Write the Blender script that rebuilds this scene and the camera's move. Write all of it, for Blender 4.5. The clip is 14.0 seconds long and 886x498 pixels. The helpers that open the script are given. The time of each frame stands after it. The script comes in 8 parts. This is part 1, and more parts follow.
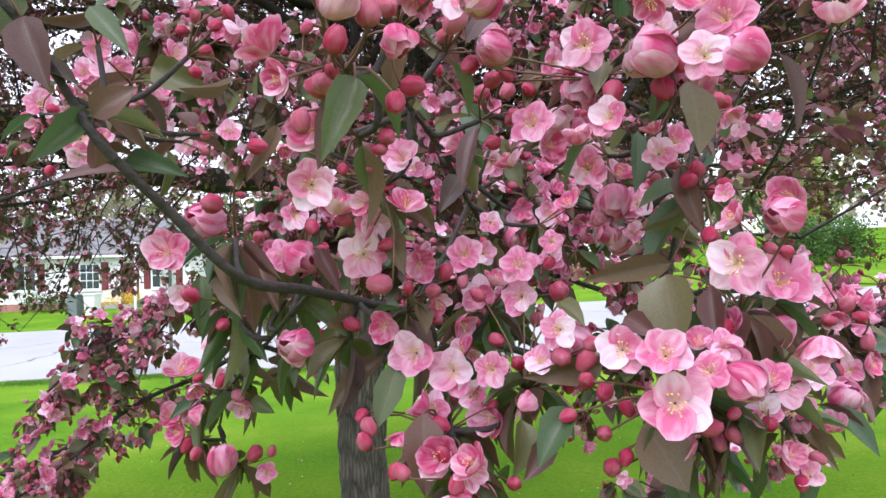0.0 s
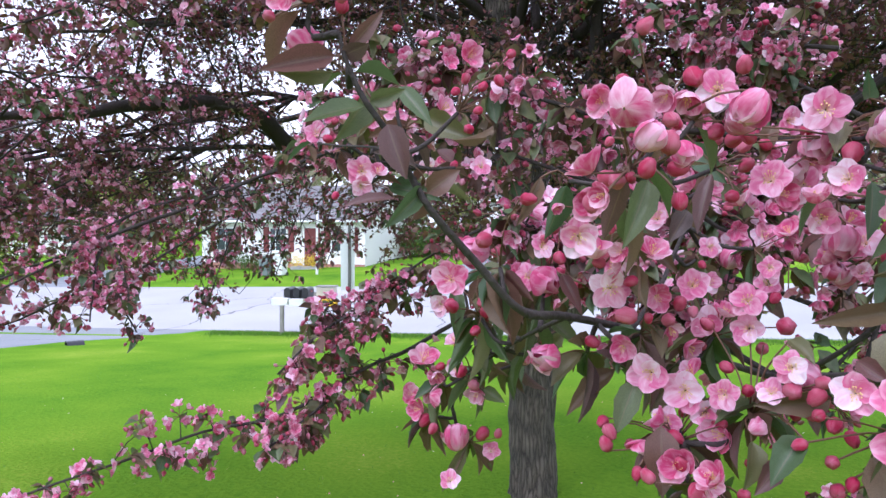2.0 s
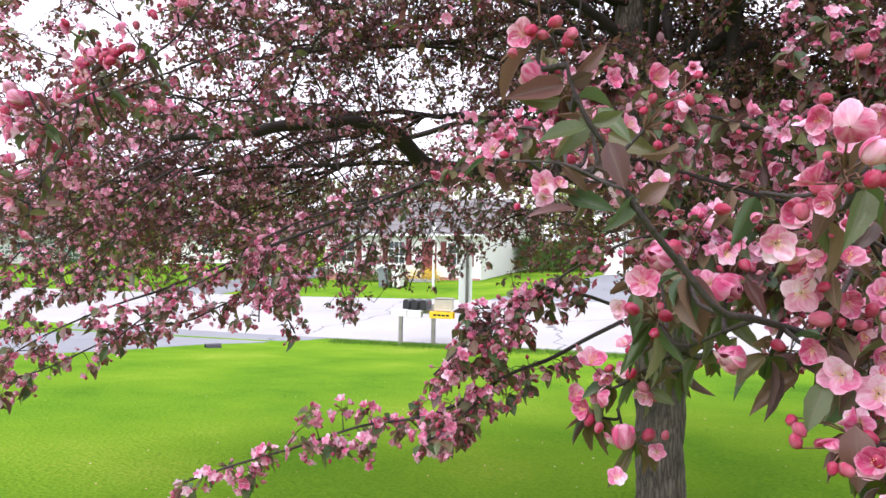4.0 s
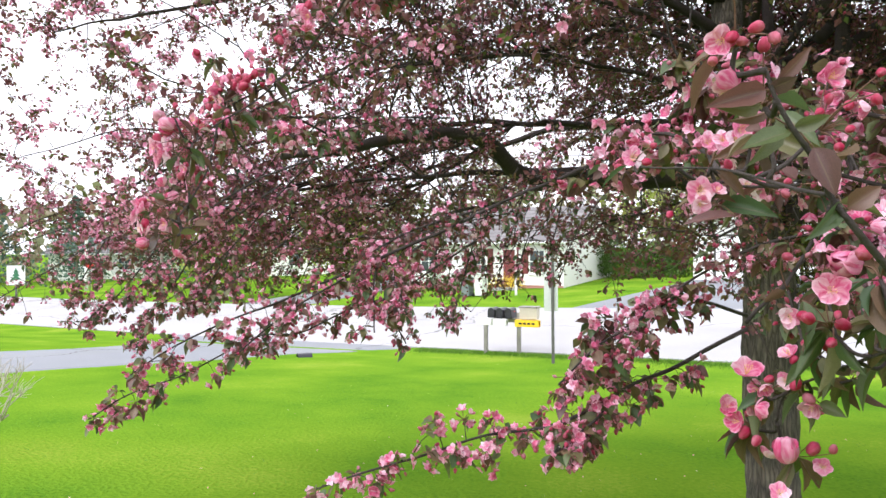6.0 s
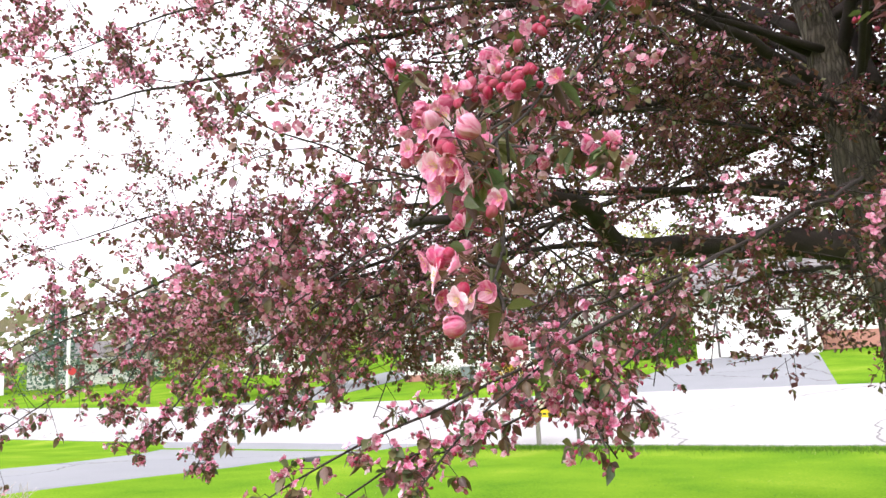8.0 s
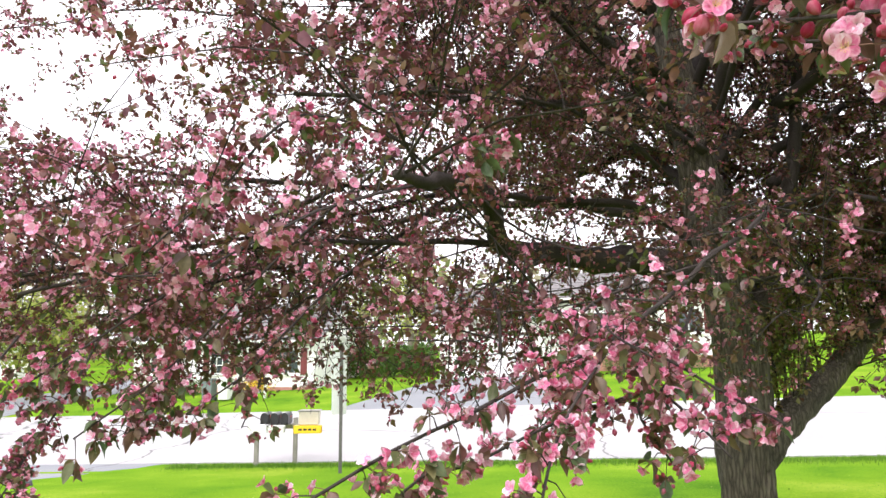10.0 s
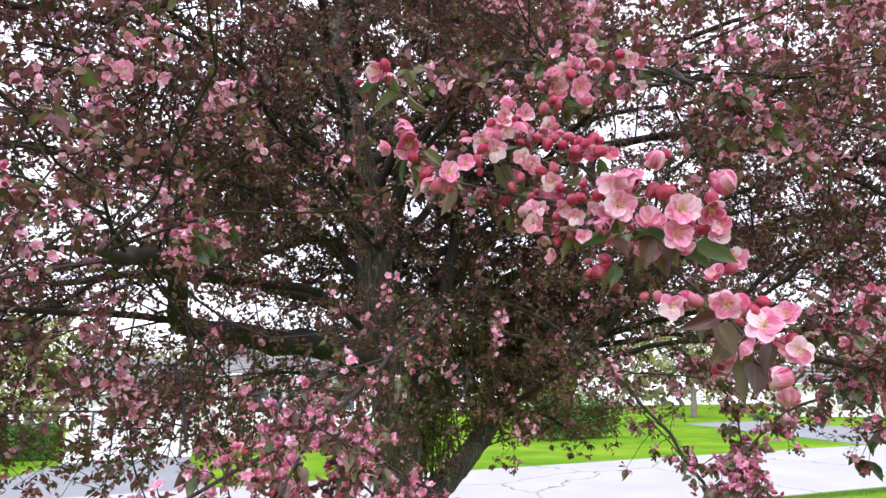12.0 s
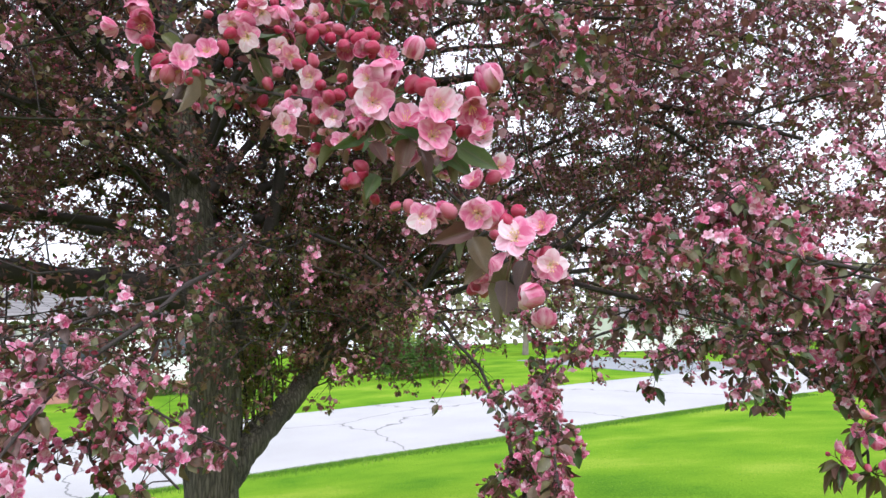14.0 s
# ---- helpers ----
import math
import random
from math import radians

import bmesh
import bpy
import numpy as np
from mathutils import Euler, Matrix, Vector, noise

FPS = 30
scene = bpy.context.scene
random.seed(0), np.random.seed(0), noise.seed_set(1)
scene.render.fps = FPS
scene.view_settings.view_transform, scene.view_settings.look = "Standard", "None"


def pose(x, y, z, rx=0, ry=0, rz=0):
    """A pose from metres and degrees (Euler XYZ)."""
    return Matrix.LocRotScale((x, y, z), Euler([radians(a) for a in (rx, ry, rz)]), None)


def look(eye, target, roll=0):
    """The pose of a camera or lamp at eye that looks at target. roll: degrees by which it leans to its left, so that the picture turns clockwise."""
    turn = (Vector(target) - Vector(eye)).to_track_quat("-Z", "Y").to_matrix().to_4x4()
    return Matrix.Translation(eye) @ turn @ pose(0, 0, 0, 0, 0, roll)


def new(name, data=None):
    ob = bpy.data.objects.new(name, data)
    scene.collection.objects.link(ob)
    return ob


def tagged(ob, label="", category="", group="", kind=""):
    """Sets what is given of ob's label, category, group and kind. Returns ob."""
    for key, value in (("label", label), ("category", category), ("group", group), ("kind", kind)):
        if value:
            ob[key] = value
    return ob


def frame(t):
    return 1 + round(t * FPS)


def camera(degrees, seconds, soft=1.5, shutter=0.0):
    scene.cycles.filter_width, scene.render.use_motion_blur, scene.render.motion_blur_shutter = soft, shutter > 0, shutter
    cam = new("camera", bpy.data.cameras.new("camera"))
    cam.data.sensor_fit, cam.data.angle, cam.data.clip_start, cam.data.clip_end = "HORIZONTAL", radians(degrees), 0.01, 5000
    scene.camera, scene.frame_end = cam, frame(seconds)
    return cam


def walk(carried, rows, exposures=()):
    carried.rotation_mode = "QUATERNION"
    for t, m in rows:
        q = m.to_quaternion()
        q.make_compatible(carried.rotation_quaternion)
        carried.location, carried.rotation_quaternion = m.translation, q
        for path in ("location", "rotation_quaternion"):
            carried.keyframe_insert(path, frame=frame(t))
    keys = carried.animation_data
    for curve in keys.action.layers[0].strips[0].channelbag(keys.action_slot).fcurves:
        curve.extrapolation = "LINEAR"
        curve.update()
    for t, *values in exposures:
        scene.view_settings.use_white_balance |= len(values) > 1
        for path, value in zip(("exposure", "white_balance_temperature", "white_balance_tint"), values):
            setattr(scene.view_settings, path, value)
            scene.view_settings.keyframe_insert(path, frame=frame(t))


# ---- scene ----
cam = camera(65.72, 14.0)
PATH = [
    (0.0, pose(-0.166, 0.183, 1.534, 90.91, 1.51, 2.97)),
    (0.5, pose(-0.171, 0.164, 1.560, 88.85, 1.44, 2.85)),
    (1.0, pose(-0.179, 0.131, 1.598, 88.71, 1.44, 4.94)),
    (1.5, pose(-0.185, 0.094, 1.612, 89.41, -0.25, 8.30)),
    (2.0, pose(-0.224, 0.062, 1.592, 88.58, -0.12, 16.57)),
    (2.5, pose(-0.257, 0.025, 1.596, 88.11, -0.14, 22.55)),
    (3.0, pose(-0.274, -0.017, 1.590, 89.68, -0.91, 25.30)),
    (3.2, pose(-0.280, -0.032, 1.584, 89.15, -0.93, 26.05)),
    (5.3, pose(-0.274, -0.050, 1.580, 90.86, -0.73, 25.95)),
    (5.5, pose(-0.298, -0.049, 1.573, 89.27, -0.97, 27.35)),
    (6.0, pose(-0.362, -0.102, 1.586, 90.40, 0.38, 32.71)),
    (6.5, pose(-0.455, -0.138, 1.602, 92.89, -0.94, 36.26)),
    (7.0, pose(-0.676, -0.040, 1.609, 96.66, -1.12, 36.48)),
    (7.2, pose(-0.757, -0.001, 1.623, 98.13, -0.64, 35.46)),
    (9.3, pose(-1.950, 0.190, 1.519, 94.88, 2.41, 22.15)),
    (9.5, pose(-1.998, 0.234, 1.517, 95.60, 1.15, 19.20)),
    (10.0, pose(-2.076, 0.248, 1.534, 98.56, 0.45, 9.99)),
    (10.5, pose(-2.211, 0.178, 1.536, 98.73, 0.73, 7.90)),
    (11.0, pose(-2.257, 0.147, 1.533, 101.69, 0.18, -2.59)),
    (11.5, pose(-2.228, 0.112, 1.559, 103.91, -0.04, -14.25)),
    (12.0, pose(-2.203, 0.118, 1.563, 104.54, 0.66, -17.94)),
    (12.5, pose(-2.147, 0.160, 1.568, 103.69, 1.18, -19.73)),
    (13.0, pose(-2.093, 0.185, 1.555, 102.61, 1.19, -23.64)),
    (13.5, pose(-2.060, 0.192, 1.565, 101.27, 1.71, -28.01)),
    (14.0, pose(-2.030, 0.202, 1.549, 99.52, 2.39, -30.63)),
]
walk(cam, PATH, [
    (0.0, 1.40, 5750, 17), (1.0, 1.38, 5400, 18), (1.5, 1.36, 5400, 19), (2.0, 1.32, 5400, 23), (2.6, 1.38, 5200, 25), (3.2, 1.44, 5800, 26), (5.3, 1.52, 6250, 15), (6.5, 1.55, 6250, 17), (7.2, 1.65, 6450, 19),
    (9.3, 1.67, 6500, 18), (10.5, 1.56, 6550, 17), (11.5, 1.44, 6320, 19), (13.0, 1.36, 5700, 17), (14.0, 1.36, 5950, 15),
])

# ---- light ----
world = bpy.data.worlds.new("overcast")
scene.world = world
world.use_nodes = True
wn, wl = world.node_tree.nodes, world.node_tree.links
wn.clear()
sky = wn.new("ShaderNodeTexSky")
sky.sky_type, sky.sun_disc = "NISHITA", False
sky.sun_elevation, sky.sun_rotation = radians(52), radians(200)
sky.air_density, sky.dust_density, sky.ozone_density = 1.0, 6.0, 1.0
pale = wn.new("ShaderNodeHueSaturation")
pale.inputs["Saturation"].default_value = 0.12
clouds = wn.new("ShaderNodeTexNoise")
clouds.inputs["Scale"].default_value = 2.2
cloud_range = wn.new("ShaderNodeMapRange")
cloud_range.inputs["To Min"].default_value, cloud_range.inputs["To Max"].default_value = 0.9, 1.1
cloud_mix = wn.new("ShaderNodeMix")
cloud_mix.data_type, cloud_mix.blend_type = "RGBA", "MULTIPLY"
cloud_mix.inputs[0].default_value = 1.0
veil = wn.new("ShaderNodeMix")
veil.data_type = "RGBA"
veil.inputs[0].default_value = 0.85
veil.inputs[7].default_value = (5.2, 5.3, 5.5, 1)
bg = wn.new("ShaderNodeBackground")
bg.inputs["Strength"].default_value = 0.15
wout = wn.new("ShaderNodeOutputWorld")
wl.new(sky.outputs[0], pale.inputs["Color"])
wl.new(clouds.outputs[0], cloud_range.inputs[0])
wl.new(pale.outputs[0], veil.inputs[6])
wl.new(veil.outputs[2], cloud_mix.inputs[6])
wl.new(cloud_range.outputs[0], cloud_mix.inputs[7])
wl.new(cloud_mix.outputs[2], bg.inputs["Color"])
wl.new(bg.outputs[0], wout.inputs[0])
sun_data = bpy.data.lights.new("sun", "SUN")
sun_data.energy, sun_data.angle, sun_data.color = 0.6, radians(30), (1.0, 0.97, 0.92)
sun = new("sun", sun_data)
sun.matrix_world = look((-6, -14, 26), (0, 4, 0))


# ---- helpers of this scene ----
def ground_z(x, y):
    """Height of the ground: the yard falls gently to the street, the land beyond rises."""
    x, y = np.asarray(x, float), np.asarray(y, float)
    edge = -0.805 + 0.035 * 45 * np.tanh(x / 45)
    near = edge * np.clip(y, 0, 15.5) / 15.5
    far = edge + 0.055 * (np.clip(y, 15.5, 80) - 15.5) + 0.01 * (np.clip(y, 80, 400) - 80)
    return np.where(y < 15.5, near, far)


def gz(x, y):
    return float(ground_z(x, y))


def shape(name, verts, faces, material, smooth=False, uv=None):
    me = bpy.data.meshes.new(name)
    me.from_pydata([tuple(v) for v in verts], [], [tuple(f) for f in faces])
    if uv is not None:
        layer = me.uv_layers.new(name="UVMap")
        idx = np.empty(len(me.loops), dtype=np.int32)
        me.loops.foreach_get("vertex_index", idx)
        layer.data.foreach_set("uv", np.asarray(uv, dtype=np.float32)[idx].ravel())
    me.materials.append(material)
    if smooth:
        me.shade_smooth()
    me.update()
    return me


def big_shape(name, verts, tris, material, uv=None, smooth=False):
    """A mesh of triangles from arrays."""
    me = bpy.data.meshes.new(name)
    n, m = len(verts), len(tris)
    me.vertices.add(n)
    me.vertices.foreach_set("co", np.asarray(verts, dtype=np.float32).ravel())
    me.loops.add(m * 3)
    me.loops.foreach_set("vertex_index", np.asarray(tris, dtype=np.int32).ravel())
    me.polygons.add(m)
    me.polygons.foreach_set("loop_start", np.arange(0, m * 3, 3, dtype=np.int32))
    if uv is not None:
        layer = me.uv_layers.new(name="UVMap")
        layer.data.foreach_set("uv", np.asarray(uv, dtype=np.float32)[np.asarray(tris).ravel()].ravel())
    me.materials.append(material)
    me.update(calc_edges=True)
    me.validate()
    if smooth:
        me.shade_smooth()
    return me


def part(name, bm, material, parent, label=""):
    """Links a bmesh, or a mesh, as one object under a thing or a part."""
    if isinstance(bm, bmesh.types.BMesh):
        me = bpy.data.meshes.new(name)
        bm.to_mesh(me)
        bm.free()
        me.materials.append(material)
    else:
        me = bm
    ob = new(name, me)
    ob.parent = parent
    if label:
        tagged(ob, label)
    return ob


def thing(name, where, label, category, group="", kind="", turn=0):
    ob = new(name)
    ob.empty_display_size = 0.1
    ob.matrix_world = pose(*where, 0, 0, turn)
    return tagged(ob, label, category, group, kind)


def box(bm, x0, x1, y0, y1, z0, z1, bevel=0.0):
    before = set(bm.verts)
    m = Matrix.Translation(((x0 + x1) / 2, (y0 + y1) / 2, (z0 + z1) / 2)) @ Matrix.Diagonal((x1 - x0, y1 - y0, z1 - z0, 1))
    made = bmesh.ops.create_cube(bm, size=1, matrix=m)
    if bevel:
        edges = list({e for v in made["verts"] for e in v.link_edges})
        bmesh.ops.bevel(bm, geom=edges, offset=bevel, segments=2, affect="EDGES", clamp_overlap=True)
    return [v for v in bm.verts if v not in before]


def boxed(x0, x1, y0, y1, z0, z1, bevel=0.0):
    bm = bmesh.new()
    box(bm, x0, x1, y0, y1, z0, z1, bevel)
    return bm


def tube_arrays(points, radii, sides, rough=0.0, seed=0, cap=True):
    """Vertices and quads of a tapered tube along points."""
    pts = [Vector(p) for p in points]
    verts, faces = [], []
    tangent = (pts[1] - pts[0]).normalized()
    u = tangent.orthogonal().normalized()
    for i, p in enumerate(pts):
        t = (pts[min(i + 1, len(pts) - 1)] - pts[max(i - 1, 0)]).normalized()
        u = (u - t * u.dot(t)).normalized()
        w = t.cross(u)
        for k in range(sides):
            a = 2 * math.pi * k / sides
            r = radii[i]
            d = u * math.cos(a) + w * math.sin(a)
            if rough:
                q = p + d * r
                furrow = max(0, 1 - 4.5 * abs(noise.noise(Vector((q.x * 13, q.y * 13, q.z * 2.0 + seed))))) * 0.55 * rough
                r *= 1 - furrow + rough * noise.noise(Vector((q.x * 9 + seed, q.y * 9, q.z * 2.2))) + 0.6 * rough * noise.noise(Vector((q.x * 30, q.y * 30, q.z * 8 + seed)))
            verts.append(p + d * r)
    for i in range(len(pts) - 1):
        for k in range(sides):
            a, b = i * sides + k, i * sides + (k + 1) % sides
            faces.append((a, b, b + sides, a + sides))
    if cap:
        faces.append(tuple(reversed(range(sides))))
        faces.append(tuple(range((len(pts) - 1) * sides, len(pts) * sides)))
    return verts, faces


def smooth_line(points, steps):
    """Catmull-Rom through the points."""
    p = [Vector(q) for q in points]
    p = [p[0] * 2 - p[1]] + p + [p[-1] * 2 - p[-2]]
    out = []
    for i in range(1, len(p) - 2):
        for s in range(steps):
            t = s / steps
            a, b, c, d = p[i - 1], p[i], p[i + 1], p[i + 2]
            out.append(0.5 * ((2 * b) + (c - a) * t + (2 * a - 5 * b + 4 * c - d) * t * t + (3 * b - a - 3 * c + d) * t ** 3))
    out.append(p[-2])
    return out


def limb_mesh(name, points, r0, r1, sides, material, steps=5, rough=0.0, wobble=0.0):
    line = smooth_line(points, steps)
    n = len(line)
    if wobble:
        line = [q + Vector(noise.noise_vector(q * 5)) * wobble * min(i, n - 1 - i, 3) / 3 for i, q in enumerate(line)]
    radii = [r0 + (r1 - r0) * (i / (n - 1)) ** 0.8 for i in range(n)]
    v, f = tube_arrays(line, radii, sides, rough)
    return shape(name, v, f, material, smooth=True)


# ---- materials ----
def material(name, colour, rough=0.7, metal=0.0, vary=0.25, grain=30.0, stain=1.2, bump=0.3, coat=0.0):
    """A painted or natural surface with variation at two scales and fine relief."""
    mat = bpy.data.materials.new(name)
    mat.use_nodes = True
    n, l = mat.node_tree.nodes, mat.node_tree.links
    b = n["Principled BSDF"]
    b.inputs["Roughness"].default_value, b.inputs["Metallic"].default_value = rough, metal
    b.inputs["Coat Weight"].default_value = coat
    tc = n.new("ShaderNodeTexCoord")
    fine, coarse = n.new("ShaderNodeTexNoise"), n.new("ShaderNodeTexNoise")
    fine.inputs["Scale"].default_value, coarse.inputs["Scale"].default_value = grain, stain
    fine.inputs["Detail"].default_value, coarse.inputs["Detail"].default_value = 5, 4
    for t in (fine, coarse):
        l.new(tc.outputs["Object"], t.inputs["Vector"])
    add = n.new("ShaderNodeMath")
    add.operation = "ADD"
    l.new(fine.outputs[0], add.inputs[0])
    l.new(coarse.outputs[0], add.inputs[1])
    ramp = n.new("ShaderNodeMapRange")
    ramp.inputs["From Min"].default_value, ramp.inputs["From Max"].default_value = 0.6, 1.4
    ramp.inputs["To Min"].default_value, ramp.inputs["To Max"].default_value = 1 - vary, 1 + vary
    l.new(add.outputs[0], ramp.inputs[0])
    mul = n.new("ShaderNodeMix")
    mul.data_type, mul.blend_type = "RGBA", "MULTIPLY"
    mul.inputs[0].default_value = 1
    mul.inputs[6].default_value = (*colour, 1)
    l.new(ramp.outputs[0], mul.inputs[7])
    l.new(mul.outputs[2], b.inputs["Base Color"])
    bp = n.new("ShaderNodeBump")
    bp.inputs["Strength"].default_value, bp.inputs["Distance"].default_value = bump, 0.01
    l.new(fine.outputs[0], bp.inputs["Height"])
    l.new(bp.outputs[0], b.inputs["Normal"])
    return mat


def ramp_node(nodes, stops):
    r = nodes.new("ShaderNodeValToRGB")
    e = r.color_ramp.elements
    while len(e) < len(stops):
        e.new(0.5)
    for el, (p, c) in zip(e, stops):
        el.position, el.color = p, (*c, 1)
    return r


def own_random(n, l):
    """A number of its own for every object and every loose piece of a mesh."""
    info, geo, add, fr = n.new("ShaderNodeObjectInfo"), n.new("ShaderNodeNewGeometry"), n.new("ShaderNodeMath"), n.new("ShaderNodeMath")
    add.operation, fr.operation = "ADD", "FRACT"
    l.new(info.outputs["Random"], add.inputs[0])
    l.new(geo.outputs["Random Per Island"], add.inputs[1])
    l.new(add.outputs[0], fr.inputs[0])
    return fr.outputs[0]


def thin(mat, colour_socket, share, rough, spec=0.3):
    """A thin leaf or petal that lets part of the light through."""
    n, l = mat.node_tree.nodes, mat.node_tree.links
    b, out = n["Principled BSDF"], n["Material Output"]
    b.inputs["Roughness"].default_value = rough
    b.inputs["Specular IOR Level"].default_value = spec
    tr, mix = n.new("ShaderNodeBsdfTranslucent"), n.new("ShaderNodeMixShader")
    mix.inputs[0].default_value = share
    l.new(colour_socket, b.inputs["Base Color"])
    l.new(colour_socket, tr.inputs["Color"])
    l.new(b.outputs[0], mix.inputs[1])
    l.new(tr.outputs[0], mix.inputs[2])
    l.new(mix.outputs[0], out.inputs[0])


def leaf_material(name, stops, share=0.3, rough=0.5):
    mat = bpy.data.materials.new(name)
    mat.use_nodes = True
    n, l = mat.node_tree.nodes, mat.node_tree.links
    r = ramp_node(n, stops)
    l.new(own_random(n, l), r.inputs[0])
    tc, no = n.new("ShaderNodeTexCoord"), n.new("ShaderNodeTexNoise")
    no.inputs["Scale"].default_value, no.inputs["Detail"].default_value = 60, 4
    l.new(tc.outputs["Object"], no.inputs["Vector"])
    rg = n.new("ShaderNodeMapRange")
    rg.inputs["From Min"].default_value, rg.inputs["From Max"].default_value = 0.3, 0.7
    rg.inputs["To Min"].default_value, rg.inputs["To Max"].default_value = 0.7, 1.3
    l.new(no.outputs[0], rg.inputs[0])
    mul = n.new("ShaderNodeMix")
    mul.data_type, mul.blend_type = "RGBA", "MULTIPLY"
    mul.inputs[0].default_value = 1
    l.new(r.outputs[0], mul.inputs[6])
    l.new(rg.outputs[0], mul.inputs[7])
    uv, sep, off, rib, blend = n.new("ShaderNodeUVMap"), n.new("ShaderNodeSeparateXYZ"), n.new("ShaderNodeMath"), n.new("ShaderNodeMapRange"), n.new("ShaderNodeMix")
    uv.uv_map = "UVMap"
    l.new(uv.outputs[0], sep.inputs[0])
    off.operation = "COMPARE"
    off.inputs[1].default_value, off.inputs[2].default_value = 0.5, 0.035
    l.new(sep.outputs[1], off.inputs[0])
    rib.inputs["To Max"].default_value = 0.28
    l.new(off.outputs[0], rib.inputs[0])
    blend.data_type = "RGBA"
    blend.inputs[7].default_value = (0.22, 0.17, 0.10, 1)
    l.new(rib.outputs[0], blend.inputs[0])
    l.new(mul.outputs[2], blend.inputs[6])
    thin(mat, blend.outputs[2], share, rough, 0.5)
    return mat


def petal_material(name, inner, outer, edge, whiteness=0.62, blotch=1.1):
    """Petals: pale by the heart, deeper in the blade, with fine streaks along them."""
    mat = bpy.data.materials.new(name)
    mat.use_nodes = True
    n, l = mat.node_tree.nodes, mat.node_tree.links
    uv, sep = n.new("ShaderNodeUVMap"), n.new("ShaderNodeSeparateXYZ")
    uv.uv_map = "UVMap"
    l.new(uv.outputs[0], sep.inputs[0])
    r = ramp_node(n, [(0.0, inner), (0.35, outer), (0.8, outer), (1.0, edge)])
    wave = n.new("ShaderNodeTexNoise")
    wave.noise_dimensions = "4D"
    wave.inputs["Scale"].default_value, wave.inputs["Detail"].default_value = 1.0, 3
    stretch = n.new("ShaderNodeMapping")
    stretch.inputs["Scale"].default_value = (1.7, 5.0, 1.0)
    l.new(uv.outputs[0], stretch.inputs[0])
    l.new(stretch.outputs[0], wave.inputs["Vector"])
    l.new(sep.outputs[0], r.inputs[0])
    rnd = own_random(n, l)
    seed = n.new("ShaderNodeMath")
    seed.operation = "MULTIPLY"
    seed.inputs[1].default_value = 60
    l.new(rnd, seed.inputs[0])
    l.new(seed.outputs[0], wave.inputs["W"])
    pale_part = n.new("ShaderNodeMath")
    pale_part.operation = "POWER"
    pale_part.inputs[1].default_value = 2.2
    l.new(rnd, pale_part.inputs[0])
    share = n.new("ShaderNodeMath")
    share.operation = "MULTIPLY_ADD"
    share.inputs[1].default_value, share.inputs[2].default_value = whiteness, 0.0
    l.new(pale_part.outputs[0], share.inputs[0])
    streak = n.new("ShaderNodeMath")
    streak.operation = "MULTIPLY_ADD"
    streak.inputs[1].default_value = blotch
    l.new(wave.outputs[0], streak.inputs[0])
    l.new(share.outputs[0], streak.inputs[2])
    low = n.new("ShaderNodeMath")
    low.operation, low.use_clamp = "SUBTRACT", True
    low.inputs[1].default_value = 0.45 * blotch
    l.new(streak.outputs[0], low.inputs[0])
    mix = n.new("ShaderNodeMix")
    mix.data_type = "RGBA"
    mix.inputs[7].default_value = (0.93, 0.77, 0.87, 1)
    l.new(low.outputs[0], mix.inputs[0])
    l.new(r.outputs[0], mix.inputs[6])
    thin(mat, mix.outputs[2], 0.35, 0.5, 0.25)
    return mat


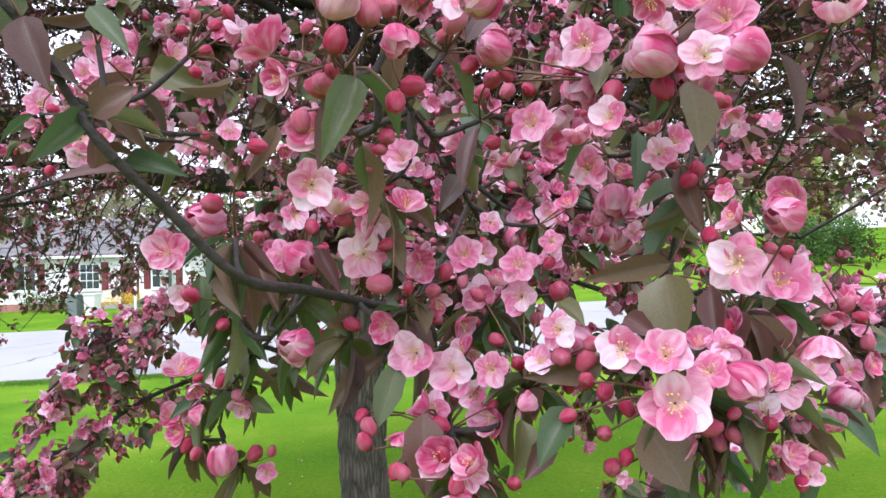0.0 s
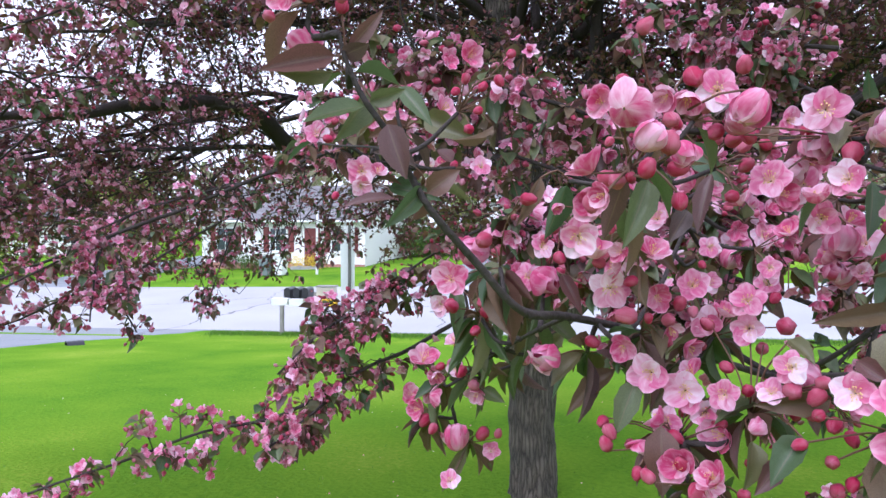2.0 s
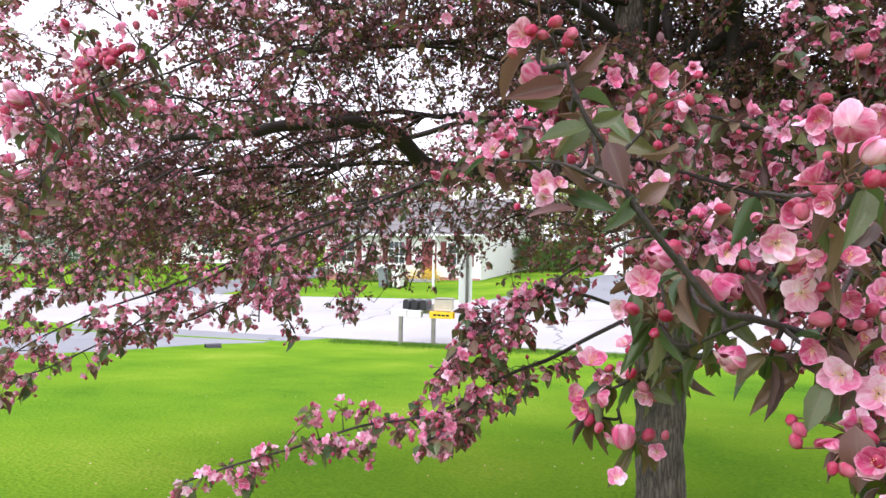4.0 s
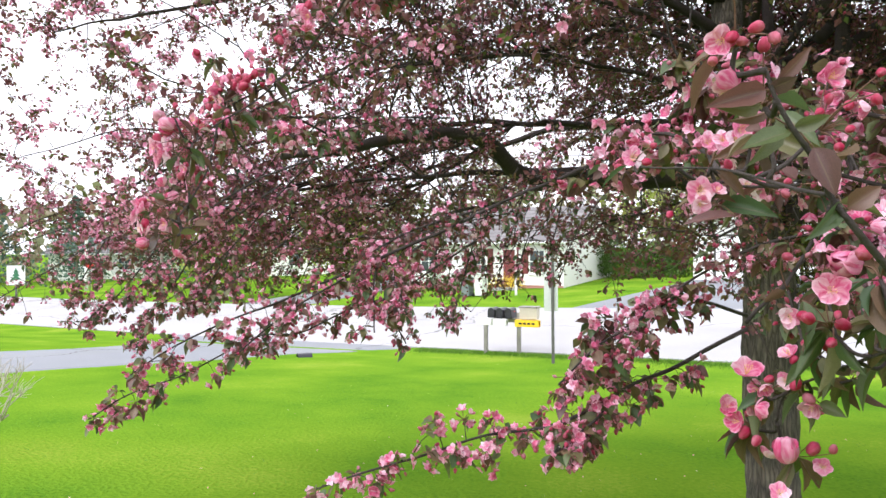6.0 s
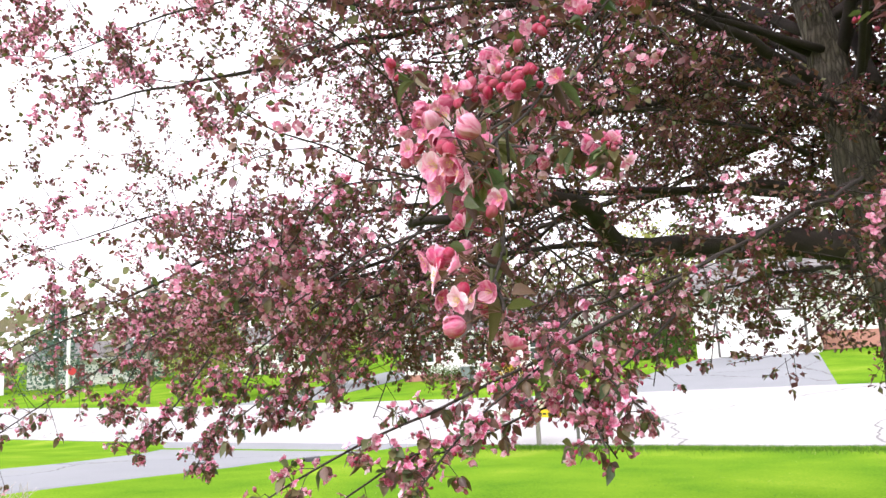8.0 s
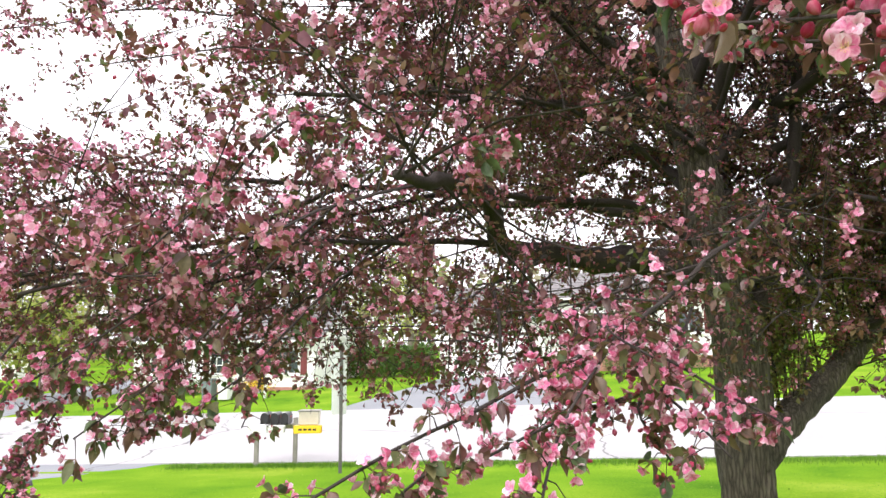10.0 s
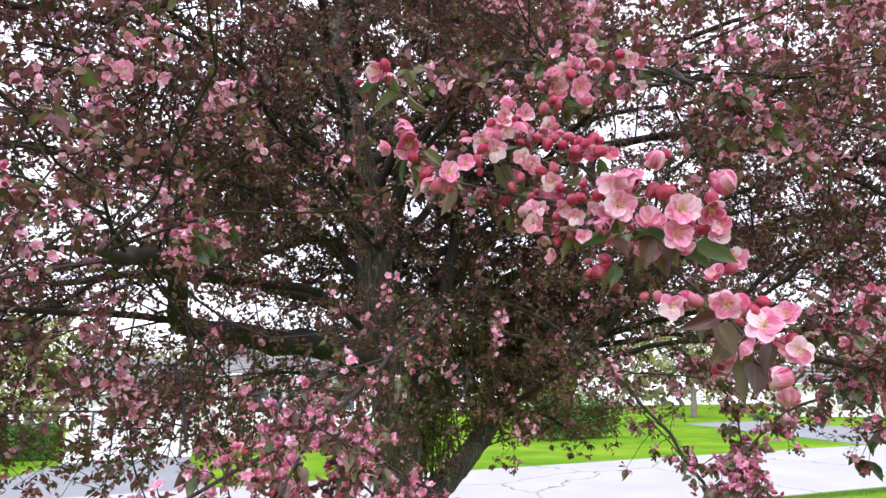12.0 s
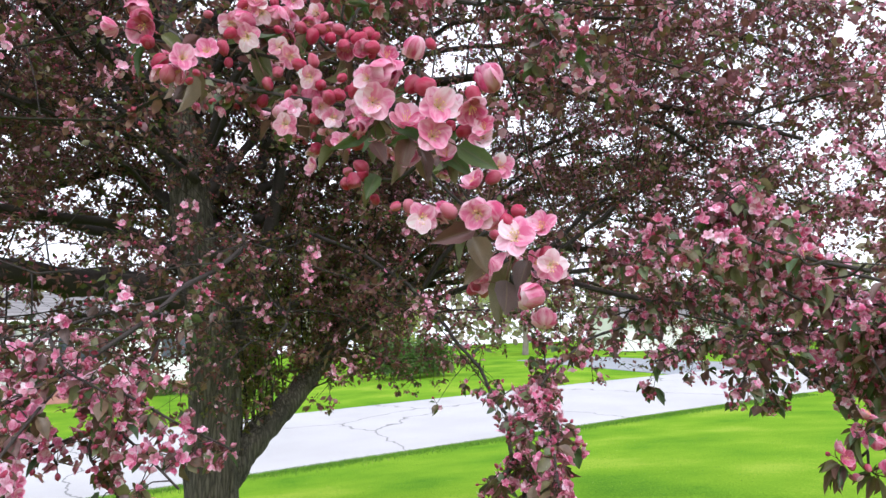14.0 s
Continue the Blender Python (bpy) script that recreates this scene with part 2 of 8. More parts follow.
def bark_material():
    mat = bpy.data.materials.new("bark")
    mat.use_nodes = True
    n, l = mat.node_tree.nodes, mat.node_tree.links
    b = n["Principled BSDF"]
    b.inputs["Roughness"].default_value = 0.9
    tc, mp = n.new("ShaderNodeTexCoord"), n.new("ShaderNodeMapping")
    mp.inputs["Scale"].default_value = (1, 1, 0.13)
    l.new(tc.outputs["Object"], mp.inputs[0])
    plates, fine, moss = n.new("ShaderNodeTexVoronoi"), n.new("ShaderNodeTexNoise"), n.new("ShaderNodeTexNoise")
    plates.inputs["Scale"].default_value = 40
    plates.feature = "DISTANCE_TO_EDGE"
    fine.inputs["Scale"].default_value, fine.inputs["Detail"].default_value = 60, 8
    moss.inputs["Scale"].default_value, moss.inputs["Detail"].default_value = 5, 5
    warp = n.new("ShaderNodeMix")
    warp.data_type = "RGBA"
    warp.inputs[0].default_value = 0.025
    l.new(mp.outputs[0], warp.inputs[6])
    l.new(fine.outputs["Color"], warp.inputs[7])
    l.new(warp.outputs[2], plates.inputs["Vector"])
    l.new(mp.outputs[0], fine.inputs["Vector"])
    l.new(tc.outputs["Object"], moss.inputs["Vector"])
    r = ramp_node(n, [(0.0, (0.034, 0.028, 0.023)), (0.07, (0.074, 0.063, 0.050)), (0.25, (0.130, 0.114, 0.093)), (1.0, (0.245, 0.22, 0.185))])
    l.new(plates.outputs["Distance"], r.inputs[0])
    tint = n.new("ShaderNodeMix")
    tint.data_type, tint.blend_type = "RGBA", "MULTIPLY"
    tint.inputs[0].default_value = 1
    rr = ramp_node(n, [(0.3, (0.6, 0.6, 0.58)), (0.7, (1.2, 1.15, 1.05))])
    l.new(moss.outputs[0], rr.inputs[0])
    l.new(r.outputs[0], tint.inputs[6])
    l.new(rr.outputs[0], tint.inputs[7])
    l.new(tint.outputs[2], b.inputs["Base Color"])
    hsum = n.new("ShaderNodeMath")
    hsum.operation = "MULTIPLY_ADD"
    hsum.inputs[1].default_value = 0.15
    l.new(fine.outputs[0], hsum.inputs[0])
    l.new(plates.outputs["Distance"], hsum.inputs[2])
    bp = n.new("ShaderNodeBump")
    bp.inputs["Strength"].default_value, bp.inputs["Distance"].default_value = 0.9, 0.03
    l.new(hsum.outputs[0], bp.inputs["Height"])
    l.new(bp.outputs[0], b.inputs["Normal"])
    return mat


def lawn_material(name, stops):
    mat = bpy.data.materials.new(name)
    mat.use_nodes = True
    n, l = mat.node_tree.nodes, mat.node_tree.links
    b = n["Principled BSDF"]
    b.inputs["Roughness"].default_value = 0.8
    b.inputs["Specular IOR Level"].default_value = 0.0
    tc = n.new("ShaderNodeTexCoord")
    broad, tuft = n.new("ShaderNodeTexNoise"), n.new("ShaderNodeTexNoise")
    broad.inputs["Scale"].default_value, broad.inputs["Detail"].default_value = 0.45, 6
    tuft.inputs["Scale"].default_value, tuft.inputs["Detail"].default_value = 26, 8
    for t in (broad, tuft):
        l.new(tc.outputs["Object"], t.inputs["Vector"])
    s = n.new("ShaderNodeMath")
    s.operation = "MULTIPLY_ADD"
    s.inputs[1].default_value = 0.45
    l.new(tuft.outputs[0], s.inputs[0])
    l.new(broad.outputs[0], s.inputs[2])
    r = ramp_node(n, stops)
    l.new(s.outputs[0], r.inputs[0])
    l.new(r.outputs[0], b.inputs["Base Color"])
    bp = n.new("ShaderNodeBump")
    bp.inputs["Strength"].default_value, bp.inputs["Distance"].default_value = 0.8, 0.05
    l.new(tuft.outputs[0], bp.inputs["Height"])
    l.new(bp.outputs[0], b.inputs["Normal"])
    return mat


def pavement_material(name, colour, crack):
    """Old pavement: speckled stone, stains, and thin wandering cracks."""
    mat = material(name, colour, 0.85, 0, 0.16, 70, 0.35, 0.25)
    n, l = mat.node_tree.nodes, mat.node_tree.links
    b = n["Principled BSDF"]
    base = b.inputs["Base Color"].links[0].from_socket
    tc, warp, cells = n.new("ShaderNodeTexCoord"), n.new("ShaderNodeTexNoise"), n.new("ShaderNodeTexVoronoi")
    warp.inputs["Scale"].default_value, warp.inputs["Detail"].default_value = 0.9, 6
    cells.feature = "DISTANCE_TO_EDGE"
    cells.inputs["Scale"].default_value = 0.12
    mix = n.new("ShaderNodeMix")
    mix.data_type, mix.blend_type = "RGBA", "ADD"
    mix.inputs[0].default_value = 1.2
    l.new(tc.outputs["Object"], warp.inputs["Vector"])
    l.new(tc.outputs["Object"], mix.inputs[6])
    l.new(warp.outputs["Color"], mix.inputs[7])
    l.new(mix.outputs[2], cells.inputs["Vector"])
    line = n.new("ShaderNodeMapRange")
    line.inputs["From Min"].default_value, line.inputs["From Max"].default_value = 0.001, 0.004
    l.new(cells.outputs["Distance"], line.inputs[0])
    cm = n.new("ShaderNodeMix")
    cm.data_type = "RGBA"
    cm.inputs[6].default_value = (*crack, 1)
    l.new(line.outputs[0], cm.inputs[0])
    l.new(base, cm.inputs[7])
    l.new(cm.outputs[2], b.inputs["Base Color"])
    return mat


M_BARK = bark_material()
# also on the thinner limbs, where part of its darkness stands for crown shade
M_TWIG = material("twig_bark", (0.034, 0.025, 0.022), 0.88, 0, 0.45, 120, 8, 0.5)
M_STALK = material("stalk", (0.13, 0.06, 0.035), 0.6, 0, 0.3, 200, 30, 0.1)
M_PETAL = petal_material("petal", (0.84, 0.54, 0.64), (0.69, 0.158, 0.32), (0.80, 0.36, 0.52), 0.88, 1.55)
M_PETAL_DEEP = petal_material("half_open_petal", (0.68, 0.19, 0.33), (0.61, 0.077, 0.21), (0.82, 0.34, 0.52), 0.55, 1.4)
M_BUD = petal_material("bud_petal", (0.27, 0.012, 0.034), (0.46, 0.026, 0.085), (0.60, 0.11, 0.21), 0.16, 0.50)
M_BUD_DULL = petal_material("small_bud_petal", (0.22, 0.018, 0.036), (0.40, 0.034, 0.085), (0.56, 0.13, 0.23), 0.25, 0.5)
M_CROWN_PETAL = petal_material("crown_petal", (0.80, 0.40, 0.53), (0.73, 0.205, 0.37), (0.84, 0.44, 0.58), 0.65, 1.1)
M_STAMEN = material("stamen", (0.78, 0.58, 0.22), 0.6, 0, 0.25, 300, 40, 0.1)
M_CROWN_LEAF = leaf_material("crown_leaf", [(0.0, (0.085, 0.120, 0.032)), (0.18, (0.13, 0.118, 0.042)), (0.34, (0.180, 0.092, 0.050)), (0.6, (0.178, 0.064, 0.067)), (1.0, (0.156, 0.052, 0.073))], 0.36, 0.45)
M_SHOOT_LEAF = leaf_material("shoot_leaf", [(0.0, (0.11, 0.165, 0.03)), (0.5, (0.18, 0.18, 0.04)), (0.8, (0.19, 0.14, 0.045)), (1.0, (0.16, 0.09, 0.045))], 0.5, 0.5)
M_LEAF = leaf_material("crabapple_leaf", [(0.0, (0.065, 0.112, 0.050)), (0.20, (0.100, 0.135, 0.052)), (0.40, (0.145, 0.145, 0.058)), (0.55, (0.165, 0.120, 0.062)), (0.70, (0.160, 0.088, 0.058)), (0.88, (0.135, 0.055, 0.052)), (1.0, (0.11, 0.072, 0.064))], 0.38, 0.42)
M_LAWN = lawn_material("lawn", [(0.45, (0.056, 0.145, 0.014)), (0.62, (0.102, 0.217, 0.016)), (0.80, (0.145, 0.262, 0.019)), (0.95, (0.215, 0.31, 0.035))])
M_BLADE = leaf_material("grass_blade", [(0.0, (0.062, 0.17, 0.012)), (0.6, (0.105, 0.235, 0.016)), (0.93, (0.145, 0.28, 0.02)), (1.0, (0.34, 0.36, 0.12))], 0.4, 0.8)
M_ROAD = pavement_material("road_concrete", (0.335, 0.33, 0.33), (0.12, 0.12, 0.12))
M_ASPHALT = pavement_material("driveway_asphalt", (0.19, 0.20, 0.215), (0.08, 0.08, 0.085))
M_SIDING = material("white_siding", (0.80, 0.79, 0.77), 0.55, 0, 0.06, 40, 0.6, 0.1)
M_TRIM = material("white_trim", (0.80, 0.80, 0.79), 0.5, 0, 0.05, 40, 1, 0.05)
M_ROOF = material("asphalt_shingle", (0.17, 0.16, 0.16), 0.9, 0, 0.35, 25, 0.8, 0.5)
M_RED = material("red_paint", (0.16, 0.028, 0.028), 0.5, 0, 0.12, 40, 2, 0.1)
M_BRICK = material("red_brick", (0.42, 0.20, 0.16), 0.85, 0, 0.25, 30, 1.5, 0.4)
M_GLASS = material("window_glass", (0.05, 0.06, 0.07), 0.06, 0, 0.1, 4, 1, 0.0)
M_WOOD = material("weathered_wood", (0.26, 0.245, 0.225), 0.85, 0, 0.3, 45, 3, 0.5)
M_STEEL = material("galvanised_steel", (0.13, 0.125, 0.12), 0.55, 0.4, 0.25, 60, 5, 0.2)
M_PANEL = material("sign_back", (0.62, 0.63, 0.63), 0.45, 0.2, 0.1, 40, 3, 0.1)
M_BLACK = material("black_metal", (0.025, 0.025, 0.028), 0.4, 0.3, 0.3, 50, 5, 0.1)
M_TAN = material("tan_box", (0.55, 0.50, 0.42), 0.7, 0, 0.15, 50, 4, 0.2)
M_WHITEP = material("white_plastic", (0.72, 0.72, 0.70), 0.45, 0, 0.08, 40, 3, 0.05)
M_YELLOW = material("yellow_plastic", (0.80, 0.52, 0.02), 0.45, 0, 0.08, 40, 3, 0.05)
M_SIGNRED = material("sign_red", (0.50, 0.03, 0.03), 0.45, 0, 0.08, 40, 3, 0.05)
M_SIGNGREEN = material("sign_green", (0.03, 0.16, 0.07), 0.45, 0, 0.08, 40, 3, 0.05)
M_GREY = material("grey_bin", (0.16, 0.19, 0.19), 0.55, 0, 0.12, 40, 3, 0.1)
M_DRY = material("bare_shrub_bark", (0.42, 0.38, 0.33), 0.85, 0, 0.25, 80, 6, 0.3)
M_TRUNKFAR = material("grey_trunk", (0.20, 0.17, 0.14), 0.9, 0, 0.3, 12, 2, 0.6)
M_SPRING = leaf_material("spring_leaf", [(0.0, (0.20, 0.28, 0.04)), (0.5, (0.30, 0.36, 0.06)), (1.0, (0.36, 0.34, 0.10))], 0.45, 0.5)
M_WOODS = leaf_material("woodland_leaf", [(0.0, (0.16, 0.20, 0.07)), (0.5, (0.24, 0.22, 0.12)), (1.0, (0.30, 0.24, 0.17))], 0.4, 0.5)
M_NEEDLE = leaf_material("spruce_needle", [(0.0, (0.05, 0.11, 0.08)), (0.6, (0.075, 0.15, 0.11)), (1.0, (0.11, 0.18, 0.13))], 0.15, 0.6)
M_HEDGE = leaf_material("hedge_leaf", [(0.0, (0.05, 0.12, 0.02)), (0.6, (0.09, 0.18, 0.03)), (1.0, (0.14, 0.22, 0.05))], 0.35, 0.5)
M_FLOWER = leaf_material("yellow_flower", [(0.0, (0.75, 0.55, 0.03)), (1.0, (0.80, 0.65, 0.08))], 0.3, 0.5)

# ---- ground, street and drives ----
gx = np.concatenate([np.linspace(-900, -90, 18), np.linspace(-80, 80, 129), np.linspace(90, 900, 18)])
gy = np.concatenate([np.linspace(-300, -20, 8), np.linspace(-14, 84, 99), np.linspace(95, 1600, 24)])


def draped(xs, ys, lift, clip=None):
    X, Y = np.meshgrid(xs, ys)
    Z = ground_z(X, Y) + lift(X, Y)
    nx, ny = len(xs), len(ys)
    v = np.stack([X.ravel(), Y.ravel(), Z.ravel()], 1)
    i = (np.arange(ny - 1)[:, None] * nx + np.arange(nx - 1)[None, :]).ravel()
    t = np.concatenate([np.stack([i, i + 1, i + nx + 1], 1), np.stack([i, i + nx + 1, i + nx], 1)])
    return v, t


def lawn_lift(X, Y):
    wave = 0.02 * np.sin(X * 0.9 + 1.3 * np.sin(Y * 0.5)) * np.sin(Y * 0.7)
    return np.where((Y < 14.5) & (Y > -5), wave, 0.0)


v, t = draped(gx, gy, lawn_lift)
tagged(new("ground", big_shape("ground", v, t, M_LAWN, smooth=True)), "bright green mown lawn sloping to the street", "lawn", kind="structure")


def paving(name, label, mat, corners, n, thick, wobble, category):
    """A slab between two edges, draped over the ground; corners: near start, near end, far end, far start."""
    a, b, c, d = [np.array(p, float) for p in corners]
    vs, fs = [], []
    m = 8
    for i in range(n + 1):
        s = i / n
        p, q = a + (b - a) * s, d + (c - d) * s
        p = p + np.array([0, 1]) * wobble * noise.noise(Vector((p[0] * 0.6, p[1] * 0.6, 3)))
        q = q + np.array([0, 1]) * wobble * noise.noise(Vector((q[0] * 0.6, q[1] * 0.6, 8)))
        for k in range(m + 1):
            w = p + (q - p) * k / m
            vs.append((w[0], w[1], gz(*w) + thick))
        for k in (0, m):
            w = p + (q - p) * k / m
            vs.append((w[0], w[1], gz(*w) - 0.15))
    r = m + 3
    for i in range(n):
        o = i * r
        for k in range(m):
            fs.append((o + k, o + r + k, o + r + k + 1, o + k + 1))
        fs.append((o, o + m + 1, o + r + m + 1, o + r))
        fs.append((o + m, o + r + m, o + r + m + 2, o + m + 2))
    me = shape(name, vs, fs, mat)
    bm = bmesh.new()
    bm.from_mesh(me)
    bmesh.ops.recalc_face_normals(bm, faces=bm.faces)
    bm.to_mesh(me)
    bm.free()
    return tagged(new(name, me), label, category, kind="structure")


paving("road", "pale sun-bleached concrete street with thin cracks", M_ROAD, ((-274.05, 22.29), (211.81, 11.39), (211.68, 20.89), (-274.17, 31.15)), 260, 0.025, 0.10, "road")


def flared_drive():
    """The near drive, widening in two curves where it meets the street."""
    vs, fs, m, n = [], [], 10, 70
    for i in range(n + 1):
        y = -13.3 + 30.0 * i / n
        right = -13.1 + 2.3 * max(0, (y - 13.2) / 3.3) ** 2
        left = -19.2 - 5.2 * max(0, (y - 9.5) / 7.0) ** 1.7
        right += 0.10 * noise.noise(Vector((y * 0.7, 1, 5)))
        left += 0.10 * noise.noise(Vector((y * 0.7, 7, 5)))
        for k in range(m + 1):
            x = left + (right - left) * k / m
            vs.append((x, y, gz(x, y) + float(lawn_lift(x, y)) + (0.022 if 0 < k < m else -0.1)))
    for i in range(n):
        for k in range(m):
            a = i * (m + 1) + k
            fs.append((a, a + 1, a + m + 2, a + m + 1))
    tagged(new("driveway_near", shape("driveway_near", vs, fs, M_ASPHALT)), "grey asphalt driveway flaring out to the street", "driveway", kind="structure")


flared_drive()
paving("driveway_far", "grey asphalt driveway leading to a garage", M_ASPHALT, ((-11.05, 24.34), (-8.80, 37.47), (-3.31, 37.54), (-2.08, 24.15)), 40, 0.02, 0.0, "driveway")
paving("driveway_right", "grey asphalt driveway on the far side", M_ASPHALT, ((25.80, 23.89), (29.25, 42.20), (35.59, 42.29), (34.78, 23.69)), 40, 0.02, 0.0, "driveway")
paving("driveway_left", "grey asphalt apron beside the far houses", M_ASPHALT, ((-30.70, 25.13), (-32.03, 45.60), (-27.28, 45.66), (-25.42, 24.99)), 40, 0.02, 0.0, "driveway")

# grass blades: thick and long by the street, thinner over the yard
rng = np.random.default_rng(5)


def blades(bx, by, hgt, wd, lean):
    n = len(bx)
    bz = ground_z(bx, by) + lawn_lift(bx, by) - 0.004
    ang = rng.uniform(0, 2 * np.pi, n)
    base = np.stack([bx, by, bz], 1)
    side = np.stack([np.cos(ang) * wd, np.sin(ang) * wd, np.zeros(n)], 1)
    tip = base + np.stack([rng.normal(0, lean, n), rng.normal(0, lean, n), hgt], 1)
    return np.stack([base - side, base + side, tip], 1).reshape(-1, 3)


nb = 34000
ex = rng.uniform(-11.6, 22, nb)
ey = 15.93 - 0.0233 * ex - np.abs(rng.normal(0, 0.30, nb))
ny = 9000
yx, yy = rng.uniform(-11, 11, ny), 3.0 + 12.6 * rng.random(ny) ** 0.8
gv = np.concatenate([blades(ex, ey, rng.uniform(0.04, 0.12, nb), rng.uniform(0.004, 0.009, nb), 0.03), blades(yx, yy, rng.uniform(0.012, 0.03, ny), rng.uniform(0.003, 0.007, ny), 0.025)])
tagged(new("grass", big_shape("grass", gv, np.arange(len(gv)).reshape(-1, 3), M_BLADE)), "short bright green lawn grass blades", "grass", kind="stuff")

# ---- the crabapple tree ----
tree = thing("crabapple_tree", (-0.99, 4.86, gz(-0.99, 4.86)), "old crabapple tree in pink blossom with bronze-green leaves", "tree")
TREE_INV = tree.matrix_world.inverted()


def on_tree(name, me, label="", parent=None):
    """A part of the tree whose mesh is in world coordinates."""
    ob = new(name, me)
    ob.parent = parent or tree
    ob.matrix_parent_inverse = (parent or tree).matrix_world.inverted()
    if label:
        tagged(ob, label)
    return ob


# trunk and the limbs that can be made out
trunk_line = [(-0.99, 4.86, -0.42), (-0.99, 4.86, -0.15), (-0.99, 4.86, 0.30), (-1.01, 4.85, 0.85), (-0.99, 4.86, 1.35), (-1.05, 4.86, 1.85), (-1.14, 4.88, 2.45), (-1.22, 4.91, 3.10), (-1.31, 4.99, 3.75), (-1.45, 5.11, 4.55), (-1.37, 5.26, 5.30)]
line = smooth_line(trunk_line, 12)
radii = []
for p in line:
    z = p.z
    r = 0.162 + 0.10 * max(0, (0.15 - z)) ** 1.5 if z < 1.2 else 0.162 - 0.024 * (z - 1.2)
    radii.append(max(r, 0.035))
v, f = tube_arrays(line, radii, 64, 0.17, 1)
on_tree("trunk", shape("trunk", v, f, M_BARK, smooth=True), "grey-brown furrowed trunk")

BOUGHS = []


def limb(points, r0, r1, label="", twiggy=1.0):
    """A crooked limb; its line is kept, for the twigs that grow from it."""
    line = smooth_line(points, 7)
    n = len(line)
    crook = 0.045 if r0 < 0.06 else 0.02
    line = [q + Vector(noise.noise_vector(q * 2.3)) * crook * min(i, n - 1 - i, 4) / 4 + Vector(noise.noise_vector(q * 7)) * 0.3 * crook * min(i, n - 1 - i, 3) / 3 for i, q in enumerate(line)]
    radii = [r0 + (r1 - r0) * (i / (n - 1)) ** 0.7 for i in range(n)]
    v, f = tube_arrays(line, radii, 36 if r0 > 0.1 else 12, 0.16)
    # thinner limbs: dark young bark, crown shade partly put into its colour
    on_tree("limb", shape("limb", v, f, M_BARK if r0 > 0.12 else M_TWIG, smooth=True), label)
    BOUGHS.append((line, r0, r1, twiggy))


FORK = [(-0.98, 4.88, 0.80), (-0.82, 4.94, 1.02), (-0.56, 5.08, 1.21), (-0.24, 5.28, 1.46), (0.04, 5.46, 1.72), (0.33, 5.66, 2.0)]
limb(FORK + [ (0.95, 5.93, 2.25), (1.78, 6.19, 2.70), (2.67, 6.29, 2.98), (3.45, 6.28, 2.92)], 0.135, 0.022, "forked limb with flaking bark")
limb([(-0.98, 4.88, 1.55), (-0.76, 4.88, 2.05), (-0.62, 4.86, 2.55), (-0.54, 4.82, 3.25), (-0.45, 4.80, 4.14), (-0.29, 4.90, 5.14)], 0.085, 0.02)
limb([(-1.04, 4.86, 1.98), (-1.58, 4.88, 2.13), (-1.88, 4.56, 2.09), (-2.14, 4.28, 2.11), (-2.40, 4.03, 2.13), (-2.43, 3.62, 2.28), (-2.47, 3.30, 2.29), (-2.51, 2.79, 2.19), (-2.50, 2.33, 2.08), (-2.50, 1.97, 2.00)], 0.115, 0.014, "dark elbowed low limb")
limb([(-1.08, 4.93, 2.14), (-1.57, 4.92, 2.50), (-2.07, 4.81, 2.53), (-2.79, 4.71, 2.61), (-3.46, 4.50, 2.64), (-4.25, 3.85, 2.54), (-4.81, 3.19, 2.25), (-5.26, 2.76, 1.98)], 0.042, 0.009)
limb([(-1.12, 4.96, 2.42), (-1.22, 5.58, 2.86), (-1.44, 6.08, 3.20), (-1.87, 6.47, 3.14), (-2.64, 6.93, 3.03), (-3.53, 7.17, 2.70)], 0.065, 0.014)
limb([(-1.23, 4.91, 3.03), (-1.69, 4.36, 3.36), (-2.36, 3.82, 3.59), (-3.15, 3.17, 3.36), (-3.93, 2.51, 3.09), (-4.50, 2.08, 2.92)], 0.042, 0.005)
limb([(-1.18, 4.91, 2.70), (-1.02, 4.24, 3.25), (-0.87, 3.46, 3.47), (-0.83, 2.68, 3.14), (-0.89, 1.91, 2.70), (-1.07, 1.47, 2.43)], 0.024, 0.008)
limb([(-0.68, 4.79, 3.09), (-0.13, 4.23, 3.36), (0.52, 3.55, 3.36), (1.17, 2.87, 3.03), (1.61, 2.31, 2.70)], 0.05, 0.012)
limb([(-0.2, 5.05, 1.65), (0.2, 4.4, 1.95), (0.5, 3.5, 2.05), (0.6, 2.7, 1.85), (0.48, 2.0, 1.64), (0.42, 1.68, 1.45), (0.2, 1.3, 1.38), (-0.06, 1.06, 1.40)], 0.020, 0.010, "drooping outer limb", 0.6)
limb([(-0.23, 5.30, 1.48), (0.0, 5.28, 1.62), (0.25, 5.22, 1.62), (0.50, 5.12, 1.50)], 0.022, 0.008, "", 1.0)
limb([(-0.94, 4.76, 2.35), (-0.62, 4.0, 2.32), (-0.48, 3.2, 1.98), (-0.55, 2.60, 1.62), (-0.70, 2.06, 1.38)], 0.016, 0.006, "", 1.0)
limb([(-1.12, 4.80, 2.20), (-1.14, 3.80, 2.25), (-1.32, 2.91, 2.03), (-1.66, 2.37, 1.79), (-1.95, 1.93, 1.57)], 0.013, 0.006, "", 1.0)
limb([(0.33, 5.66, 1.92), (1.10, 5.32, 2.37), (1.98, 4.64, 2.48), (2.75, 3.96, 2.25), (3.18, 3.40, 1.98)], 0.045, 0.012)
limb([(-1.29, 5.02, 3.47), (-2.00, 5.37, 4.14), (-2.89, 5.49, 4.36), (-3.78, 5.28, 4.03), (-4.56, 4.96, 3.47)], 0.04, 0.006)
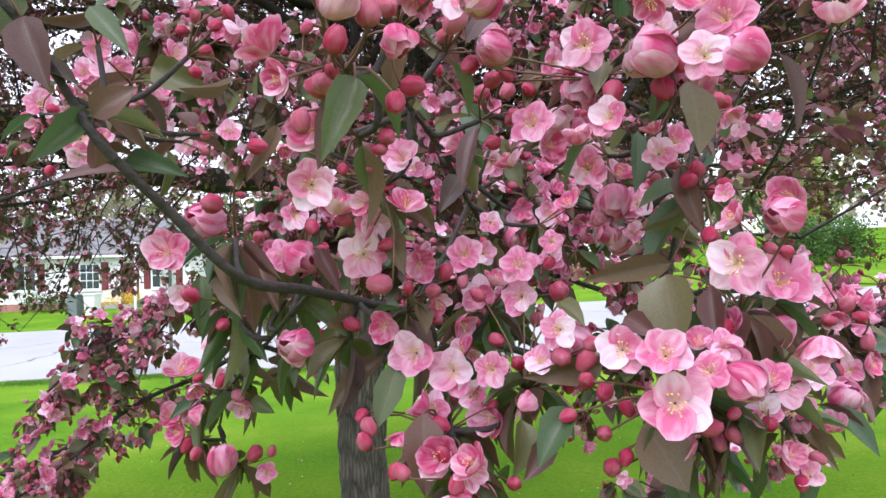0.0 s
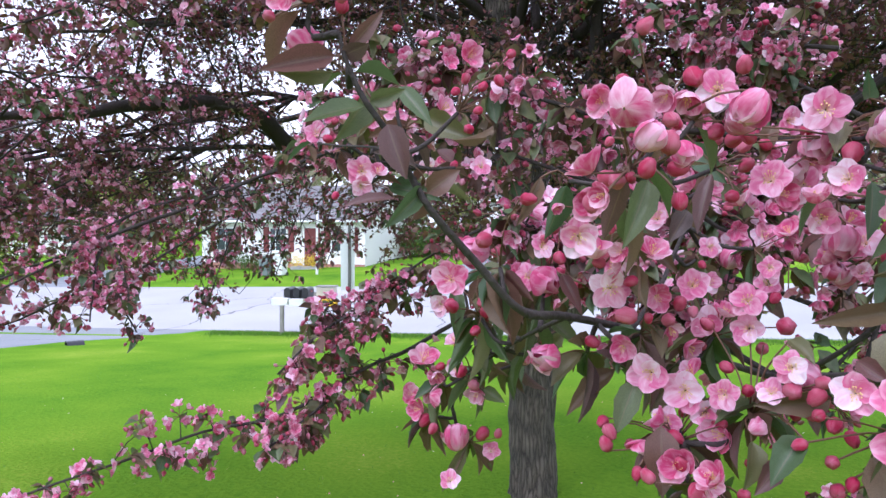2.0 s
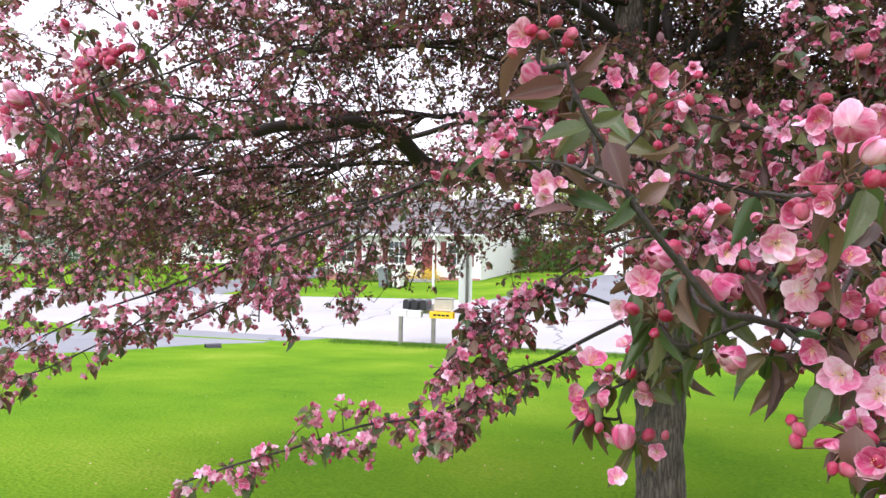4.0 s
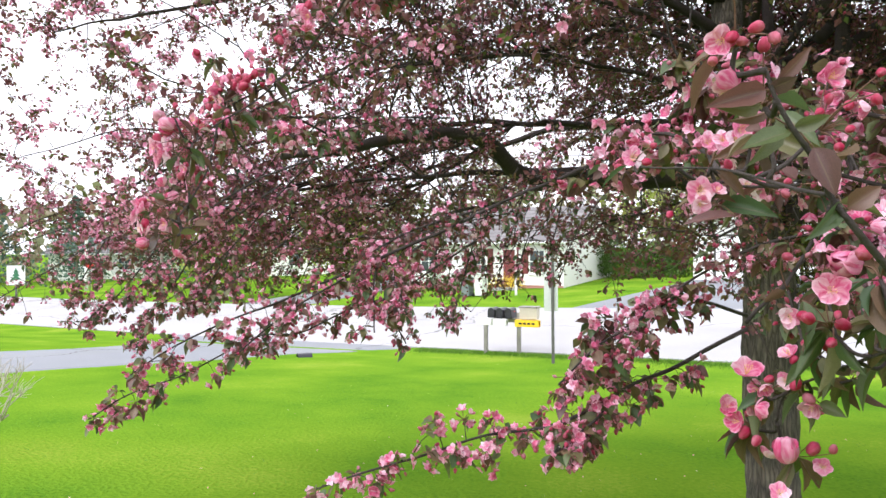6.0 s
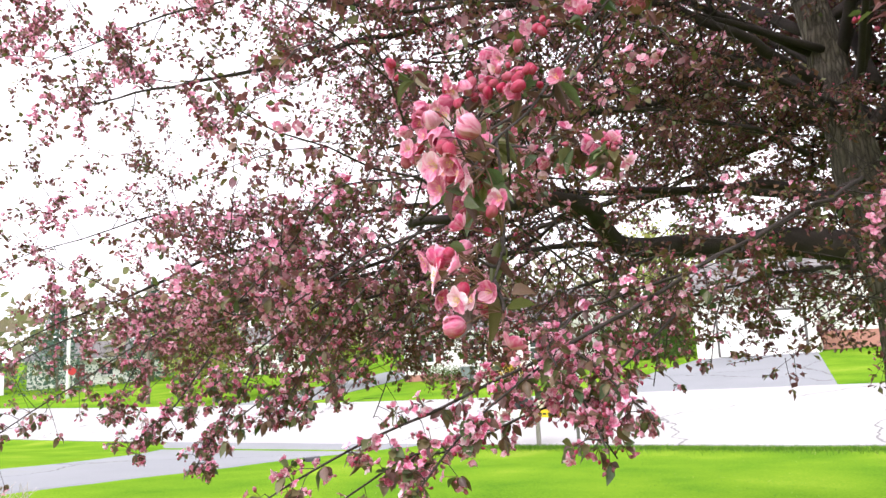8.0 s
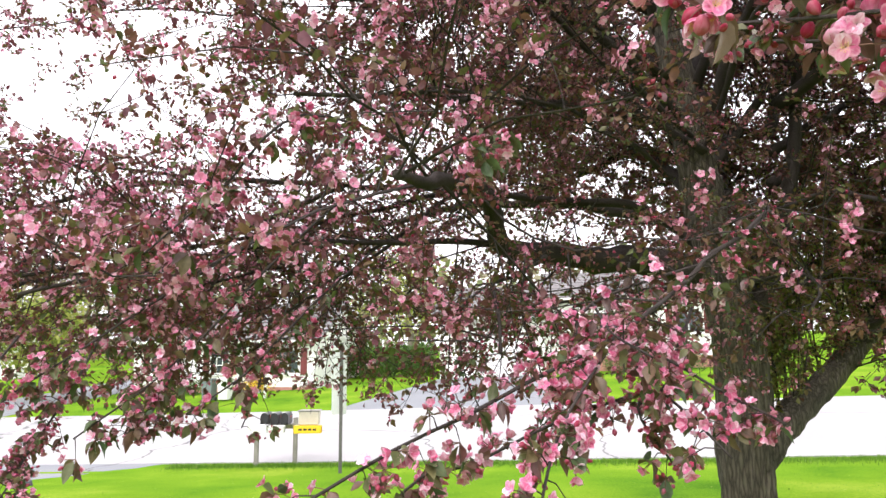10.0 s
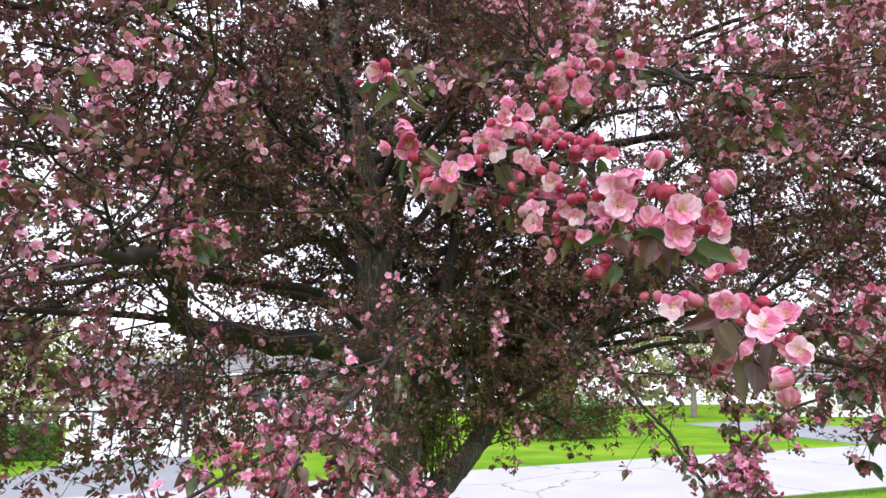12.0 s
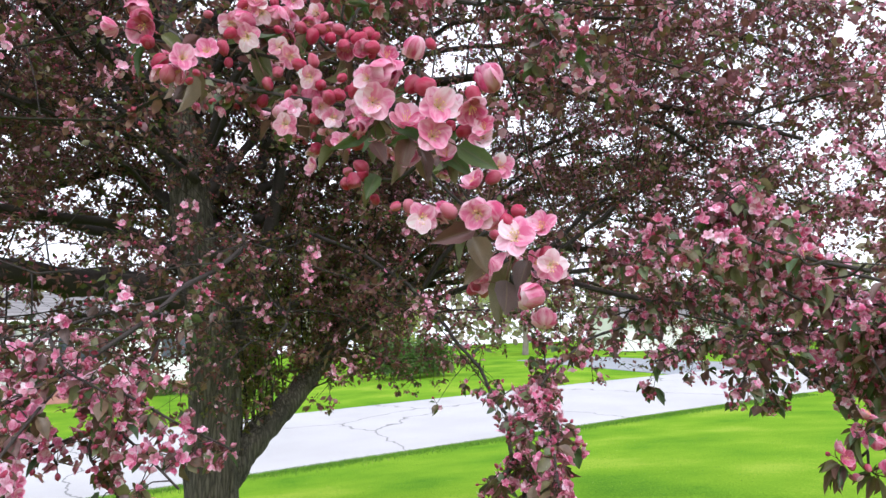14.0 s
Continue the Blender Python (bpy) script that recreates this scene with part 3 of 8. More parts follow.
limb([(-1.34, 5.02, 3.70), (-1.69, 4.25, 4.36), (-2.15, 3.37, 4.58), (-2.71, 2.60, 4.25), (-3.17, 2.06, 3.81)], 0.04, 0.005)
limb([(-0.63, 4.79, 3.81), (-0.58, 4.01, 4.47), (-0.49, 3.12, 4.58), (-0.39, 2.34, 4.14), (-0.28, 1.90, 3.70)], 0.045, 0.010)
limb([(-0.57, 4.79, 4.03), (0.21, 4.89, 4.69), (1.09, 4.65, 4.69), (1.97, 4.19, 4.25), (2.63, 3.74, 3.70)], 0.045, 0.010)
limb([(-1.45, 5.14, 4.36), (-1.77, 5.81, 5.14), (-2.09, 6.59, 5.36), (-2.41, 7.48, 4.92)], 0.04, 0.010)
limb([(-1.40, 5.19, 4.92), (-1.02, 4.46, 5.58), (-0.81, 3.57, 5.58), (-0.82, 2.91, 5.14)], 0.035, 0.010)
limb([(-0.35, 4.90, 4.81), (0.11, 5.55, 5.36), (0.68, 6.43, 5.36), (1.14, 7.31, 4.81)], 0.035, 0.010)
limb([(0.33, 5.66, 1.92), (0.68, 6.43, 2.48), (1.14, 7.42, 2.92), (1.37, 8.31, 2.81)], 0.045, 0.012)
limb([(-1.01, 5.02, 2.37), (-0.77, 5.90, 2.81), (-0.64, 7.01, 3.14), (-0.74, 8.12, 2.92)], 0.05, 0.012)
limb([(-1.07, 4.91, 2.31), (-2.00, 5.26, 2.59), (-3.00, 5.49, 2.64), (-4.11, 5.40, 2.37), (-5.00, 5.08, 1.98)], 0.05, 0.012)
limb([(0.95, 5.93, 2.25), (1.88, 5.64, 2.37), (2.88, 5.29, 2.25), (3.54, 4.94, 1.92)], 0.035, 0.010)
limb([(-2.79, 4.71, 2.59), (-3.14, 3.94, 2.09), (-3.59, 3.40, 1.92), (-4.04, 3.07, 1.75)], 0.016, 0.006, "", 1.2)
limb([(-2.16, 4.23, 2.09), (-2.29, 3.65, 1.93), (-2.37, 3.12, 1.79), (-2.28, 2.47, 1.53)], 0.014, 0.006, "", 1.2)
limb([(0.63, 3.66, 2.09), (1.06, 2.88, 2.03), (1.27, 2.21, 1.87), (1.15, 1.65, 1.70)], 0.016, 0.006, "", 1.5)
limb([(1.98, 4.64, 2.48), (2.19, 3.75, 2.25), (2.17, 2.97, 1.98), (1.94, 2.31, 1.75)], 0.016, 0.006, "", 1.5)
limb([(-0.29, 4.90, 4.92), (0.53, 3.99, 4.81), (1.40, 3.09, 4.36), (2.05, 2.42, 3.81)], 0.03, 0.008)
limb([(0.52, 3.55, 3.36), (1.18, 3.10, 3.64), (2.06, 2.64, 3.47), (2.72, 2.29, 3.14)], 0.025, 0.008, "", 1.3)
limb([(1.09, 4.65, 4.69), (1.85, 3.53, 4.58), (2.39, 2.63, 4.03), (2.82, 1.96, 3.47)], 0.025, 0.008, "", 1.2)
limb([(0.95, 5.93, 2.25), (1.5, 5.2, 2.9), (2.1, 4.5, 3.2), (2.7, 3.8, 3.1)], 0.035, 0.010, "", 1.2)
limb([(0.33, 5.66, 1.92), (1.0, 4.9, 2.9), (1.5, 4.2, 3.3), (1.9, 3.4, 3.3)], 0.035, 0.010, "", 1.2)
limb([(0.02, 5.5, 1.72), (0.3, 5.0, 2.6), (0.7, 4.6, 3.2), (1.2, 4.1, 3.6)], 0.035, 0.010, "", 1.3)
limb([(1.78, 6.19, 2.70), (2.2, 5.4, 3.2), (2.9, 4.8, 3.4), (3.5, 4.2, 3.1)], 0.03, 0.010, "", 1.2)
limb([(-3.05, 2.95, 3.36), (-4.1, 2.55, 3.55), (-5.2, 2.1, 3.3)], 0.013, 0.003, "", 1.2)
limb([(-4.2, 3.8, 2.55), (-5.1, 2.9, 2.5), (-5.9, 2.2, 2.2)], 0.011, 0.003, "", 1.2)
limb([(-3.7, 5.2, 4.0), (-4.7, 4.3, 3.9), (-5.6, 3.5, 3.4)], 0.014, 0.003, "", 1.2)
for end in ((0.6, 7.0, 2.9), (-0.4, 7.4, 3.3), (-1.6, 7.3, 2.7), (0.2, 6.4, 3.9), (-1.2, 6.6, 4.1), (1.4, 6.6, 3.5), (-2.2, 6.6, 3.5)):
    s = Vector((-1.0 + 0.3 * (end[0] > 0), 4.95, 1.6 + 0.35 * end[2]))
    e = Vector(end)
    limb([tuple(s), tuple(s.lerp(e, 0.35) + Vector((0, 0, 0.25))), tuple(s.lerp(e, 0.7) + Vector((0, 0, 0.25))), end], 0.04, 0.010, "", 1.5)
limb([(-1.15, 4.75, 2.8), (-1.8, 4.45, 3.1), (-2.5, 4.0, 3.05), (-3.2, 3.5, 2.85)], 0.03, 0.009, "", 1.3)
limb([(-1.25, 4.85, 3.3), (-1.9, 4.3, 3.5), (-2.5, 3.7, 3.4), (-3.0, 3.0, 3.1)], 0.03, 0.009, "", 1.3)
limb([(-1.8, 4.45, 3.1), (-2.2, 3.8, 2.85), (-2.6, 3.2, 2.7), (-3.1, 2.7, 2.55)], 0.025, 0.008, "", 1.0)
limb([(-1.30, 4.90, 3.30), (-2.00, 4.20, 3.60), (-2.80, 3.40, 3.70), (-3.50, 2.80, 3.50)], 0.03, 0.008, "", 1.4)
limb([(-1.20, 4.80, 2.90), (-1.90, 3.90, 3.20), (-2.40, 3.20, 3.30), (-2.90, 2.50, 3.10)], 0.022, 0.008, "", 1.3)
limb([(-1.40, 5.00, 3.90), (-2.10, 4.60, 4.10), (-2.90, 4.00, 4.00), (-3.70, 3.40, 3.70)], 0.025, 0.008, "", 1.3)
limb([(-1.05, 4.95, 1.90), (-1.60, 5.50, 2.00), (-2.20, 5.90, 1.90), (-2.90, 6.10, 1.70)], 0.02, 0.007, "", 1.4)
limb([(-1.00, 5.00, 1.80), (-0.90, 5.60, 1.95), (-1.20, 6.30, 1.90), (-1.60, 6.90, 1.70)], 0.02, 0.007, "", 1.4)
limb([(-2.79, 4.71, 2.61), (-3.40, 4.00, 2.30), (-3.90, 3.30, 2.05), (-4.30, 2.70, 1.85)], 0.02, 0.007, "", 1.4)
limb([(-2.40, 4.03, 2.13), (-3.00, 3.60, 2.10), (-3.60, 3.00, 1.95), (-4.00, 2.40, 1.75)], 0.02, 0.007, "", 1.4)
limb([(-3.46, 4.50, 2.64), (-4.20, 4.00, 2.20), (-4.80, 3.40, 1.90), (-5.20, 2.90, 1.70)], 0.02, 0.007, "", 1.4)
limb([(-0.50, 4.80, 3.40), (0.30, 4.10, 3.70), (1.10, 3.40, 3.70), (1.90, 2.90, 3.40)], 0.03, 0.008, "", 1.4)
limb([(0.33, 5.66, 2.00), (1.20, 5.00, 2.80), (2.20, 4.20, 3.10), (3.10, 3.40, 3.00)], 0.03, 0.008, "", 1.4)
limb([(0.50, 3.50, 2.05), (1.00, 3.00, 2.50), (1.50, 2.60, 2.90), (1.90, 2.20, 3.00)], 0.018, 0.007, "", 1.3)
limb([(0.04, 5.46, 1.72), (0.30, 5.50, 2.30), (0.50, 5.60, 2.90), (0.80, 5.80, 3.40)], 0.04, 0.010, "", 1.4)
limb([(0.33, 5.66, 2.00), (0.80, 5.60, 2.50), (1.30, 5.70, 2.90), (1.90, 5.90, 3.10)], 0.035, 0.010, "", 1.4)
# the rest of the scaffold, up and round the crown
for k in range(17):
    br = random.Random(900 + k)
    az = 2.399 * k + br.uniform(-0.3, 0.3)
    z0 = 2.7 + 2.2 * (k % 9) / 8
    x0, y0 = -1.02 - 0.12 * (z0 - 2), 4.88 + 0.05 * (z0 - 2)
    reach = br.uniform(1.5, 2.2)
    rise = br.uniform(0.6, 1.2)
    dx, dy = math.cos(az), math.sin(az)
    if dx < -0.5 and dy < 0.2:
        continue
    line = []
    for s in (0.0, 0.25, 0.5, 0.75, 1.0):
        bend = br.uniform(-0.15, 0.15) * s
        line.append((x0 + (dx - bend * dy) * reach * s, y0 + (dy + bend * dx) * reach * s, z0 + rise * math.sin(2.3 * s) - 0.35 * s * s))
    limb(line, 0.042, 0.009, "", 1.15)
# wood before and behind the trunk, and low over the lawn beyond the elbow
limb([(-1.40, 4.60, 2.60), (-1.80, 4.05, 2.75), (-2.20, 3.45, 2.75), (-2.60, 2.90, 2.60)], 0.018, 0.006, "", 1.4)
limb([(-3.40, 4.00, 2.30), (-3.70, 3.60, 1.92), (-3.90, 3.30, 1.68)], 0.012, 0.005, "", 1.4)
limb([(-3.00, 4.10, 2.20), (-3.20, 3.60, 1.88), (-3.40, 3.20, 1.68)], 0.012, 0.005, "", 1.4)
limb([(-4.30, 3.90, 2.30), (-4.60, 3.40, 1.95), (-4.80, 3.00, 1.68)], 0.012, 0.005, "", 1.4)
limb([(-0.95, 4.70, 1.95), (-0.80, 4.20, 1.92), (-0.88, 3.80, 1.80), (-1.05, 3.50, 1.66)], 0.014, 0.006, "", 1.4)
for end in ((0.3, 6.6, 2.2), (-0.3, 6.9, 2.3), (0.9, 6.3, 2.4), (1.6, 6.5, 2.6)):
    s, e = Vector((-0.60, 5.05, 1.9)), Vector(end)
    limb([tuple(s), tuple(s.lerp(e, 0.4) + Vector((0, 0, 0.15))), tuple(s.lerp(e, 0.7) + Vector((0, 0, 0.12))), end], 0.022, 0.008, "", 1.4)
limb([(-0.13, 4.23, 3.36), (-0.10, 3.40, 3.42), (-0.05, 2.60, 3.20), (0.05, 2.00, 2.90)], 0.022, 0.007, "", 1.4)
# the fuller sunny side
limb([(0.52, 3.55, 3.36), (0.95, 3.05, 3.05), (1.35, 2.75, 2.70), (1.75, 2.55, 2.35)], 0.022, 0.008, "", 1.3)
limb([(0.50, 3.50, 2.05), (0.95, 3.40, 2.45), (1.50, 3.35, 2.70), (2.15, 3.25, 2.65)], 0.020, 0.008, "", 1.3)
limb([(0.20, 4.40, 1.95), (0.60, 4.10, 2.55), (1.10, 3.95, 2.95), (1.70, 3.85, 3.10)], 0.022, 0.008, "", 1.3)
limb([(1.18, 3.10, 3.64), (1.75, 2.95, 3.95), (2.40, 2.85, 3.95), (3.00, 2.80, 3.70)], 0.018, 0.008, "", 1.3)
# upright water shoots on the fork and its limb
SHOOTS = []
fork_line = smooth_line(FORK, 8)
for k in range(46):
    wr = random.Random(300 + k)
    foot = fork_line[wr.randrange(3, len(fork_line))] + Vector((wr.gauss(0, 0.03), wr.gauss(0, 0.03), 0.04))
    h = wr.uniform(0.6, 1.6)
    lean = Vector((wr.gauss(-0.05, 0.10), wr.gauss(-0.02, 0.10), 1.0))
    mid, top = foot + lean * h * 0.5 + Vector((wr.gauss(0, 0.03), wr.gauss(0, 0.03), 0)), foot + lean * h
    SHOOTS.append((foot, mid, top))
    on_tree("water_shoot", limb_mesh("water_shoot", [foot, mid, top], 0.0065, 0.002, 6, M_TWIG, 4, 0.1, 0.015))

# ---- blossoms, buds and leaves: the shapes ----


def petal_grid(angles, wide, flare, nu, nv, twist, wave):
    """One petal of unit length standing off +z at azimuth 0: its angle to the axis runs through angles, its sides wrap round the axis."""
    pts, uvs, faces = [], [], []
    rho, z = 0.035, 0.0
    steps = 4
    for i in range(nu):
        u = i / (nu - 1)
        if i:
            for s in range(steps):
                a = (i - 1 + (s + 0.5) / steps) / (nu - 1) * (len(angles) - 1)
                k = min(int(a), len(angles) - 2)
                th = radians(angles[k] + (angles[k + 1] - angles[k]) * (a - k))
                rho += math.sin(th) / (steps * (nu - 1))
                z += math.cos(th) / (steps * (nu - 1))
        grown = min(1, (u / 0.6)) ** 0.75
        half = wide * 0.5 * (0.14 + 0.86 * grown) * (1 if u < 0.55 else math.sqrt(max(0.10, 1 - ((u - 0.55) / 0.475) ** 2)))
        for j in range(nv):
            w = -1 + 2 * j / (nv - 1)
            bow = max(rho, 0.85 * half, 0.08)
            phi = w * half / bow
            back = 0.055 * w * w * u
            pts.append((rho - bow + bow * math.cos(phi) + 0.03 * twist * w, bow * math.sin(phi), z - back + flare * w * w * half + wave * math.sin(4.2 * w + 5 * u) * u * u))
            uvs.append((u, 0.5 + 0.5 * w))
    for i in range(nu - 1):
        for j in range(nv - 1):
            a = i * nv + j
            faces.append((a, a + nv, a + nv + 1, a + 1))
    return pts, uvs, faces


OPEN_WAYS = ((28, 66, 74, 70), (32, 60, 68, 58), (26, 74, 86, 86), (32, 54, 62, 52), (28, 66, 80, 78))
HALF_WAYS = ((70, 52, 40, 34), (75, 46, 26, 10), (65, 58, 52, 48), (72, 56, 36, 18))
BALL_WAYS = ((85, 30, -8, -34),)


def blossom_mesh(name, angles, seed, mat, nu=8, nv=7):
    """Five overlapping petals round a heart, of unit width, opening along +z."""
    r = random.Random(seed)
    verts, uvs, faces = [], [], []
    for k in range(5):
        lean = r.gauss(0, 6) + (4 if k % 2 else -4)
        p, q, fc = petal_grid([a + lean for a in angles], r.uniform(1.02, 1.22), r.uniform(0.06, 0.22), nu, nv, r.choice((-1, 1)), r.uniform(0.01, 0.035))
        s = r.uniform(0.93, 1.06)
        turn = Matrix.Rotation(2 * math.pi * (k + r.uniform(-0.10, 0.10)) / 5, 4, "Z") @ Matrix.Rotation(r.uniform(-0.10, 0.10), 4, "X") @ Matrix.Scale(s, 4)
        o = len(verts)
        verts += [turn @ Vector(a) for a in p]
        uvs += q
        faces += [tuple(i + o for i in g) for g in fc]
    rim = sorted(math.hypot(v.x, v.y) for v in verts)[int(len(verts) * 0.96)]
    verts = [v * (0.5 / rim) for v in verts]
    return shape(name, verts, faces, mat, True, uvs)


def stamen_mesh(seed):
    r = random.Random(seed)
    v, f = [], []
    for k in range(11):
        a, s = 2.4 * k, r.uniform(0.05, 0.16)
        foot = Vector((0.02 * math.cos(a), 0.02 * math.sin(a), 0))
        head = Vector((s * math.cos(a), s * math.sin(a), r.uniform(0.16, 0.24)))
        tv, tf = tube_arrays([foot, head], [0.006, 0.004], 3)
        o = len(v)
        v += tv
        f += [tuple(i + o for i in g) for g in tf]
        o = len(v)
        d = 0.020
        v += [head + Vector(q) for q in ((d, 0, 0), (0, d, 0), (-d, 0, 0), (0, -d, 0), (0, 0, d * 1.3), (0, 0, -d))]
        f += [tuple(o + i for i in g) for g in ((0, 1, 4), (1, 2, 4), (2, 3, 4), (3, 0, 4), (1, 0, 5), (2, 1, 5), (3, 2, 5), (0, 3, 5))]
    return shape("flower_heart", v, f, M_STAMEN)


def bud_mesh(name, seed, sides=9, rings=6, mat=M_BUD):
    """A closed bud of unit width, folded petals spiralling to its tip along +z."""
    r = random.Random(seed)
    v, uvs, f = [], [], []
    for i in range(rings + 1):
        u = i / rings
        rad = 0.46 * max(0.0, math.sin(math.pi * (0.07 + 0.88 * u ** 0.85))) ** 0.62
        for k in range(sides):
            a = 2 * math.pi * k / sides + 0.6 * u
            fold = (5 * k / sides * (sides > 8) + 0.9 * u + 0.2 * seed) % 1
            rr = rad * (1 - 0.20 * fold * min(1, 2.5 * u))
            v.append((rr * math.cos(a), rr * math.sin(a), 1.08 * u - 0.08 * fold * u))
            uvs.append((0.15 + 0.75 * u, k / sides))
    for i in range(rings):
        for k in range(sides):
            a, b = i * sides + k, i * sides + (k + 1) % sides
            f.append((a, b, b + sides, a + sides))
    f.append(tuple(reversed(range(sides))))
    f.append(tuple(range(rings * sides, (rings + 1) * sides)))
    return shape(name, v, f, mat, True, uvs)


def leaf_mesh(seed, nu=9, nv=5):
    """A pointed oval leaf of unit length along +x and unit width, folded on its midrib, toothed and bent."""
    r = random.Random(seed)
    bend, fold, twist = r.uniform(0.10, 0.35), r.uniform(0.15, 0.45), r.uniform(-0.5, 0.5)
    v, f, uvs = [], [], []
    for i in range(nu):
        u = i / (nu - 1)
        half = 0.5 * math.sin(math.pi * u ** 0.82) ** 0.9 * (1 + 0.05 * (-1) ** i) if 0 < i < nu - 1 else 0.01
        for j in range(nv):
            w = -1 + 2 * j / (nv - 1)
            y = w * half
            z = abs(w) * half * fold - bend * u * u
            c, s = math.cos(twist * u), math.sin(twist * u)
            v.append((u, y * c - z * s * 0.3, z * c + y * s * 0.5))
            uvs.append((u, 0.5 + 0.5 * w))
    for i in range(nu - 1):
        for j in range(nv - 1):
            a = i * nv + j
            f.append((a, a + nv, a + nv + 1, a + 1))
    return shape("leaf", v, f, M_LEAF, True, uvs)


OPEN = [blossom_mesh("blossom", w, s, M_PETAL) for s, w in enumerate(OPEN_WAYS)]
CUPS = [blossom_mesh("blossom", w, 20 + s, M_PETAL_DEEP) for s, w in enumerate(HALF_WAYS + BALL_WAYS)]
STAMENS = [stamen_mesh(s) for s in range(3)]
BUDS = [bud_mesh("bud", s, 15, 6) for s in range(4)]
LEAVES = [leaf_mesh(s) for s in range(6)]
SMALL_LEAVES = [leaf_mesh(30 + s, 5, 3) for s in range(5)]
SMALL_OPEN = [blossom_mesh("blossom", w, 40 + s, M_PETAL, 4, 4) for s, w in enumerate(OPEN_WAYS[:3])]
SMALL_CUPS = [blossom_mesh("blossom", w, 60 + s, M_PETAL_DEEP, 4, 4) for s, w in enumerate(HALF_WAYS[:3])]
TINY = [blossom_mesh("blossom", w, 80 + s, M_PETAL if s < 3 else M_PETAL_DEEP, 4, 3) for s, w in enumerate(OPEN_WAYS[:3] + HALF_WAYS[:3])]
SMALL_BUDS = [bud_mesh("bud", 10 + s, 5, 3, M_BUD_DULL) for s in range(3)]


def aimed(where, along, size, spin=0.0, flat=None):
    """A pose whose +z looks along, scaled."""
    q = Vector(along).normalized().to_track_quat("Z", "Y").to_matrix().to_4x4()
    s = Matrix.Diagonal((*(flat or (size, size, size)), 1))
    return Matrix.Translation(where) @ q @ Matrix.Rotation(spin, 4, "Z") @ s


def leafed(foot, tip, width, lift, mesh, parent):
    """A leaf from foot to tip."""
    foot, tip = Vector(foot), Vector(tip)
    x = tip - foot
    long = x.length
    x.normalize()
    y = Vector(lift).cross(x)
    y = y.normalized() if y.length > 1e-4 else x.orthogonal().normalized()
    z = x.cross(y)
    m = Matrix(((x.x * long, y.x * width, z.x * long, foot.x), (x.y * long, y.y * width, z.y * long, foot.y), (x.z * long, y.z * width, z.z * long, foot.z), (0, 0, 0, 1)))
    ob = new("leaf", mesh)
    ob.parent = parent
    ob.matrix_basis = parent.matrix_world.inverted() @ m
    return ob


class Spray:
    """A flowering branch: its stems, then blossoms, buds and leaves, then the twigs that carry them."""

    def __init__(self, stems, side, seed, r0=0.010, r1=0.003):
        self.side, self.rnd, self.loose, self.stem_points = Vector(side), random.Random(seed), [], []
        for s in stems:
            points = smooth_line(s[0], 6)
            on_tree("branch", limb_mesh("branch", s[0], s[1], s[2], 10, M_TWIG, 8, 0.10, 0.004), "dark thin flowering branch")
            self.stem_points += points

    def nearest(self, p):
        return min(self.stem_points, key=lambda q: (q - p).length_squared)


def bloom(spray, kind, x, y, z, mm):
    """One blossom or bud of mm millimetres on a spray."""
    r, p, size = spray.rnd, Vector((x, y, z)), mm / 1000
    if not mm:
        size = r.uniform(0.011, 0.015) if kind == "bud" else r.uniform(0.026, 0.036)
    to_eye = (spray.side - p).normalized()
    rand = Vector((r.gauss(0, 1), r.gauss(0, 1), r.gauss(0, 1))).normalized()
    if kind == "open":
        axis, mesh = to_eye + rand * 0.38 + Vector((0, 0, 0.12)), r.choice(OPEN)
    elif kind == "cup":
        axis, mesh = to_eye * 0.55 + rand * 0.75 + Vector((0, 0, 0.05)), r.choice(CUPS)
        size *= 1.02
    elif kind == "side":
        axis, mesh = to_eye * 0.1 + Vector((-0.4, 0, 0.7)) + rand * 0.3, r.choice(CUPS[:2])
        size *= 1.0
    else:
        axis, mesh = to_eye * 0.4 + rand * 0.8 + Vector((0, 0, -0.15)), r.choice(BUDS)
    axis.normalize()
    foot = p - axis * size * (0.55 if kind == "bud" else 0.45 if kind != "open" else 0.12)
    ob = new("bud" if kind == "bud" else "blossom", mesh)
    ob.parent = tree
    ob.matrix_basis = TREE_INV @ aimed(foot, axis, size, r.uniform(0, 6.28))
    if kind in ("open", "cup"):
        st = new("flower_heart", r.choice(STAMENS))
        st.parent = ob
        st.scale = (1.15, 1.15, 1.15) if kind == "open" else (0.9, 0.9, 1.6)
    spray.loose.append((foot, axis, ob))
    return ob


def leaf_at(spray, foot, tip, mm):
    r = spray.rnd
    mid = (Vector(foot) + Vector(tip)) / 2
    to_eye = (spray.side - mid).normalized()
    lift = to_eye + Vector((r.gauss(0, 0.5), r.gauss(0, 0.5), r.gauss(0, 0.4) + 0.3))
    leafed(foot, tip, mm / 1000, lift, r.choice(LEAVES), tree)
    spray.loose.append((Vector(foot), (Vector(foot) - Vector(tip)).normalized() * -1, None))


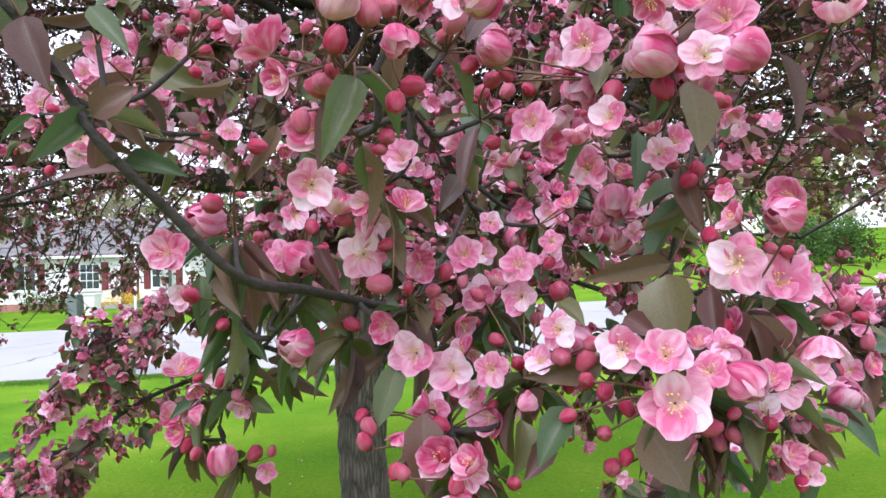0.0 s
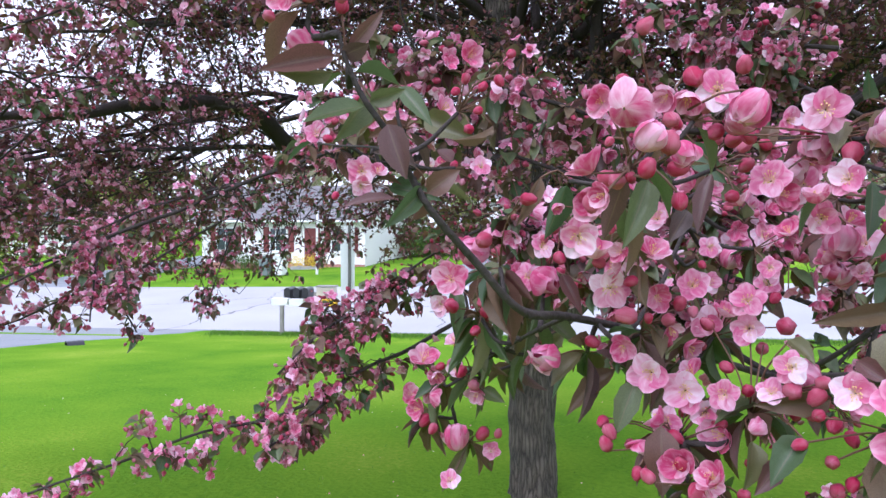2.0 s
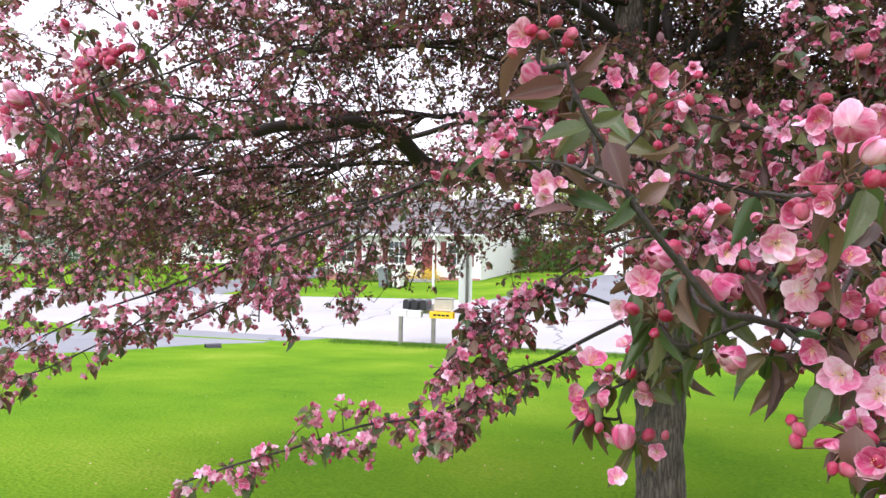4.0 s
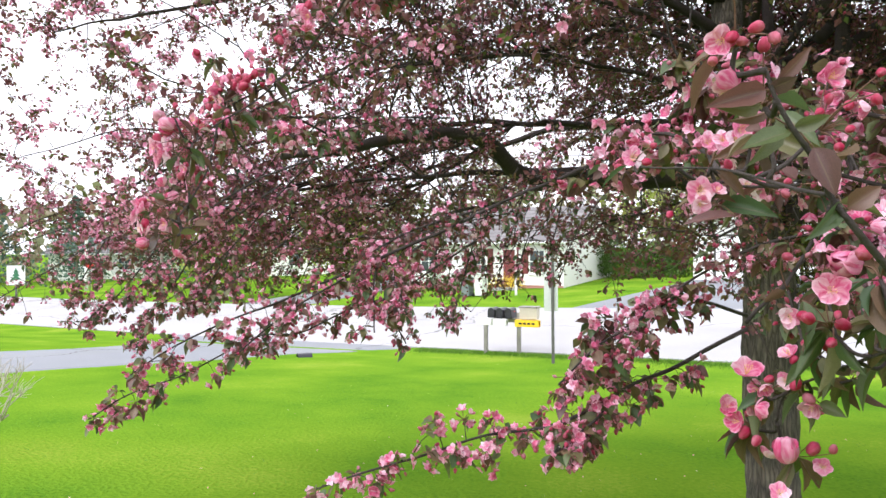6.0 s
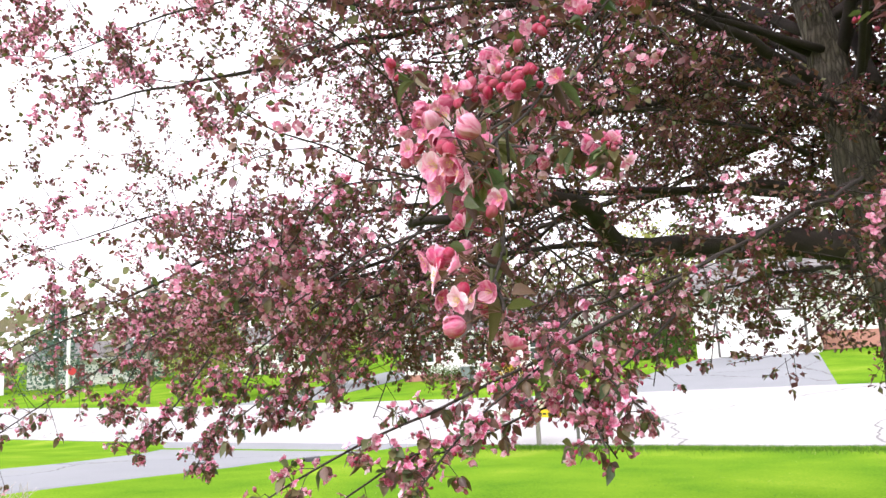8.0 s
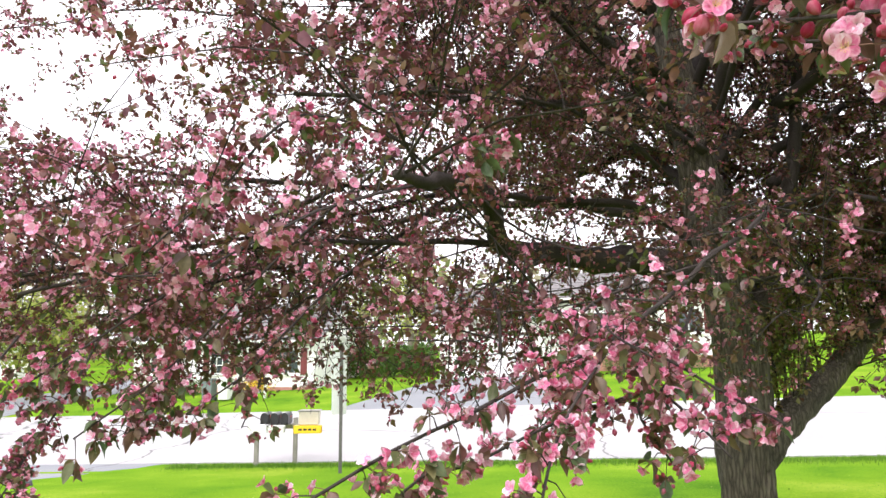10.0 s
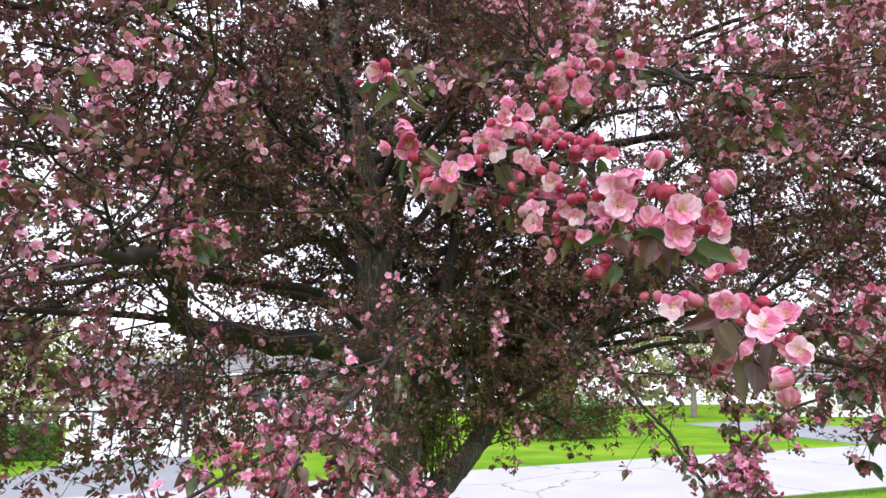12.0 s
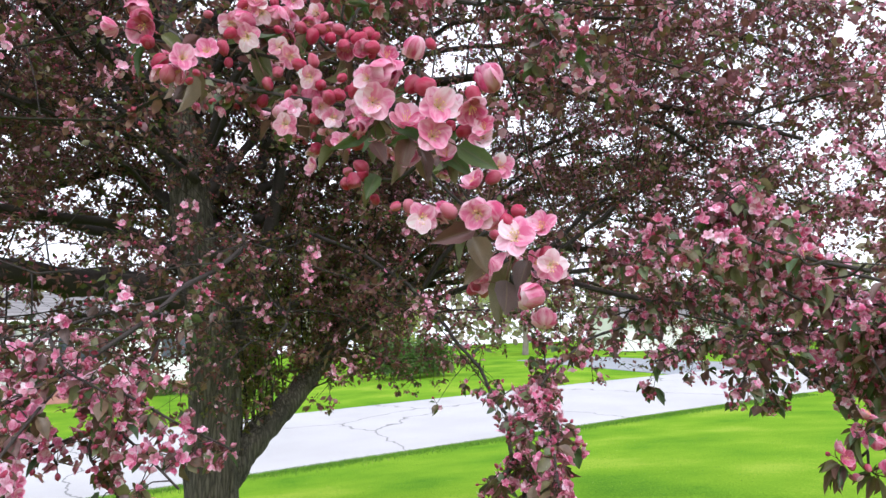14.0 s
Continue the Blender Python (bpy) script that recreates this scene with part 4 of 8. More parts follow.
def finish(spray, extra_leaves, extra_blooms, reach=0.075):
    """Gathers what grows close together on spurs, and draws stalks and twigs back to the stems."""
    r = spray.rnd
    for foot, axis, ob in list(spray.loose):
        if ob is not None and r.random() < extra_blooms:
            q = foot + (foot - spray.side).normalized() * r.uniform(0.004, 0.03) + Vector((r.gauss(0, 0.022), r.gauss(0, 0.012), r.gauss(0, 0.02)))
            bloom(spray, r.choice(("cup", "cup", "open", "bud", "bud", "bud")), q.x, q.y, q.z, 0)
    todo = list(spray.loose)
    while todo:
        seed = todo[0][0]
        near = [q for q in todo if (q[0] - seed).length < reach]
        todo = [q for q in todo if (q[0] - seed).length >= reach]
        mid = sum((q[0] for q in near), Vector()) / len(near)
        stem = spray.nearest(mid)
        away = (mid - spray.side).normalized()
        spur = mid + away * 0.022 + (stem - mid) * 0.28 + Vector((0, 0, -0.006))
        bendy = (spur + stem) / 2 + Vector((r.gauss(0, 0.008), r.gauss(0, 0.008), -0.01))
        on_tree("twig", limb_mesh("twig", [stem, bendy, spur], 0.0032, 0.0022, 6, M_TWIG, 4, 0.1))
        for foot, axis, ob in near:
            m1 = foot * 0.5 + spur * 0.5 - axis * 0.006 + Vector((0, 0, 0.004))
            on_tree("stalk", limb_mesh("stalk", [spur, m1, foot], 0.0011, 0.0009, 4, M_STALK, 2), "", tree)
        few = 1 if len(near) < 2 else extra_leaves + 4 if spur.z < 1.5 else extra_leaves if spur.z < 1.6 else extra_leaves // 4 if spur.z < 1.8 else extra_leaves
        for k in range(few):
            d = Vector((r.gauss(0, 1), r.gauss(0, 1), r.gauss(0, 0.8))).normalized() + away * 0.6
            d.normalize()
            long = r.uniform(0.028, 0.052)
            foot = spur + d * 0.008
            leafed(foot, foot + d * long + Vector((0, 0, -0.55 * long)), long * r.uniform(0.38, 0.50), (r.gauss(0, 0.5), r.gauss(0, 0.5), 1), r.choice(LEAVES), tree)


spray_a = Spray([
    ([(-0.443, 0.528, 1.738), (-0.437, 0.529, 1.716), (-0.425, 0.534, 1.690), (-0.410, 0.549, 1.665), (-0.398, 0.569, 1.633), (-0.382, 0.569, 1.608), (-0.357, 0.600, 1.570), (-0.326, 0.640, 1.524), (-0.300, 0.720, 1.510), (-0.240, 0.840, 1.485), (-0.172, 0.958, 1.444), (-0.06, 1.06, 1.40)], 0.0013, 0.0048),
    ([(-0.24, 0.84, 1.485), (-0.206, 0.92, 1.528), (-0.175, 0.99, 1.60), (-0.15, 0.98, 1.66)], 0.0036, 0.0020),
    ([(-0.06, 1.06, 1.40), (-0.03, 0.95, 1.44), (0.02, 0.90, 1.50), (0.03, 0.86, 1.57), (0.0, 0.78, 1.63), (-0.04, 0.72, 1.69)], 0.0040, 0.0015),
    ([(0.02, 0.90, 1.50), (0.06, 0.80, 1.48), (0.05, 0.72, 1.45), (0.03, 0.68, 1.42)], 0.0031, 0.0015),
    ([(-0.172, 0.958, 1.444), (-0.20, 0.86, 1.43), (-0.20, 0.78, 1.42), (-0.19, 0.72, 1.40)], 0.0025, 0.0015),
    ([(-0.175, 0.99, 1.60), (-0.20, 0.82, 1.64), (-0.22, 0.65, 1.65), (-0.23, 0.56, 1.64)], 0.0025, 0.0015),
    ([(-0.300, 0.720, 1.510), (-0.39, 0.88, 1.45), (-0.48, 1.03, 1.38), (-0.50, 1.04, 1.33)], 0.0025, 0.0015),
    ([(-0.06, 1.06, 1.40), (0.08, 0.98, 1.43), (0.16, 0.93, 1.44), (0.22, 0.92, 1.44)], 0.0036, 0.0015),
    ([(-0.398, 0.569, 1.633), (-0.48, 0.74, 1.67), (-0.56, 0.88, 1.70), (-0.68, 0.97, 1.72)], 0.0020, 0.0015),
], (-0.20, 0.12, 1.58), 11)
spray_b = Spray([
    ([(-1.07, 1.47, 2.43), (-1.25, 1.36, 2.38), (-1.441, 1.248, 2.300), (-1.56, 1.22, 2.18), (-1.63, 1.16, 2.06), (-1.712, 1.06, 1.97), (-1.79, 1.11, 1.99), (-1.86, 1.15, 2.00), (-1.925, 1.19, 2.03), (-1.976, 1.171, 2.13)], 0.0040, 0.0014),
    ([(-1.63, 1.16, 2.06), (-1.64, 1.05, 1.96), (-1.655, 0.95, 1.89), (-1.658, 0.883, 1.835)], 0.0028, 0.0018),
    ([(-1.655, 0.95, 1.89), (-1.625, 0.90, 1.78), (-1.60, 0.84, 1.71), (-1.595, 0.80, 1.665)], 0.0024, 0.0016),
], (-2.09, 0.18, 1.57), 12)

# blossoms, buds and leaves of the spray nearest the start of the walk
bloom(spray_a, "side", -0.263, 0.483, 1.637, 26)
bloom(spray_a, "cup", -0.254, 0.510, 1.675, 21)
bloom(spray_a, "cup", -0.224, 0.472, 1.647, 20)
bloom(spray_a, "cup", -0.215, 0.543, 1.680, 21)
bloom(spray_a, "bud", -0.224, 0.470, 1.629, 12)
bloom(spray_a, "cup", -0.252, 0.470, 1.613, 17)
bloom(spray_a, "cup", -0.202, 0.512, 1.642, 18)
bloom(spray_a, "bud", -0.248, 0.516, 1.650, 7)
bloom(spray_a, "bud", -0.202, 0.592, 1.639, 15)
bloom(spray_a, "bud", -0.234, 0.509, 1.626, 8)
bloom(spray_a, "bud", -0.262, 0.557, 1.612, 14)
bloom(spray_a, "bud", -0.192, 0.596, 1.705, 17)
bloom(spray_a, "cup", -0.198, 0.568, 1.680, 24)
bloom(spray_a, "open", -0.505, 0.782, 1.732, 29)
bloom(spray_a, "open", -0.557, 0.850, 1.731, 29)
bloom(spray_a, "open", -0.539, 0.855, 1.733, 27)
bloom(spray_a, "open", -0.704, 1.006, 1.741, 39)
bloom(spray_a, "bud", -0.675, 0.985, 1.729, 15)
bloom(spray_a, "open", -0.570, 0.863, 1.668, 40)
bloom(spray_a, "cup", -0.544, 0.860, 1.674, 26)
bloom(spray_a, "open", -0.569, 0.860, 1.650, 29)
bloom(spray_a, "bud", -0.412, 0.778, 1.756, 12)
bloom(spray_a, "bud", -0.366, 0.735, 1.742, 12)
bloom(spray_a, "bud", -0.393, 0.775, 1.746, 13)
bloom(spray_a, "bud", -0.391, 0.747, 1.716, 10)
bloom(spray_a, "bud", -0.421, 0.768, 1.741, 11)
bloom(spray_a, "open", -0.541, 1.050, 1.691, 29)
bloom(spray_a, "open", -0.417, 0.871, 1.671, 27)
bloom(spray_a, "bud", -0.475, 0.946, 1.666, 13)
bloom(spray_a, "bud", -0.459, 0.816, 1.712, 10)
bloom(spray_a, "bud", -0.379, 0.722, 1.584, 20)
bloom(spray_a, "bud", -0.416, 0.954, 1.566, 16)
bloom(spray_a, "cup", -0.248, 0.656, 1.575, 19)
bloom(spray_a, "bud", -0.265, 0.682, 1.565, 12)
bloom(spray_a, "bud", -0.310, 0.775, 1.565, 15)
bloom(spray_a, "bud", -0.333, 0.798, 1.584, 13)
bloom(spray_a, "bud", -0.277, 0.689, 1.580, 12)
bloom(spray_a, "cup", -0.433, 0.997, 1.583, 34)
bloom(spray_a, "open", -0.214, 0.718, 1.607, 18)
bloom(spray_a, "bud", -0.227, 0.614, 1.605, 9)
bloom(spray_a, "bud", -0.236, 0.637, 1.596, 8)
bloom(spray_a, "bud", -0.252, 0.622, 1.594, 9)
bloom(spray_a, "bud", -0.282, 0.674, 1.593, 10)
bloom(spray_a, "cup", -0.296, 0.646, 1.611, 14)
bloom(spray_a, "open", -0.081, 0.710, 1.696, 41)
bloom(spray_a, "cup", -0.061, 0.586, 1.678, 26)
bloom(spray_a, "cup", -0.042, 0.659, 1.669, 37)
bloom(spray_a, "bud", -0.032, 0.674, 1.651, 19)
bloom(spray_a, "bud", -0.021, 0.670, 1.666, 13)
bloom(spray_a, "cup", -0.025, 0.618, 1.701, 32)
bloom(spray_a, "open", -0.001, 0.639, 1.688, 40)
bloom(spray_a, "cup", 0.000, 0.605, 1.654, 29)
bloom(spray_a, "bud", 0.036, 0.766, 1.662, 16)
bloom(spray_a, "cup", 0.077, 0.840, 1.659, 25)
bloom(spray_a, "cup", -0.178, 0.636, 1.713, 22)
bloom(spray_a, "bud", -0.178, 0.643, 1.694, 18)
bloom(spray_a, "side", -0.156, 0.679, 1.694, 22)
bloom(spray_a, "bud", -0.169, 0.689, 1.677, 16)
bloom(spray_a, "bud", -0.151, 0.718, 1.674, 16)
bloom(spray_a, "bud", -0.139, 0.751, 1.672, 15)
bloom(spray_a, "bud", -0.133, 0.783, 1.657, 16)
bloom(spray_a, "bud", -0.082, 0.740, 1.673, 17)
bloom(spray_a, "bud", -0.060, 0.711, 1.658, 20)
bloom(spray_a, "bud", -0.089, 0.739, 1.683, 13)
bloom(spray_a, "cup", -0.191, 0.813, 1.646, 33)
bloom(spray_a, "open", -0.122, 0.717, 1.638, 37)
bloom(spray_a, "cup", -0.095, 0.766, 1.651, 26)
bloom(spray_a, "open", -0.082, 0.790, 1.638, 40)
bloom(spray_a, "open", -0.067, 0.696, 1.636, 31)
bloom(spray_a, "open", -0.075, 0.744, 1.605, 34)
bloom(spray_a, "cup", -0.066, 0.959, 1.601, 30)
bloom(spray_a, "open", -0.017, 0.835, 1.582, 37)
bloom(spray_a, "cup", -0.041, 0.772, 1.611, 29)
bloom(spray_a, "cup", -0.039, 0.683, 1.628, 18)
bloom(spray_a, "open", -0.148, 1.000, 1.649, 34)
bloom(spray_a, "open", -0.085, 1.101, 1.626, 35)
bloom(spray_a, "open", -0.076, 1.051, 1.589, 36)
bloom(spray_a, "open", -0.109, 1.050, 1.576, 41)
bloom(spray_a, "open", -0.151, 0.948, 1.574, 29)
bloom(spray_a, "cup", -0.104, 1.017, 1.558, 30)
bloom(spray_a, "bud", -0.002, 0.702, 1.597, 14)
bloom(spray_a, "bud", -0.016, 0.713, 1.603, 11)
bloom(spray_a, "bud", 0.010, 0.681, 1.583, 11)
bloom(spray_a, "open", -0.000, 0.652, 1.573, 15)
bloom(spray_a, "bud", -0.011, 0.785, 1.598, 13)
bloom(spray_a, "bud", -0.007, 0.793, 1.568, 17)
bloom(spray_a, "cup", -0.010, 0.626, 1.559, 25)
bloom(spray_a, "cup", -0.048, 0.818, 1.555, 25)
bloom(spray_a, "open", -0.028, 0.800, 1.554, 20)
bloom(spray_a, "open", -0.085, 0.945, 1.550, 29)
bloom(spray_a, "cup", -0.406, 0.693, 1.548, 37)
bloom(spray_a, "bud", -0.439, 0.817, 1.507, 18)
bloom(spray_a, "bud", -0.408, 0.835, 1.510, 11)
bloom(spray_a, "bud", -0.403, 0.854, 1.497, 19)
bloom(spray_a, "cup", -0.332, 0.808, 1.541, 36)
bloom(spray_a, "cup", -0.362, 0.828, 1.546, 26)
bloom(spray_a, "open", -0.256, 0.717, 1.539, 41)
bloom(spray_a, "bud", -0.242, 0.699, 1.517, 19)
bloom(spray_a, "bud", -0.222, 0.723, 1.512, 10)
bloom(spray_a, "cup", -0.213, 0.741, 1.529, 29)
bloom(spray_a, "bud", -0.433, 0.895, 1.471, 20)
bloom(spray_a, "bud", -0.423, 0.901, 1.464, 17)
bloom(spray_a, "bud", -0.467, 0.950, 1.437, 13)
bloom(spray_a, "cup", -0.532, 1.006, 1.418, 47)
bloom(spray_a, "bud", -0.467, 0.966, 1.400, 18)
bloom(spray_a, "bud", -0.450, 0.974, 1.381, 17)
bloom(spray_a, "cup", -0.507, 0.987, 1.383, 25)
bloom(spray_a, "cup", -0.511, 1.013, 1.351, 35)
bloom(spray_a, "cup", -0.450, 0.975, 1.364, 32)
bloom(spray_a, "cup", -0.563, 1.045, 1.321, 35)
bloom(spray_a, "bud", -0.547, 1.051, 1.304, 21)
bloom(spray_a, "bud", -0.527, 1.029, 1.299, 17)
bloom(spray_a, "cup", -0.486, 1.005, 1.296, 40)
bloom(spray_a, "bud", -0.451, 1.026, 1.299, 21)
bloom(spray_a, "bud", -0.424, 1.011, 1.307, 14)
bloom(spray_a, "cup", -0.386, 1.002, 1.419, 28)
bloom(spray_a, "bud", -0.340, 0.913, 1.460, 12)
bloom(spray_a, "open", -0.220, 0.740, 1.459, 40)
bloom(spray_a, "cup", -0.219, 0.719, 1.424, 28)
bloom(spray_a, "cup", -0.228, 0.706, 1.390, 30)
bloom(spray_a, "bud", -0.260, 0.722, 1.393, 15)
bloom(spray_a, "bud", -0.256, 0.725, 1.403, 15)
bloom(spray_a, "bud", -0.222, 0.643, 1.393, 13)
bloom(spray_a, "cup", -0.246, 0.741, 1.479, 28)
bloom(spray_a, "bud", -0.276, 0.773, 1.480, 15)
bloom(spray_a, "open", -0.189, 0.735, 1.444, 41)
bloom(spray_a, "bud", -0.138, 0.711, 1.454, 13)
bloom(spray_a, "bud", -0.124, 0.694, 1.449, 12)
bloom(spray_a, "bud", -0.153, 0.733, 1.469, 13)
bloom(spray_a, "bud", -0.180, 0.772, 1.514, 12)
bloom(spray_a, "bud", -0.168, 0.768, 1.504, 14)
bloom(spray_a, "cup", -0.198, 0.747, 1.494, 25)
bloom(spray_a, "open", -0.131, 0.764, 1.501, 33)
bloom(spray_a, "open", -0.133, 0.763, 1.528, 35)
bloom(spray_a, "cup", -0.149, 0.773, 1.521, 25)
bloom(spray_a, "bud", -0.100, 0.756, 1.506, 20)
bloom(spray_a, "open", -0.110, 0.678, 1.482, 30)
bloom(spray_a, "bud", -0.108, 0.680, 1.462, 18)
bloom(spray_a, "bud", -0.088, 0.669, 1.473, 13)
bloom(spray_a, "bud", -0.093, 0.670, 1.460, 16)
bloom(spray_a, "open", -0.074, 0.637, 1.472, 33)
bloom(spray_a, "open", -0.050, 0.622, 1.471, 34)
bloom(spray_a, "open", -0.024, 0.621, 1.460, 29)
bloom(spray_a, "open", -0.046, 0.619, 1.440, 45)
bloom(spray_a, "bud", -0.017, 0.641, 1.420, 15)
bloom(spray_a, "cup", 0.001, 0.660, 1.489, 23)
bloom(spray_a, "open", -0.003, 0.625, 1.527, 42)
bloom(spray_a, "open", 0.090, 0.781, 1.507, 50)
bloom(spray_a, "cup", 0.037, 0.692, 1.477, 44)
bloom(spray_a, "cup", -0.002, 0.621, 1.454, 29)
bloom(spray_a, "open", 0.023, 0.643, 1.450, 26)
bloom(spray_a, "open", 0.074, 0.730, 1.410, 38)
bloom(spray_a, "open", 0.022, 0.656, 1.427, 26)
bloom(spray_a, "open", -0.008, 0.640, 1.473, 25)
bloom(spray_a, "cup", -0.023, 0.642, 1.480, 22)
bloom(spray_a, "bud", -0.002, 0.643, 1.428, 10)
bloom(spray_a, "bud", 0.003, 0.657, 1.410, 12)
bloom(spray_a, "bud", -0.083, 0.661, 1.412, 13)
bloom(spray_a, "bud", -0.068, 0.664, 1.394, 12)
bloom(spray_a, "cup", 0.046, 0.663, 1.396, 20)
bloom(spray_a, "open", 0.060, 0.676, 1.377, 22)
bloom(spray_a, "bud", 0.071, 0.685, 1.386, 11)
bloom(spray_a, "cup", 0.126, 0.782, 1.390, 28)
bloom(spray_a, "cup", 0.154, 0.808, 1.404, 31)
bloom(spray_a, "open", 0.200, 0.945, 1.487, 31)
bloom(spray_a, "bud", 0.207, 0.901, 1.479, 19)
bloom(spray_a, "bud", 0.208, 0.881, 1.467, 14)
bloom(spray_a, "cup", 0.191, 0.891, 1.462, 27)
bloom(spray_a, "bud", 0.220, 0.921, 1.412, 21)
bloom(spray_a, "bud", 0.196, 0.904, 1.410, 15)
bloom(spray_a, "bud", 0.225, 0.900, 1.440, 16)
bloom(spray_a, "cup", 0.229, 0.890, 1.418, 27)
bloom(spray_a, "bud", 0.055, 0.713, 1.536, 11)
bloom(spray_a, "bud", 0.092, 0.774, 1.534, 13)
bloom(spray_a, "bud", 0.160, 0.885, 1.519, 12)
bloom(spray_a, "cup", -0.166, 0.712, 1.411, 35)
bloom(spray_a, "cup", -0.178, 0.622, 1.407, 27)
bloom(spray_a, "cup", -0.170, 0.628, 1.395, 23)
bloom(spray_a, "bud", -0.184, 0.650, 1.381, 16)
bloom(spray_a, "bud", -0.198, 0.707, 1.408, 15)
bloom(spray_a, "bud", -0.195, 0.674, 1.396, 14)
bloom(spray_a, "cup", -0.134, 0.688, 1.428, 16)
bloom(spray_a, "bud", -0.159, 0.711, 1.423, 10)
bloom(spray_a, "open", -0.161, 0.830, 1.539, 25)
leaf_at(spray_a, (-0.020, 0.655, 1.651), (-0.017, 0.630, 1.602), 33)
leaf_at(spray_a, (-0.037, 0.667, 1.519), (-0.040, 0.642, 1.478), 39)
leaf_at(spray_a, (-0.105, 0.660, 1.430), (-0.131, 0.634, 1.404), 23)
leaf_at(spray_a, (-0.055, 0.666, 1.417), (-0.032, 0.642, 1.379), 37)
leaf_at(spray_a, (-0.224, 0.516, 1.625), (-0.233, 0.490, 1.588), 18)
leaf_at(spray_a, (-0.177, 0.890, 1.694), (-0.145, 0.867, 1.646), 27)
leaf_at(spray_a, (-0.028, 0.774, 1.639), (-0.032, 0.749, 1.588), 22)
leaf_at(spray_a, (-0.008, 0.725, 1.602), (-0.001, 0.700, 1.551), 19)
leaf_at(spray_a, (-0.255, 0.806, 1.447), (-0.305, 0.779, 1.407), 24)
leaf_at(spray_a, (-0.233, 0.745, 1.451), (-0.250, 0.719, 1.405), 24)
leaf_at(spray_a, (-0.016, 0.727, 1.527), (-0.085, 0.699, 1.517), 19)
leaf_at(spray_a, (-0.442, 0.583, 1.709), (-0.450, 0.557, 1.663), 22)
leaf_at(spray_a, (-0.465, 0.715, 1.741), (-0.498, 0.689, 1.721), 15)
leaf_at(spray_a, (-0.451, 0.678, 1.730), (-0.413, 0.655, 1.693), 18)
leaf_at(spray_a, (-0.501, 0.848, 1.724), (-0.543, 0.821, 1.706), 16)
leaf_at(spray_a, (-0.553, 0.919, 1.651), (-0.484, 0.898, 1.642), 29)
leaf_at(spray_a, (-0.472, 0.820, 1.725), (-0.411, 0.798, 1.697), 30)
leaf_at(spray_a, (-0.386, 0.797, 1.708), (-0.417, 0.770, 1.680), 27)
leaf_at(spray_a, (-0.322, 0.718, 1.644), (-0.338, 0.692, 1.599), 13)
leaf_at(spray_a, (-0.526, 0.867, 1.633), (-0.586, 0.840, 1.631), 19)
leaf_at(spray_a, (-0.012, 0.701, 1.678), (0.006, 0.677, 1.651), 15)
leaf_at(spray_a, (-0.067, 0.641, 1.692), (-0.074, 0.616, 1.701), 10)
leaf_at(spray_a, (-0.061, 0.736, 1.689), (-0.073, 0.710, 1.663), 19)
leaf_at(spray_a, (-0.146, 0.694, 1.675), (-0.152, 0.670, 1.696), 24)
leaf_at(spray_a, (-0.113, 0.764, 1.691), (-0.125, 0.739, 1.661), 16)
leaf_at(spray_a, (-0.158, 0.692, 1.717), (-0.169, 0.666, 1.691), 18)
leaf_at(spray_a, (-0.448, 0.865, 1.524), (-0.437, 0.840, 1.472), 21)
leaf_at(spray_a, (-0.310, 0.796, 1.547), (-0.289, 0.772, 1.513), 16)
leaf_at(spray_a, (-0.211, 0.701, 1.419), (-0.208, 0.676, 1.365), 32)
leaf_at(spray_a, (-0.127, 0.727, 1.438), (-0.167, 0.701, 1.429), 16)
leaf_at(spray_a, (-0.077, 0.697, 1.453), (-0.129, 0.670, 1.449), 21)
leaf_at(spray_a, (0.081, 0.727, 1.396), (0.092, 0.703, 1.372), 14)
leaf_at(spray_a, (-0.439, 0.984, 1.375), (-0.408, 0.961, 1.365), 19)
leaf_at(spray_a, (-0.513, 1.028, 1.366), (-0.548, 1.002, 1.357), 19)
leaf_at(spray_a, (0.017, 0.687, 1.402), (0.021, 0.662, 1.387), 15)
leaf_at(spray_a, (-0.138, 0.687, 1.416), (-0.139, 0.662, 1.384), 24)
leaf_at(spray_a, (-0.118, 0.678, 1.401), (-0.136, 0.653, 1.387), 18)
leaf_at(spray_a, (-0.218, 0.756, 1.498), (-0.208, 0.732, 1.477), 16)
leaf_at(spray_a, (-0.004, 0.674, 1.510), (-0.010, 0.649, 1.473), 18)
leaf_at(spray_a, (-0.418, 0.875, 1.549), (-0.375, 0.853, 1.540), 20)
leaf_at(spray_a, (-0.326, 0.953, 1.464), (-0.360, 0.926, 1.427), 22)
leaf_at(spray_a, (-0.385, 0.847, 1.535), (-0.356, 0.823, 1.491), 20)
leaf_at(spray_a, (-0.042, 0.682, 1.688), (-0.061, 0.657, 1.659), 17)
leaf_at(spray_a, (0.055, 0.732, 1.466), (0.070, 0.709, 1.456), 18)
leaf_at(spray_a, (-0.182, 0.857, 1.616), (-0.198, 0.831, 1.587), 23)
leaf_at(spray_a, (-0.243, 0.734, 1.561), (-0.223, 0.711, 1.529), 20)
leaf_at(spray_a, (-0.105, 0.714, 1.499), (-0.091, 0.690, 1.489), 16)
leaf_at(spray_a, (-0.065, 0.669, 1.491), (-0.051, 0.646, 1.482), 16)
leaf_at(spray_a, (-0.342, 0.856, 1.498), (-0.292, 0.834, 1.466), 19)
leaf_at(spray_a, (0.197, 0.928, 1.442), (0.215, 0.905, 1.422), 18)

